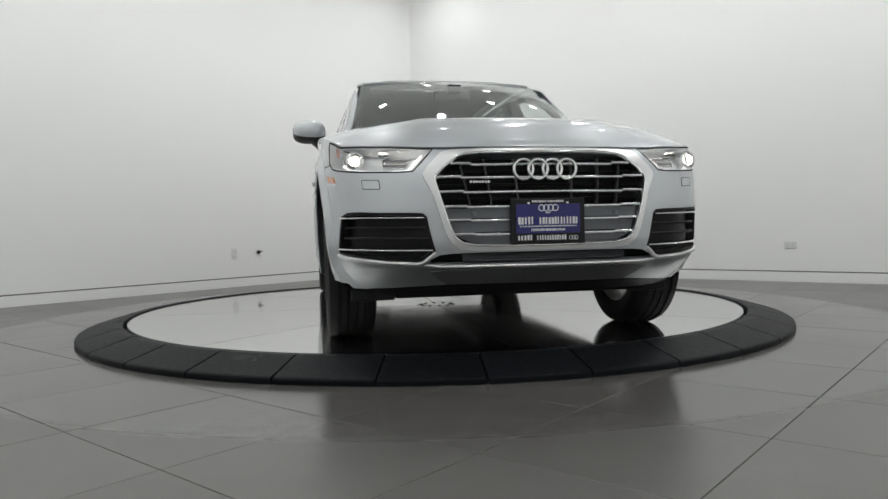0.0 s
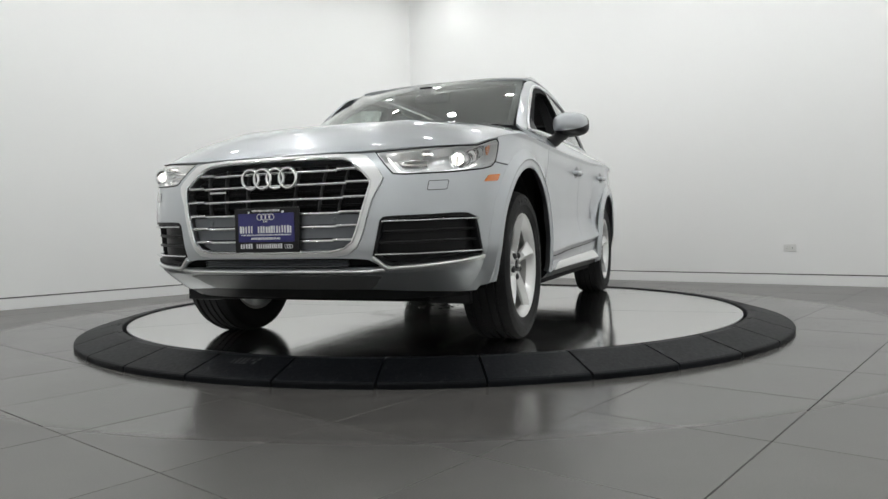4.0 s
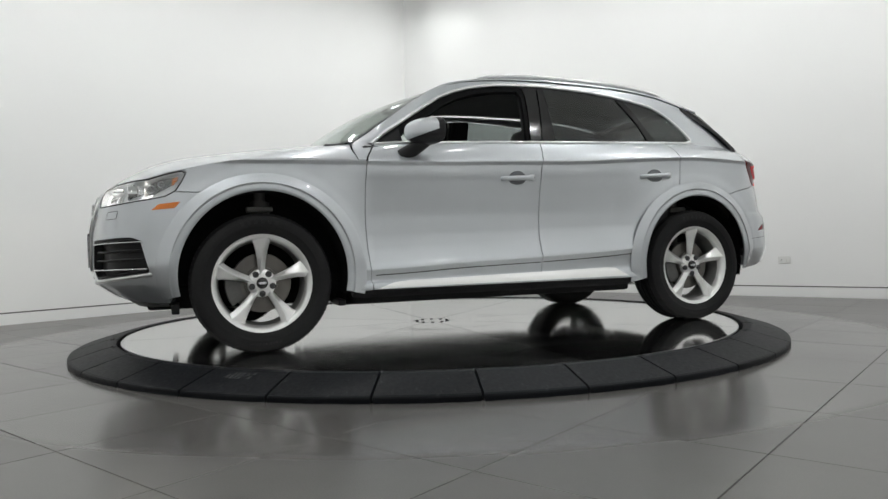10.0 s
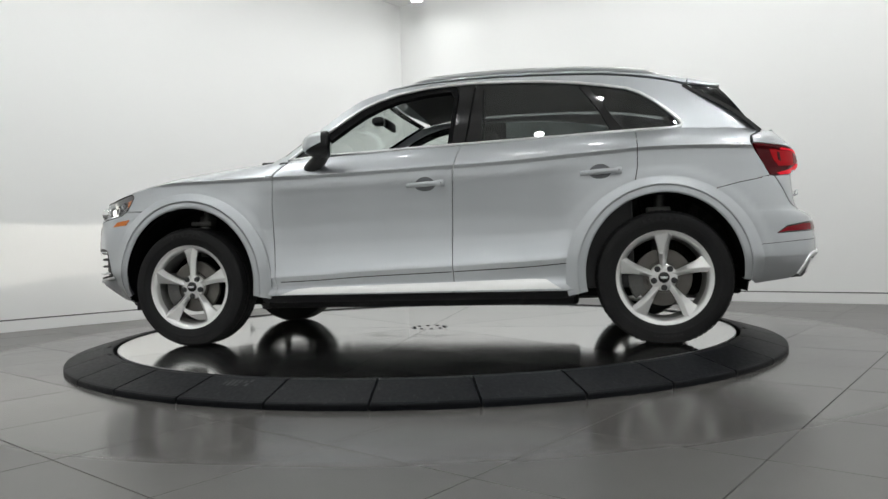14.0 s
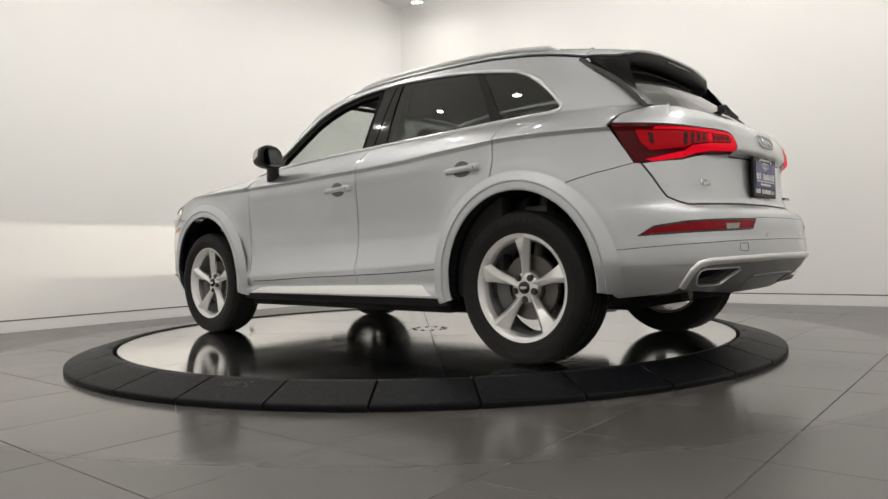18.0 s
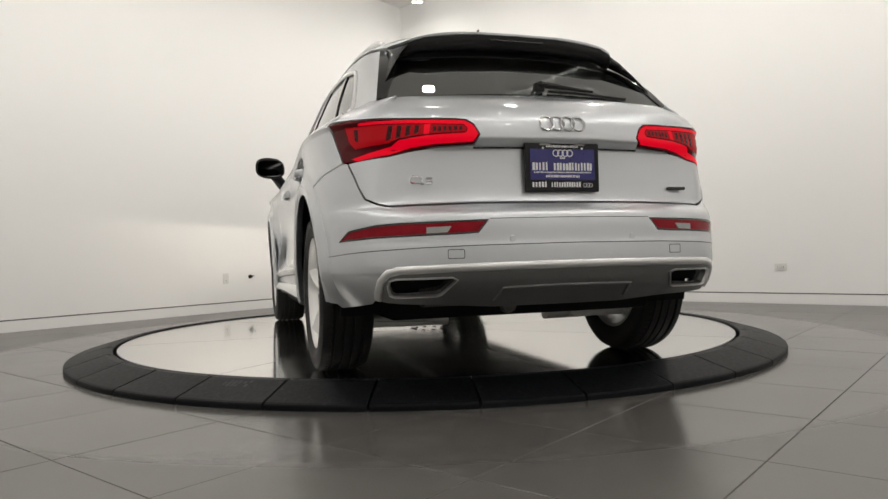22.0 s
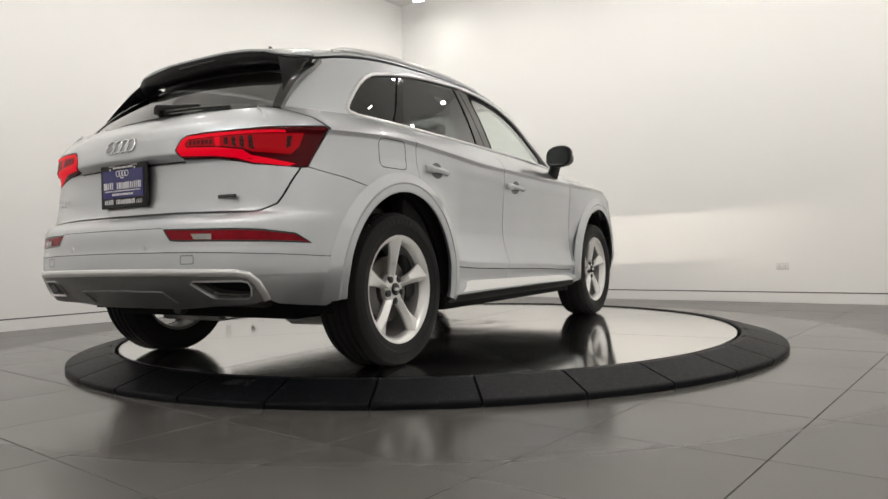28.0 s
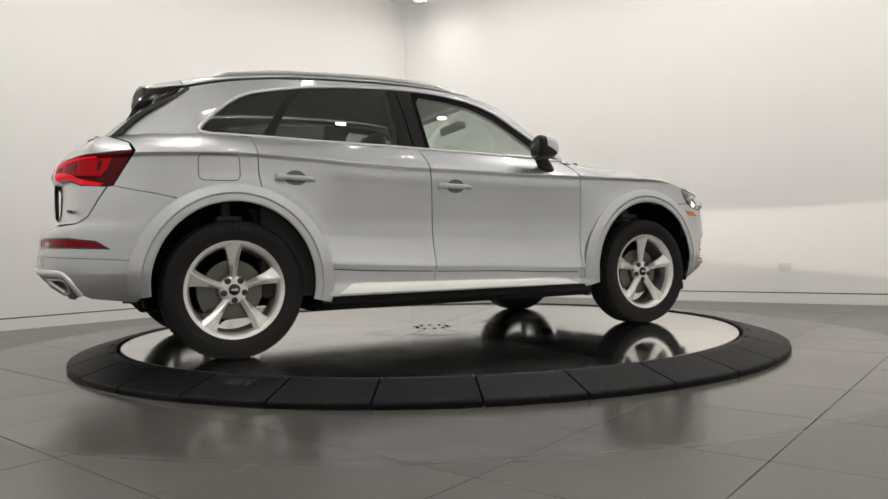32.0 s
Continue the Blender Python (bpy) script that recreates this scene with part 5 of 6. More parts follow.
        am = rounded([(f * s, z) for s, z in (X(1.945, 0.752), X(1.905, 0.783), X(1.805, 0.793), X(1.835, 0.760))], 0.006)
        sheet("side_marker", am, MAT_AMBER, car, off=0.003, thick=0.012, gap=0.0, label="amber side marker lens")
        build_headlight(f)
    build_plate("front_plate", Matrix.Translation((2.298, 0.0, 0.563)) @ Matrix.Rotation(radians(90), 4, "Z") @ Matrix.Rotation(radians(90), 4, "X"))


def build_headlight(f):
    top = [(1.960, 0.908), (1.869, 0.934), (1.800, 0.949)]
    lens_o = HL_BOTTOM + [X(x, z) for x, z in reversed(top)] + [F(0.78, 0.899), F(0.68, 0.892), F(0.55, 0.884)]
    lens_o = [(f * s, z) for s, z in lens_o]

    def g(*pts):
        return [(f * s, z) for s, z in pts]
    hl = tagged(new("headlight"), "clear headlight with glowing projector and light strip")
    hl.parent, hl.matrix_basis = car, CAR
    sheet("lamp_housing", lens_o, MAT_REFLECT, hl, off=-0.060, thick=0.02, gap=-0.006, ds=0.05, dz=0.03)
    rim = inset(lens_o, 0.007)
    sheet("lamp_wall", lens_o, MAT_REFLECT, hl, holes=[rim], off=-0.006, thick=0.055, gap=0.0, ds=0.05, dz=0.03)
    strip("lens_seal", lens_o, 0.006, 0.002, MAT_PIT, hl, off=-0.0005, closed=True)
    # ribbed grey light guide with a thin bright outline
    sheet("bezel", g(F(0.545, 0.868), F(0.595, 0.800), F(0.715, 0.799), F(0.715, 0.880)), MAT_REFLECT, hl, off=-0.050, thick=0.01, gap=0.0, ds=0.03, dz=0.03, label="silvery light guide panel")
    strip("guide_frame", g(F(0.572, 0.852), F(0.600, 0.814), F(0.700, 0.812), F(0.706, 0.846), F(0.690, 0.856)), 0.007, 0.008, MAT_CHROME, hl, off=-0.040, closed=True)
    strip("guide_rib", g(F(0.590, 0.836), F(0.702, 0.833)), 0.010, 0.006, MAT_WHITELENS, hl, off=-0.042)
    strip("light_strip", g(F(0.530, 0.870), F(0.586, 0.797), F(0.68, 0.794), F(0.77, 0.799), X(2.02, 0.810), X(1.95, 0.830)), 0.007, 0.008, MAT_DRL, hl, off=-0.035, label="glowing white daylight strip")
    sheet("bezel", g(X(2.035, 0.815), X(1.975, 0.828), X(1.915, 0.855), X(1.860, 0.885), X(1.840, 0.925), X(1.905, 0.915), X(1.99, 0.895)), MAT_DARKGREY, hl, off=-0.045, thick=0.012, gap=0.0, ds=0.03, dz=0.03, label="dark inner bezel")
    for x, z, r in ((1.985, 0.862, 0.024), (1.930, 0.884, 0.018)):
        p = skin(np.array(X(x, z)[0]), np.array(z))
        bm = bmesh.new()
        lathe(bm, [(r, 0.010), (r * 0.9, 0.006), (r * 0.5, -0.008), (0.0, -0.014)], 20)
        bmesh.ops.transform(bm, matrix=Matrix.Translation((float(p[0]) - 0.035, f * (float(p[1]) - 0.035), z)) @ Matrix.Rotation(radians(f * 62), 4, "Z") @ Matrix.Rotation(radians(90), 4, "Y"), verts=bm.verts[:])
        cpart("reflector_cup", bm, MAT_REFLECT, hl, smooth=True)
    # projector: a bright lens deep in a short tube
    ahead = skin(np.array(F(0.782, 0)[0]), np.array(0.842))
    c = Vector((float(ahead[0]) - 0.040, f * 0.782, 0.842))
    turn_y = Matrix.Rotation(radians(90), 4, "Y")
    bm = bmesh.new()
    lathe(bm, [(0.031, -0.062), (0.033, 0.008), (0.025, 0.012), (0.030, 0.017), (0.040, 0.013), (0.040, -0.050)], 28)
    bmesh.ops.transform(bm, matrix=Matrix.Translation(c) @ turn_y, verts=bm.verts[:])
    pr = cpart("projector", bm, MAT_CHROME, hl, "round projector lamp, switched on", smooth=True)
    bm = bmesh.new()
    lathe(bm, [(0.0, -0.050), (0.010, -0.051), (0.018, -0.053), (0.024, -0.057)], 24)
    bmesh.ops.transform(bm, matrix=Matrix.Translation(c) @ turn_y, verts=bm.verts[:])
    cpart("bulb", bm, MAT_BEAM, pr, smooth=True)
    # beam: a narrow emitter under a level shade that cuts the beam off
    near = skin(np.array(F(0.664, 0)[0]), np.array(0.868))
    e0 = Vector((float(near[0]) - 0.050, f * 0.664, 0.868))
    bm = bmesh.new()
    bm.faces.new([bm.verts.new(e0 + Vector((0, y, z))) for y, z in ((-0.011, -0.0004), (0.011, -0.0004), (0.011, 0.0004), (-0.011, 0.0004))])
    cpart("emitter", bm, MAT_EMIT, pr)
    bm = bmesh.new()
    box(bm, e0.x - 0.004, e0.x + 0.040, e0.y - 0.018, e0.y + 0.018, e0.z + 0.0007, e0.z + 0.0025)
    box(bm, e0.x - 0.008, e0.x - 0.003, e0.y - 0.018, e0.y + 0.018, e0.z - 0.010, e0.z + 0.0025)
    box(bm, e0.x - 0.004, e0.x + 0.040, e0.y - 0.018, e0.y + 0.018, e0.z - 0.0125, e0.z - 0.0105)
    cpart("shade", bm, MAT_PIT, pr)
    # amber turn bulb in the outer end
    sheet("turn_lamp", g(X(1.852, 0.878), X(1.826, 0.905), X(1.822, 0.925), X(1.850, 0.912)), MAT_AMBER, hl, off=-0.026, thick=0.01, gap=0.0)
    lens = sheet("lens", lens_o, MAT_LENS, hl, off=-0.0005, thick=0.003, gap=0.0022, ds=0.03, dz=0.02, back=True, label="clear polycarbonate lens")
    lens.visible_shadow = False


def build_plate(name, m):
    """A dealer plate: black frame, blue field, white bars for its lettering. Built flat in x (width) and y (height)."""
    def cut(bm):
        bmesh.ops.transform(bm, matrix=m, verts=bm.verts[:])
        return bm
    bm = bmesh.new()
    box(bm, -0.162, 0.162, -0.096, 0.096, -0.012, 0.0, 0.005)
    pl = cpart(name, cut(bm), MAT_BLACK, car, "blue dealer plate with white lettering in a black frame")
    bm = bmesh.new()
    box(bm, -0.140, 0.140, -0.050, 0.072, 0.0, 0.003, 0.001)
    field = cpart("plate_field", cut(bm), MAT_BLUE, pl)
    rng = random.Random(5)

    def bars(y, h, x0, x1, n, parent, z=0.003):
        bm = bmesh.new()
        x, w = x0, (x1 - x0) / n
        for i in range(n):
            ww = w * rng.uniform(0.45, 0.80)
            box(bm, x, x + ww, y, y + h * rng.uniform(0.88, 1.0), z, z + 0.0012)
            x += w
        cpart("lettering", cut(bm), MAT_WHITE, parent)
    bars(0.079, 0.009, -0.070, 0.070, 20, pl, 0.0)
    bars(-0.012, 0.033, -0.132, -0.060, 5, field)
    bars(-0.012, 0.031, -0.040, 0.132, 13, field)
    bars(-0.023, 0.006, -0.125, 0.125, 44, field)
    bars(-0.040, 0.010, -0.075, 0.075, 22, field)
    bars(-0.078, 0.022, -0.132, -0.066, 5, pl, 0.0)
    bars(-0.078, 0.021, -0.050, 0.080, 12, pl, 0.0)
    bars(0.034, 0.006, -0.012, 0.012, 3, field)
    for i in range(4):
        bm = bmesh.new()
        c = [(-0.030 + 0.020 * i + 0.0125 * math.cos(t), 0.056 + 0.0125 * math.sin(t), 0.004) for t in np.linspace(0, 2 * math.pi, 24, endpoint=False)]
        tube(bm, c, 0.0018, 6, closed=True)
        cpart("printed_ring", cut(bm), MAT_WHITE, field)
    for i in range(3):
        bm = bmesh.new()
        c = [(0.098 + 0.012 * i + 0.0075 * math.cos(t), -0.070 + 0.0075 * math.sin(t), 0.0008) for t in np.linspace(0, 2 * math.pi, 16, endpoint=False)]
        tube(bm, c, 0.0012, 6, closed=True)
        cpart("printed_ring", cut(bm), MAT_WHITE, pl)
    for x in (-0.085, 0.085):
        bm = bmesh.new()
        lathe(bm, [(0.0, 0.005), (0.004, 0.0045), (0.006, 0.002), (0.006, 0.0)], 10)
        bmesh.ops.transform(bm, matrix=Matrix.Translation((x, 0.076, 0.0)), verts=bm.verts[:])
        cpart("plate_screw", cut(bm), MAT_CHROME, pl)


# ---------------------------------------------------------------- the tail
TAIL = [B(0.368, 0.990), B(0.392, 1.030), B(0.425, 1.049), B(0.50, 1.054), B(0.65, 1.056), B(0.74, 1.060), X(-2.02, 1.070), X(-1.885, 1.078), X(-1.940, 0.975), X(-1.985, 0.902),
        X(-2.06, 0.902), B(0.745, 0.912), B(0.66, 0.932), B(0.56, 0.944), B(0.46, 0.948), B(0.388, 0.952)]
REFL = [B(0.345, 0.659), B(0.50, 0.656), B(0.66, 0.653), B(0.75, 0.648), X(-2.06, 0.630), X(-1.995, 0.588), X(-2.05, 0.592), B(0.76, 0.598), B(0.60, 0.603), B(0.44, 0.607), B(0.385, 0.610)]
TAIL_R = [(2 * S_END - s, z) for s, z in TAIL]


def ft(f, poly):
    return poly if f > 0 else [(2 * S_END - s, z) for s, z in poly]


def build_tail():
    hatch = [B(0.0, 0.731), B(0.35, 0.729), B(0.62, 0.724), B(0.725, 0.722), B(0.762, 0.732), X(-2.118, 0.752), X(-2.090, 0.792), X(-2.060, 0.840), X(-2.036, 0.872)]
    hatch_top = [X(-2.015, 0.899)] + [X(-2.06, 0.904), B(0.745, 0.914)] + TAIL[12:16] + TAIL[0:7] + [X(-1.889, 1.081), X(-1.898, 1.127), X(-1.978, 1.168), B(0.66, 1.170), B(0.50, 1.176), B(0.25, 1.183), B(0.0, 1.185)]
    sheet("tailgate", both(hatch + hatch_top, True), MAT_PAINT, car, gap=0.002, ds=0.03, dz=0.018, lines=(0.936, 0.946, 0.957, 0.968, 0.978), label="silver tailgate with a chiselled edge above the plate")
    # shade under the edge, laid on as a thin black strip
    strip("ledge_shade", [B(y, 0.943) for y in (0.39, 0.2, 0.0, -0.2, -0.39)], 0.008, 0.0015, MAT_GLOSSBLACK, car, off=0.001)
    for y in (0.075, -0.075):
        bm = bmesh.new()
        box(bm, -2.250, -2.228, y - 0.022, y + 0.022, 0.950, 0.957, 0.002)
        cpart("plate_lamp", bm, MAT_WHITELENS, car)
    left = [B(0.0, 0.726), B(0.35, 0.724), B(0.62, 0.719), B(0.726, 0.7175), B(0.765, 0.7285), X(-2.114, 0.7500), X(-2.086, 0.7905), X(-2.056, 0.8385), X(-2.032, 0.8705), X(-2.011, 0.899)] + SEAM_R[::-1]
    left += [X(ARCH_R[0] + RO_R * math.cos(radians(a)), ARCH_R[1] + RO_R * math.sin(radians(a))) for a in (128, 134, 140, 146, 152, 158, 164, 170, 176, 182, 187)]
    left += [X(-1.90, 0.322), X(-2.02, 0.333), B(0.80, 0.345), B(0.775, 0.362), B(0.757, 0.385), B(0.725, 0.45), B(0.690, 0.470), B(0.55, 0.476), B(0.30, 0.480), B(0.0, 0.481)]
    rb = sheet("rear_bumper", both(left, True), MAT_PAINT, car, holes=[REFL, ft(-1, REFL)], gap=0.0015, ds=0.03, dz=0.018, lines=(0.565,), label="silver rear bumper with slim red lamps")
    seam = [X(-1.86, 0.530), X(-1.95, 0.535), X(-2.03, 0.541), B(0.78, 0.549), B(0.60, 0.558), B(0.40, 0.563), B(0.0, 0.566)]
    strip("bumper_seam", both(seam, True), 0.0035, 0.0008, MAT_DARKGREY, rb, off=-0.0004)
    strip("bumper_seam", [B(y, 0.664 - 0.004 * abs(y)) for y in (0.34, 0.2, 0.0, -0.2, -0.34)], 0.003, 0.0008, MAT_DARKGREY, rb, off=-0.0004)
    # lower diffuser with bright edge and two exhaust trims
    dif = [B(0.0, 0.477), B(0.30, 0.476), B(0.55, 0.472), B(0.685, 0.466), B(0.720, 0.448), B(0.738, 0.40), B(0.756, 0.375), B(0.768, 0.360), B(0.735, 0.350), B(0.55, 0.335), B(0.3, 0.318), B(0.0, 0.312)]
    EX = [B(0.465, 0.436), B(0.485, 0.446), B(0.685, 0.443), B(0.708, 0.436), B(0.718, 0.415), B(0.716, 0.382), B(0.702, 0.374), B(0.545, 0.374), B(0.525, 0.380)]
    sheet("diffuser", both(dif, True), MAT_DIFFUSER, car, holes=[EX, ft(-1, EX)], off=0.0, thick=0.03, ds=0.04, dz=0.02, label="dark grey rear diffuser")
    strip("diffuser_trim", both([B(0.766, 0.366), B(0.757, 0.392), B(0.738, 0.436), B(0.712, 0.466), B(0.670, 0.476), B(0.50, 0.481), B(0.25, 0.484), B(0.0, 0.485)], True), 0.030, 0.009, MAT_SATIN, car, off=0.001, label="bright silver diffuser edge")
    strip("diffuser_step", [B(y, z) for y, z in ((0.30, 0.350), (0.28, 0.400), (0.0, 0.404), (-0.28, 0.400), (-0.30, 0.350))], 0.014, 0.006, MAT_DIFFUSER, car, off=0.001)
    for f in (1, -1):
        ex = ft(f, EX)
        et = sheet("exhaust_trim", ex, MAT_PIT, car, off=-0.05, thick=0.02, gap=-0.004, ds=0.06, dz=0.05, label="dark exhaust trim with a bright rim")
        strip("rim", ex, 0.007, 0.008, MAT_SATIN, et, off=-0.002, closed=True)
        # slim red lamp in the bumper
        rl = ft(f, REFL)
        r = sheet("bumper_lamp", rl, MAT_REDBRIGHT, car, off=-0.002, thick=0.02, gap=0.003, ds=0.04, dz=0.02, label="slim red bumper lamp with a clear section")
        sheet("reverse_lens", ft(f, [B(0.575, 0.634), B(0.485, 0.636), B(0.500, 0.614), B(0.575, 0.611)]), MAT_WHITELENS, r, off=0.001, thick=0.003, gap=0)
        sheet("dark_edge", rl, MAT_GLOSSBLACK, r, holes=[inset(rl if area(rl) > 0 else rl[::-1], 0.006)], off=0.0, thick=0.02, gap=0.0, ds=0.05, dz=0.03)
        build_taillight(f)
        bm = bmesh.new()
        lathe(bm, [(0.0, 0.0015), (0.012, 0.001), (0.0135, -0.002)], 18)
        p = skin(np.array(ft(f, [B(0.255, 0.585)])[0][0]), np.array(0.585))
        bmesh.ops.transform(bm, matrix=Matrix.Translation((p[0] - 0.001, p[1], p[2])) @ Matrix.Rotation(radians(-90), 4, "Y"), verts=bm.verts[:])
        cpart("parking_sensor", bm, MAT_PAINT, rb, smooth=True)
        hk = rounded(ft(f, [B(0.500, 0.549), B(0.440, 0.549), B(0.440, 0.516), B(0.500, 0.516)]), 0.006)
        strip("tow_cover", hk, 0.003, 0.0008, MAT_DARKGREY, rb, off=-0.0002, closed=True)
    # emblem rings, badges
    for i, y in enumerate((-0.072, -0.024, 0.024, 0.072)):
        bm = bmesh.new()
        c = []
        for t in np.linspace(0, 2 * math.pi, 40, endpoint=False):
            p = skin(np.array(B(y + 0.0315 * math.cos(t), 0)[0]), np.array(1.037 + 0.029 * math.sin(t)))
            c.append((p[0] - 0.004 - 0.001 * (i % 2), p[1], p[2]))
        tube(bm, c, 0.0042, 8, closed=True)
        cpart("emblem_ring", bm, MAT_CHROME, car, smooth=True)
    p = float(skin(np.array(B(0.56, 0)[0]), np.array(0.82))[0])
    bm = bmesh.new()
    ringp = [(p - 0.004, y, z) for y, z in ((0.600, 0.832), (0.566, 0.832), (0.560, 0.826), (0.560, 0.812), (0.566, 0.806), (0.600, 0.806), (0.606, 0.812), (0.606, 0.826))]
    tube(bm, ringp, 0.0032, 6, closed=True)
    tube(bm, [(p - 0.004, 0.567, 0.803), (p - 0.004, 0.552, 0.803)], 0.0032, 6)
    tube(bm, [(p - 0.008, 0.520, 0.826), (p - 0.008, 0.545, 0.826), (p - 0.008, 0.546, 0.817), (p - 0.008, 0.523, 0.817), (p - 0.008, 0.521, 0.806), (p - 0.008, 0.546, 0.805)], 0.0032, 6)
    cpart("model_badge", bm, MAT_CHROME, car, "small chrome badge shape", smooth=True)
    p = float(skin(np.array(B(-0.57, 0)[0]), np.array(0.788))[0])
    bm = bmesh.new()
    box(bm, p - 0.012, p + 0.01, -0.612, -0.524, 0.781, 0.795, 0.003)
    cpart("tail_badge", bm, MAT_GLOSSBLACK, car, "small dark badge bar")
    build_plate("rear_plate", Matrix.Translation((-2.246, 0.0, 0.864)) @ Matrix.Rotation(radians(-90), 4, "Z") @ Matrix.Rotation(radians(90), 4, "X"))
    # rear wiper
    bm = bmesh.new()
    tube(bm, [(-2.052, 0.012, 1.235), (-2.060, 0.0, 1.238), (-2.050, -0.10, 1.232), (-2.035, -0.26, 1.222)], [0.014, 0.016, 0.010, 0.006], 8)
    box(bm, -2.066, -2.030, -0.020, 0.024, 1.208, 1.246, 0.006)
    w = cpart("rear_wiper", bm, MAT_BLACK, car, smooth=True)
    bm = bmesh.new()
    tube(bm, [(-2.052, -0.04, 1.212), (-2.044, -0.22, 1.208), (-2.020, -0.43, 1.198)], 0.006, 6)
    cpart("wiper_blade", bm, MAT_BLACK, w, smooth=True)


def build_taillight(f):
    out = ft(f, TAIL)
    tl = sheet("taillight", out, MAT_REDLENS, car, off=0.000, thick=0.03, gap=0.003, ds=0.03, dz=0.016, label="red taillight with a glowing light band")
    # glowing upper frame and hooked lower band round a dimmer field with dark blocks
    up = [B(0.374, 0.990), B(0.396, 1.026), B(0.43, 1.044), B(0.56, 1.049), B(0.70, 1.050), X(-2.06, 1.053), X(-2.055, 1.043), B(0.70, 1.038), B(0.56, 1.034), B(0.435, 1.030), B(0.418, 1.012), B(0.428, 0.996),
          B(0.585, 0.988), B(0.70, 0.973), B(0.735, 0.952), X(-2.075, 0.925), X(-2.03, 0.915), X(-2.06, 0.905), B(0.74, 0.922), B(0.66, 0.945), B(0.56, 0.957), B(0.46, 0.961), B(0.396, 0.964)]
    sheet("light_band", ft(f, up), MAT_REDGLOW, tl, off=0.0012, thick=0.002, gap=0.0, ds=0.03, dz=0.016, label="glowing red light band")
    field = [B(0.420, 1.012), B(0.437, 1.028), B(0.56, 1.032), B(0.70, 1.036), X(-2.055, 1.041), X(-1.985, 1.046), X(-2.010, 0.985), X(-2.045, 0.952), B(0.742, 0.962), B(0.70, 0.980), B(0.585, 0.993), B(0.430, 1.000)]
    sheet("light_field", ft(f, field), MAT_REDGLOW2, tl, off=0.0010, thick=0.002, gap=0.0015, ds=0.03, dz=0.016)
    sheet("light_bar", ft(f, [B(0.572, 1.032), B(0.600, 1.032), B(0.602, 0.992), B(0.580, 0.994)]), MAT_REDGLOW, tl, off=0.0018, thick=0.002, gap=0.0)
    for k in range(6):
        y0 = 0.442 + k * 0.0215
        sheet("dark_block", ft(f, [B(y0, 1.022), B(y0 + 0.013, 1.022), B(y0 + 0.013, 1.005 - 0.0006 * k), B(y0, 1.006 - 0.0006 * k)]), MAT_TAILBLOCK, tl, off=0.0022, thick=0.002, gap=0.0)
    for k in range(4):
        y0 = 0.620 + k * 0.036
        zt, zb = 1.026 + 0.001 * k, 0.998 - 0.007 * k
        sheet("dark_block", ft(f, [B(y0, zt), B(y0 + 0.018, zt + 0.001), B(y0 + 0.022, zb - 0.004), B(y0 + 0.004, zb)]), MAT_TAILBLOCK, tl, off=0.0022, thick=0.002, gap=0.0)
    sheet("dark_block", ft(f, [X(-2.055, 1.028), X(-2.035, 1.030), X(-2.045, 0.985), X(-2.062, 0.978)]), MAT_TAILBLOCK, tl, off=0.0022, thick=0.002, gap=0.0)


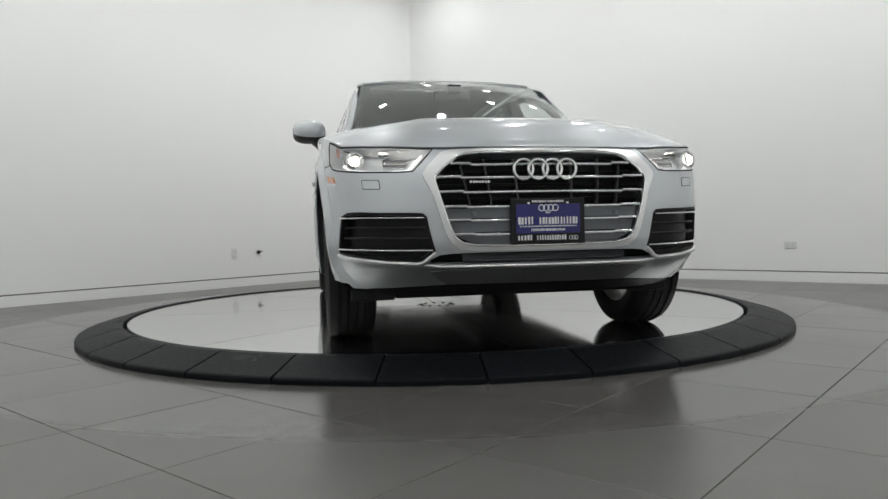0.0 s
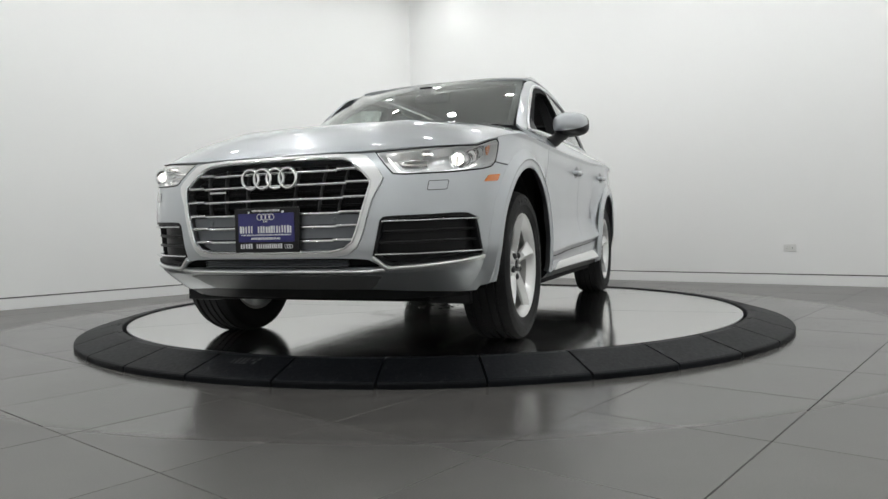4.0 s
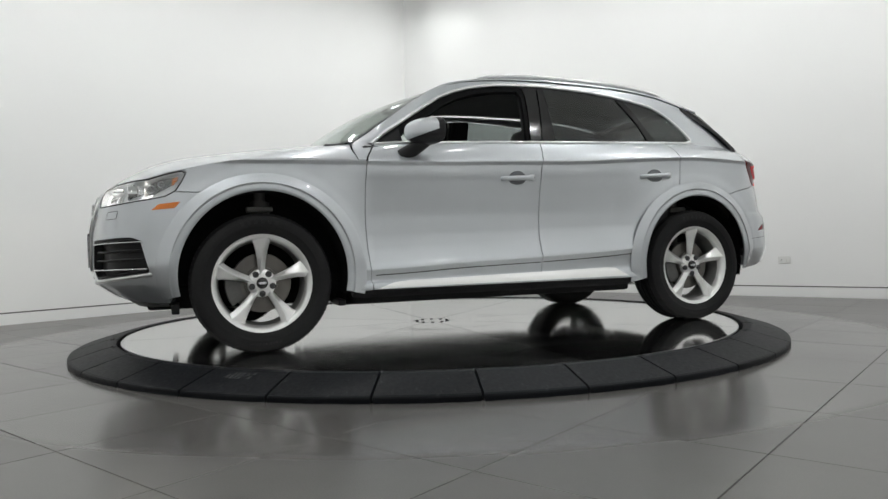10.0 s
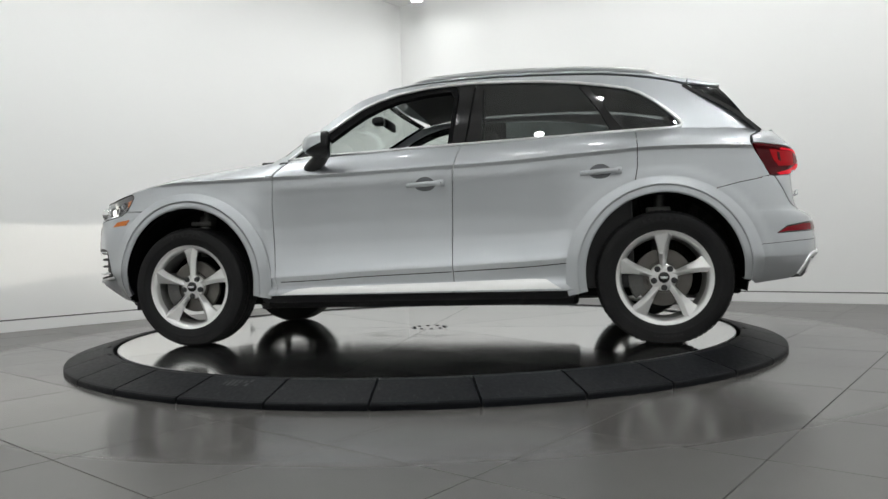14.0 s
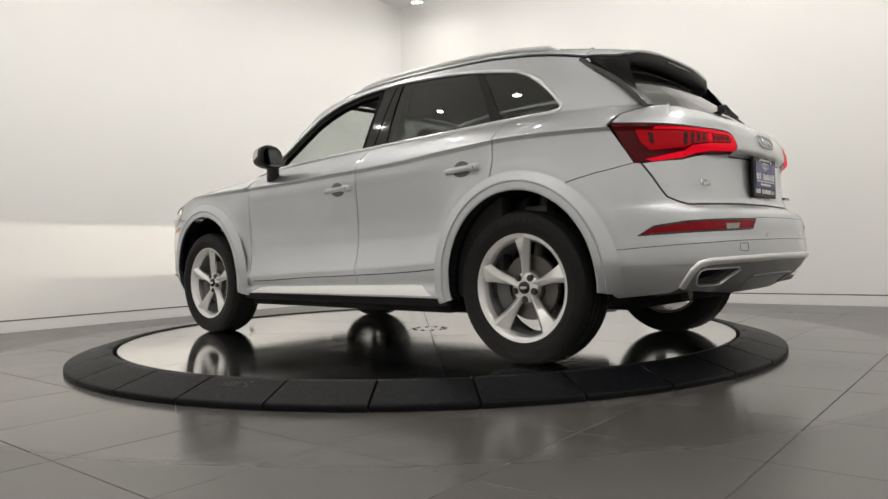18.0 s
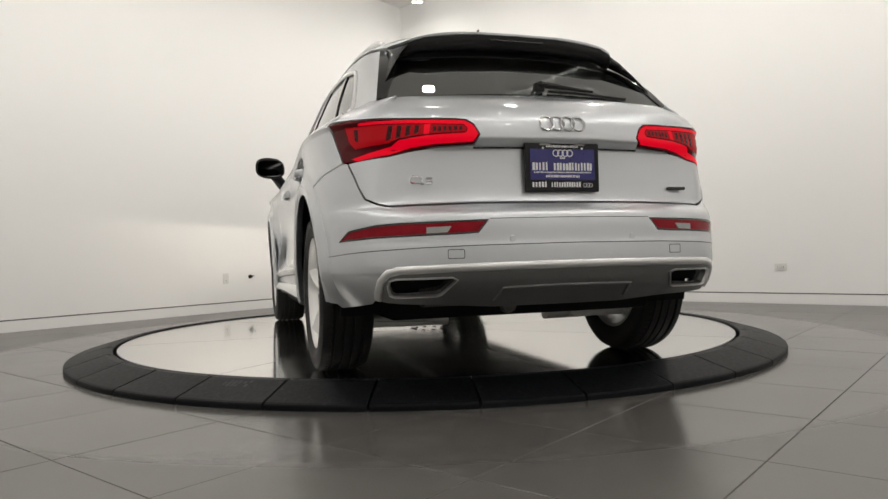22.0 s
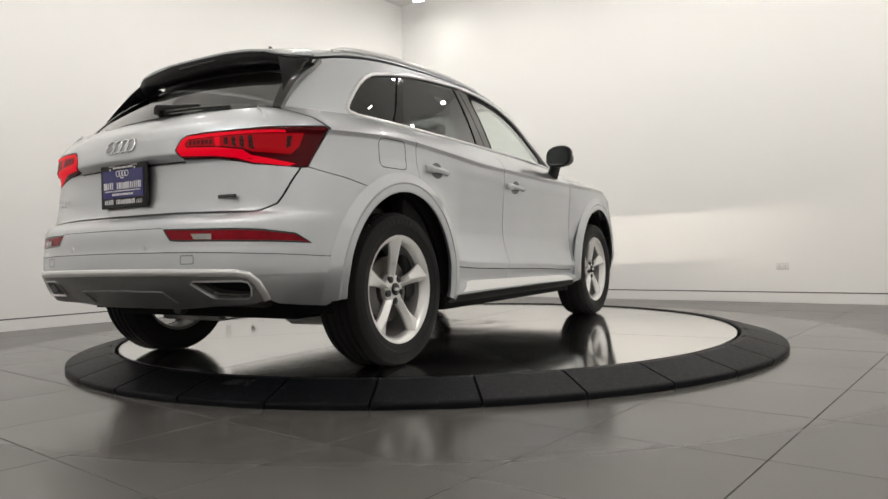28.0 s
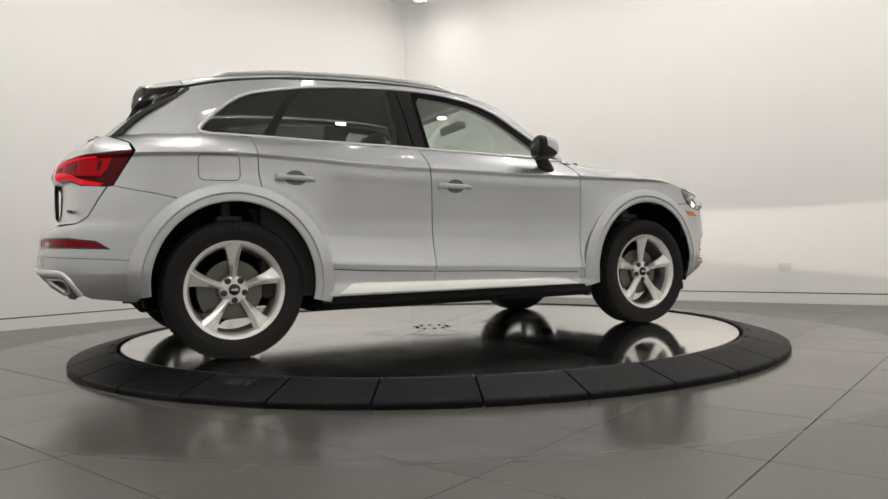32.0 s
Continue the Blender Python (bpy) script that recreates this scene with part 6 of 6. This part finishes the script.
# ---------------------------------------------------------------- mirrors, wheels, underside, cabin
def build_mirror(sg):
    """A wing mirror: silver cap over a black shell on a short foot, glass facing back."""
    cx, cy, cz = 0.465, sg * 0.968, 1.178
    bm = bmesh.new()
    bmesh.ops.create_uvsphere(bm, u_segments=36, v_segments=24, radius=1.0)
    bmesh.ops.rotate(bm, cent=(0, 0, 0), matrix=Matrix.Rotation(radians(90), 3, "Y"), verts=bm.verts[:])
    for v in bm.verts:
        x, y, z = v.co
        x, y, z = (math.copysign(abs(q) ** 0.70, q) for q in (x, y, z))
        out = y * sg
        zz = z * (0.080 if z > 0 else 0.070) * (1 - 0.10 * max(0, x)) * (1 - 0.10 * max(0, out)) + 0.006 * out * (z > 0)
        v.co = Vector((x * (0.022 if x < 0 else 0.150) - 0.030 * out, y * 0.104 * (1 - 0.10 * max(0, x)), zz))
    bm2 = bm.copy()
    bmesh.ops.bisect_plane(bm, geom=bm.verts[:] + bm.edges[:] + bm.faces[:], plane_co=(0.0, 0, 0.004), plane_no=(0.35, 0, 1), clear_inner=True)
    bmesh.ops.bisect_plane(bm2, geom=bm2.verts[:] + bm2.edges[:] + bm2.faces[:], plane_co=(0.0, 0, 0.004), plane_no=(0.35, 0, 1), clear_outer=True)
    bm3 = bm.copy()
    bmesh.ops.bisect_plane(bm, geom=bm.verts[:] + bm.edges[:] + bm.faces[:], plane_co=(0.030, 0, 0), plane_no=(1, sg * 0.28, 0), clear_inner=True)
    bmesh.ops.bisect_plane(bm3, geom=bm3.verts[:] + bm3.edges[:] + bm3.faces[:], plane_co=(0.030, 0, 0), plane_no=(1, sg * 0.28, 0), clear_outer=True)
    holder = tagged(new("wing_mirror"), "wing mirror with silver cap and black base")
    holder.parent, holder.matrix_basis = car, CAR @ Matrix.Translation((cx, cy, cz))
    part("cap", bm, MAT_PAINT, holder, "silver mirror cap", smooth=True, angle=60)
    part("shell", bm2, MAT_BLACK, holder, smooth=True, angle=60)
    part("rear_shell", bm3, MAT_BLACK, holder, smooth=True, angle=60)
    bm = bmesh.new()
    tube(bm, [(0.050, -sg * 0.030, -0.045), (0.075, -sg * 0.060, -0.072), (0.105, -sg * 0.085, -0.100), (0.130, -sg * 0.110, -0.122)], [0.034, 0.036, 0.038, 0.040], 14)
    for v in bm.verts:
        v.co.x = 0.09 + (v.co.x - 0.09) * 1.3
    part("foot", bm, MAT_BLACK, holder, smooth=True)
    bm = bmesh.new()
    bmesh.ops.create_circle(bm, cap_ends=True, segments=32, radius=1.0)
    for v in bm.verts:
        p, q = (math.copysign(abs(k) ** 0.6, k) for k in (v.co.x, v.co.y))
        v.co = Vector((-0.0230 - 0.0275 * p * sg * 0.98, p * 0.088, q * 0.058))
    part("mirror_glass", bm, MAT_MIRROR, holder, "mirror glass")
    # black triangle at the door
    poly = [X(0.745, 1.134), X(0.60, 1.228), X(0.585, 1.132)]
    sheet("mirror_base", [(sg * s, z) for s, z in poly], MAT_BLACK, car, off=-0.002, thick=0.02, gap=0.0)


def build_wheel():
    """One wheel about the y axis, outer face towards +y."""
    w = new("wheel")
    bm = bmesh.new()
    prof = [(0.245, -0.100), (0.262, -0.108), (0.300, -0.116), (0.335, -0.116), (0.352, -0.108), (0.362, -0.090)]
    for y in (-0.060, -0.020, 0.020, 0.060):
        prof += [(0.3655, y - 0.006), (0.358, y - 0.005), (0.358, y + 0.005), (0.3655, y + 0.006)]
    prof += [(0.362, 0.090), (0.352, 0.108), (0.335, 0.1165), (0.318, 0.1185), (0.300, 0.1180), (0.298, 0.1165), (0.280, 0.1135), (0.264, 0.1085), (0.258, 0.104), (0.245, 0.098)]
    lathe(bm, prof, 96, "y")
    bmesh.ops.recalc_face_normals(bm, faces=bm.faces[:])
    tyre = part("tyre", bm, MAT_TYRE, w, "black road tyre with grooved tread", smooth=True, angle=28)
    # shoulder blocks of the tread
    bm = bmesh.new()
    for k in range(72):
        a = 2 * math.pi * k / 72
        for sd in (1, -1):
            mt = Matrix.Rotation(a, 4, "Y") @ Matrix.Translation((0.3572, sd * 0.086, 0)) @ Matrix.Rotation(radians(22 * sd), 4, "Z")
            r = bmesh.ops.create_cube(bm, size=1, matrix=mt @ Matrix.Diagonal((0.010, 0.038, 0.022, 1)))
    tagged(part("tread_block", bm, MAT_TYRE, tyre), kind="stuff")
    # raised marks on the sidewall
    bm = bmesh.new()
    for base, n, step, rr, hh in ((88, 6, 6.2, 0.322, 0.020), (268, 9, 3.2, 0.318, 0.012)):
        for k in range(n):
            a = radians(base + (k - (n - 1) / 2) * step)
            mt = Matrix.Rotation(-a, 4, "Y") @ Matrix.Translation((rr, 0.1180, 0))
            bmesh.ops.create_cube(bm, size=1, matrix=mt @ Matrix.Diagonal((hh, 0.0022, 0.018 if n == 6 else 0.009, 1)))
    tagged(part("sidewall_mark", bm, MAT_TYRE_MARK, tyre), kind="stuff")
    # rim: lip, barrel
    bm = bmesh.new()
    lathe(bm, [(0.224, 0.060), (0.231, 0.082), (0.238, 0.0955), (0.2515, 0.1030), (0.2590, 0.1045), (0.2610, 0.100), (0.258, 0.092), (0.246, 0.086)], 80, "y")
    bmesh.ops.recalc_face_normals(bm, faces=bm.faces[:])
    rim = part("rim", bm, MAT_RIM, w, "silver five-spoke alloy rim", smooth=True)
    bm = bmesh.new()
    lathe(bm, [(0.230, 0.065), (0.222, 0.020), (0.215, -0.040), (0.228, -0.095), (0.246, -0.100)], 64, "y")
    bmesh.ops.recalc_face_normals(bm, faces=bm.faces[:])
    for f in bm.faces:
        f.normal_flip()
    part("barrel", bm, MAT_BARREL, rim, smooth=True)
    # spokes: flared towards the rim with a raised middle ridge
    def spoke(a):
        bm = bmesh.new()
        rows = []
        for r, hw, y, th in ((0.030, 0.022, 0.066, 0.030), (0.060, 0.018, 0.072, 0.032), (0.090, 0.019, 0.079, 0.036), (0.130, 0.024, 0.086, 0.038), (0.170, 0.031, 0.092, 0.036), (0.205, 0.040, 0.096, 0.034), (0.228, 0.049, 0.099, 0.030), (0.245, 0.056, 0.100, 0.020)):
            k = 0.40 - 0.85 * min(1, max(0, (r - 0.06) / 0.17))
            pts = ((-hw, y - th), (-hw, y - 0.023), (-hw * 0.90, y - 0.019), (k * hw - 0.003, y), (k * hw + 0.003, y), (hw * 0.90, y - 0.021), (hw, y - 0.026), (hw, y - th))
            rows.append([bm.verts.new((q * 1.0, yy, r)) for q, yy in pts])
        for A, C in zip(rows, rows[1:]):
            for j in range(7):
                bm.faces.new((A[j], A[j + 1], C[j + 1], C[j]))
        bm.faces.new(rows[0])
        bm.faces.new(rows[-1][::-1])
        bmesh.ops.recalc_face_normals(bm, faces=bm.faces[:])
        bmesh.ops.transform(bm, matrix=Matrix.Rotation(a, 4, "Y"), verts=bm.verts[:])
        return bm
    for k in range(5):
        part("spoke", spoke(radians(72 * k)), MAT_RIM, rim, smooth=True, angle=14)
    bm = bmesh.new()
    lathe(bm, [(0.0, 0.070), (0.034, 0.070), (0.060, 0.068), (0.072, 0.060), (0.076, 0.040)], 40, "y")
    bmesh.ops.recalc_face_normals(bm, faces=bm.faces[:])
    part("hub", bm, MAT_RIM, rim, smooth=True)
    bm = bmesh.new()
    lathe(bm, [(0.0, 0.0815), (0.020, 0.081), (0.029, 0.077), (0.031, 0.068)], 32, "y")
    bmesh.ops.recalc_face_normals(bm, faces=bm.faces[:])
    cap = part("hub_cap", bm, MAT_GLOSSBLACK, rim, "small black hub cap", smooth=True)
    for k in range(5):
        a = radians(72 * k + 36)
        bm = bmesh.new()
        lathe(bm, [(0.0, 0.079), (0.0085, 0.079), (0.0100, 0.076), (0.0105, 0.0735), (0.0165, 0.0735), (0.0170, 0.060)], 14, "y")
        bmesh.ops.recalc_face_normals(bm, faces=bm.faces[:])
        bmesh.ops.transform(bm, matrix=Matrix.Translation((0.056 * math.sin(a), 0, 0.056 * math.cos(a))), verts=bm.verts[:])
        part("wheel_bolt", bm, MAT_DARKGREY, rim, smooth=True)
    bm = bmesh.new()
    tube(bm, [(-0.0165, 0.0815, 0), (0.0165, 0.0815, 0)], 0.003, 6)
    for q in (-0.0125, -0.0042, 0.0042, 0.0125):
        tube(bm, [(q + 0.0062 * math.cos(t), 0.0818, 0.0062 * math.sin(t)) for t in np.linspace(0, 2 * math.pi, 16, endpoint=False)], 0.001, 5, closed=True)
    part("emblem", bm, MAT_SATIN, cap)
    # brake disc and caliper
    bm = bmesh.new()
    lathe(bm, [(0.060, 0.038), (0.085, 0.038), (0.088, 0.022), (0.156, 0.022), (0.158, 0.018), (0.158, -0.004), (0.060, -0.004)], 56, "y")
    bmesh.ops.recalc_face_normals(bm, faces=bm.faces[:])
    part("brake_disc", bm, MAT_BRAKE, w, "grey iron brake disc", smooth=True)
    bm = bmesh.new()
    lathe(bm, [(0.110, 0.040), (0.150, 0.046), (0.186, 0.040), (0.190, 0.010), (0.186, -0.035), (0.110, -0.035), (0.110, 0.040)], 10, "y", radians(-38), radians(28))
    bmesh.ops.holes_fill(bm, edges=bm.edges[:], sides=12)
    bmesh.ops.recalc_face_normals(bm, faces=bm.faces[:])
    part("brake_caliper", bm, MAT_CAST, w, "cast grey brake caliper", smooth=True, angle=35)
    return w


def build_underside():
    def blk(name, boxes, mat, label="", bevel=0.02, parent=None):
        bm = bmesh.new()
        for b in boxes:
            box(bm, *b, bevel)
        return cpart(name, bm, mat, parent, label, smooth=True, angle=50)
    blk("floor_pan", [(-0.95, 0.95, -0.68, 0.68, 0.210, 0.34), (-0.92, 0.92, -0.835, 0.835, 0.222, 0.33), (-1.86, -0.90, -0.63, 0.63, 0.255, 0.42), (0.90, 1.98, -0.62, 0.62, 0.232, 0.36)], MAT_PIT, "black underbody trays")
    blk("engine_block", [(0.98, 2.10, -0.56, 0.56, 0.36, 0.86)], MAT_PIT)
    blk("bumper_core", [(1.98, 2.06, -0.58, 0.58, 0.42, 0.84)], MAT_PIT)
    blk("bumper_core", [(-2.12, -1.98, -0.62, 0.62, 0.46, 0.72)], MAT_PIT)
    blk("load_floor", [(-2.02, -0.95, -0.60, 0.60, 0.42, 0.86)], MAT_CABIN)
    for sg in (1, -1):
        for c, r in ((ARCH_F, 0.455), (ARCH_R, 0.438)):
            bm = bmesh.new()
            lathe(bm, [(r, sg * 0.60), (r + 0.004, sg * 0.835), (r + 0.012, sg * 0.835), (r + 0.012, sg * 0.59), (0.05, sg * 0.585), (0.05, sg * 0.60), (r, sg * 0.60)], 30, "y", radians(-14), radians(194))
            bmesh.ops.transform(bm, matrix=Matrix.Translation((c[0], 0, c[1])), verts=bm.verts[:])
            bmesh.ops.recalc_face_normals(bm, faces=bm.faces[:])
            cpart("wheel_liner", bm, MAT_PIT, car, "black wheel arch liner", smooth=True)
        bm = bmesh.new()
        tube(bm, [(1.40, sg * 0.70, 0.55), (1.39, sg * 0.66, 0.88)], 0.030, 12)
        tube(bm, [(1.40, sg * 0.70, 0.62), (1.39, sg * 0.67, 0.80)], 0.052, 14)
        box(bm, 1.33, 1.47, sg * 0.72 - 0.03, sg * 0.72 + 0.03, 0.745, 0.775, 0.008)
        cpart("spring_strut", bm, MAT_CAST, car, smooth=True)
        bm = bmesh.new()
        tube(bm, [(-1.39, sg * 0.70, 0.50), (-1.42, sg * 0.66, 0.84)], 0.028, 12)
        box(bm, -1.47, -1.34, sg * 0.70 - 0.04, sg * 0.70 + 0.04, 0.72, 0.76, 0.008)
        cpart("damper", bm, MAT_CAST, car, smooth=True)
        bm = bmesh.new()
        tube(bm, [(-1.42, sg * 0.76, 0.265), (-1.47, sg * 0.52, 0.218), (-1.48, sg * 0.26, 0.222)], [0.035, 0.030, 0.034], 10)
        box(bm, -1.56, -1.38, sg * 0.52 - 0.16, sg * 0.52 + 0.14, 0.198, 0.245, 0.014)
        tube(bm, [(-1.62, sg * 0.70, 0.250), (-1.60, sg * 0.34, 0.232)], 0.016, 8)
        cpart("control_arm", bm, MAT_ARM, car, "pale cast suspension arm", smooth=True)
        bm = bmesh.new()
        box(bm, 0.945, 0.985, sg * 0.68 - 0.13, sg * 0.68 + 0.10, 0.215, 0.25, 0.006)
        cpart("air_deflector", bm, MAT_BLACK, car)
        bm = bmesh.new()
        box(bm, 1.82, 1.86, sg * 0.68 - 0.12, sg * 0.68 + 0.08, 0.215, 0.27, 0.006)
        cpart("air_deflector", bm, MAT_BLACK, car)
    bm = bmesh.new()
    tube(bm, [(-1.90, 0.50, 0.385), (-1.90, -0.50, 0.385)], [0.075, 0.075], 20)
    cpart("silencer", bm, MAT_CAST, car, "dull metal silencer box", smooth=True)
    bm = bmesh.new()
    tube(bm, [(-1.9, 0.1, 0.30), (-1.2, 0.12, 0.24), (-0.4, 0.1, 0.235), (0.6, 0.1, 0.235)], 0.032, 10)
    cpart("exhaust_pipe", bm, MAT_CAST, car, smooth=True)
    # inner door cards and dashboard shell
    for sg in (1, -1):
        for nm, x0, x1 in (("door_card", -0.22, 0.84), ("door_card", -1.26, -0.26)):
            bm = bmesh.new()
            v = box(bm, x0, x1, sg * 0.775 - 0.045, sg * 0.775 + 0.045, 0.31, 1.115, 0.02)
            cpart(nm, bm, MAT_CABIN, car, smooth=True)
        bm = bmesh.new()
        box(bm, -1.95, -1.27, sg * 0.64 - 0.03, sg * 0.64 + 0.03, 0.86, 1.15, 0.02)
        cpart("load_side_trim", bm, MAT_CABIN, car)


def build_cabin():
    sheet("headliner", [(0.16, -0.53), (0.16, 0.53), (-1.62, 0.50), (-1.62, -0.50)][::-1], MAT_HEADLINER, car, surf=roof_skin, off=-0.045, thick=0.01, gap=0.0, ds=0.15, dz=0.06, back=True)
    bm = bmesh.new()
    box(bm, 0.62, 1.02, -0.72, 0.72, 0.70, 1.085, 0.06, 4)
    box(bm, 0.55, 0.72, 0.18, 0.60, 0.98, 1.115, 0.04, 3)
    box(bm, 0.58, 0.80, -0.72, 0.72, 0.86, 1.02, 0.04, 3)
    cpart("dashboard", bm, MAT_CABIN, car, "black dashboard", smooth=True, angle=60)
    bm = bmesh.new()
    c = Vector((0.45, 0.37, 1.00))
    tilt = Matrix.Translation(c) @ Matrix.Rotation(radians(-66), 4, "Y")
    tube(bm, [tilt @ Vector((0.182 * math.cos(t), 0.182 * math.sin(t), 0)) for t in np.linspace(0, 2 * math.pi, 40, endpoint=False)], 0.015, 8, closed=True)
    for a in (90, 270, 180):
        tube(bm, [tilt @ Vector((0.04 * math.cos(radians(a)), 0.04 * math.sin(radians(a)), -0.01)), tilt @ Vector((0.18 * math.cos(radians(a)), 0.18 * math.sin(radians(a)), 0))], 0.014, 6)
    bmesh.ops.create_uvsphere(bm, u_segments=16, v_segments=10, radius=0.06, matrix=tilt @ Matrix.Diagonal((1, 1.1, 0.5, 1)))
    tube(bm, [c, c + Vector((0.22, 0, -0.06))], 0.035, 10)
    cpart("steering_wheel", bm, MAT_LEATHER, car, smooth=True)

    def seat(x, y, lean=14, wide=0.25):
        st = tagged(new("seat"), "black leather seat")
        st.parent, st.matrix_basis = car, CAR @ Matrix.Translation((x, y, 0.50))
        bm = bmesh.new()
        box(bm, -0.27, 0.25, -wide, wide, -0.12, 0.06, 0.05, 3)
        part("cushion", bm, MAT_LEATHER, st, smooth=True, angle=60)
        bm = bmesh.new()
        box(bm, -0.06, 0.07, -wide, wide, 0.0, 0.62, 0.055, 3)
        for v in bm.verts:
            if v.co.z > 0.35:
                v.co.y *= 0.86
        bmesh.ops.transform(bm, matrix=Matrix.Translation((-0.25, 0, 0.0)) @ Matrix.Rotation(radians(-lean), 4, "Y"), verts=bm.verts[:])
        part("backrest", bm, MAT_LEATHER, st, smooth=True, angle=60)
        bm = bmesh.new()
        box(bm, -0.05, 0.05, -0.13, 0.13, 0.65, 0.83, 0.04, 3)
        tube(bm, [(0, 0.06, 0.58), (0, 0.06, 0.70)], 0.008, 6)
        tube(bm, [(0, -0.06, 0.58), (0, -0.06, 0.70)], 0.008, 6)
        bmesh.ops.transform(bm, matrix=Matrix.Translation((-0.25, 0, 0.0)) @ Matrix.Rotation(radians(-lean), 4, "Y"), verts=bm.verts[:])
        part("headrest", bm, MAT_LEATHER, st, smooth=True, angle=60)
        return st
    for sg in (1, -1):
        for x0, x1, xt0, xt1 in ((-0.24, -0.42, -0.27, -0.43),):
            bm = bmesh.new()
            low = [bm.verts.new((x, sg * y, 1.09)) for x, y in ((x0, 0.775), (x1, 0.775), (x1, 0.70), (x0, 0.70))]
            top = [bm.verts.new((x, sg * y, 1.53)) for x, y in ((xt0, 0.635), (xt1, 0.630), (xt1, 0.565), (xt0, 0.565))]
            for k in range(4):
                bm.faces.new((low[k], low[(k + 1) % 4], top[(k + 1) % 4], top[k]))
            bm.faces.new(low), bm.faces.new(top)
            bmesh.ops.recalc_face_normals(bm, faces=bm.faces[:])
            bmesh.ops.bevel(bm, geom=bm.edges[:], offset=0.012, segments=2, affect="EDGES")
            cpart("pillar_trim", bm, MAT_CABIN, car, smooth=True, angle=50)
    seat(0.02, 0.37)
    seat(0.02, -0.37)
    seat(-0.88, 0.36, 20, 0.30)
    seat(-0.88, -0.36, 20, 0.30)
    bm = bmesh.new()
    box(bm, -0.40, 0.66, -0.12, 0.12, 0.36, 0.72, 0.04, 3)
    cpart("centre_console", bm, MAT_CABIN, car, smooth=True, angle=60)
    bm = bmesh.new()
    box(bm, 0.325, 0.355, -0.125, 0.125, 1.415, 1.480, 0.014, 3)
    tube(bm, [(0.35, 0, 1.47), (0.42, 0, 1.50)], 0.014, 8)
    box(bm, 0.38, 0.46, -0.05, 0.05, 1.455, 1.51, 0.012)
    cpart("inside_mirror", bm, MAT_BLACK, car, "black inside mirror", smooth=True, angle=60)


sides(build_panels)
build_top()
build_nose()
build_tail()
for side_sign in (1, -1):
    build_mirror(side_sign)
first_wheel = build_wheel()
first_wheel.parent = car
first_wheel.matrix_basis = CAR @ pose(1.4095, 0.787, 0.365)
tagged(first_wheel, "silver five-spoke alloy wheel with black tyre")
for wx, wy, wa in ((-1.4095, 0.787, 0), (1.4095, -0.787, 180), (-1.4095, -0.787, 180)):
    copy_thing(first_wheel, CAR @ pose(wx, wy, 0.365, 0, 0, wa))
build_underside()
build_cabin()

# fuel flap outline on the right quarter
flap = rounded([X(-1.378, 1.066), X(-1.378, 0.932), X(-1.585, 0.932), X(-1.585, 1.066)], 0.035, 6)
strip("fuel_flap", mirror(flap), 0.0045, 0.0008, MAT_DARKGREY, car, off=-0.0002, closed=True)


lay_tiles()


# ---------------------------------------------------------------- what moves: the disc and the car on it turn together
def turn(a):
    return pose(0, 0, 0, 0, 0, a)


def motions():
    for thing in (turntable_disc, car):
        walk(thing, [
            (0, turn(-79.96)), (1, turn(-87.65)), (2, turn(-95.55)), (3, turn(-103.61)),
            (3.5, turn(-107.61)), (5.5, turn(-123.68)), (6, turn(-127.71)), (7, turn(-135.75)),
            (8, turn(-143.73)), (9, turn(-151.80)), (10, turn(-159.84)), (11, turn(-168.04)),
            (12, turn(-176.16)), (13, turn(-184.11)), (14, turn(-192.05)), (14.5, turn(-195.99)),
            (16.5, turn(-211.40)), (17, turn(-215.33)), (18, turn(-223.21)), (19, turn(-230.98)),
            (20, turn(-238.74)), (21, turn(-246.49)), (22, turn(-254.30)), (23, turn(-262.08)),
            (24, turn(-269.90)), (25, turn(-277.82)), (25.5, turn(-281.84)), (27.5, turn(-298.09)),
            (28, turn(-302.15)), (29, turn(-310.23)), (30, turn(-318.21)), (31, turn(-326.12)),
            (32, turn(-333.94)),
        ])


motions()
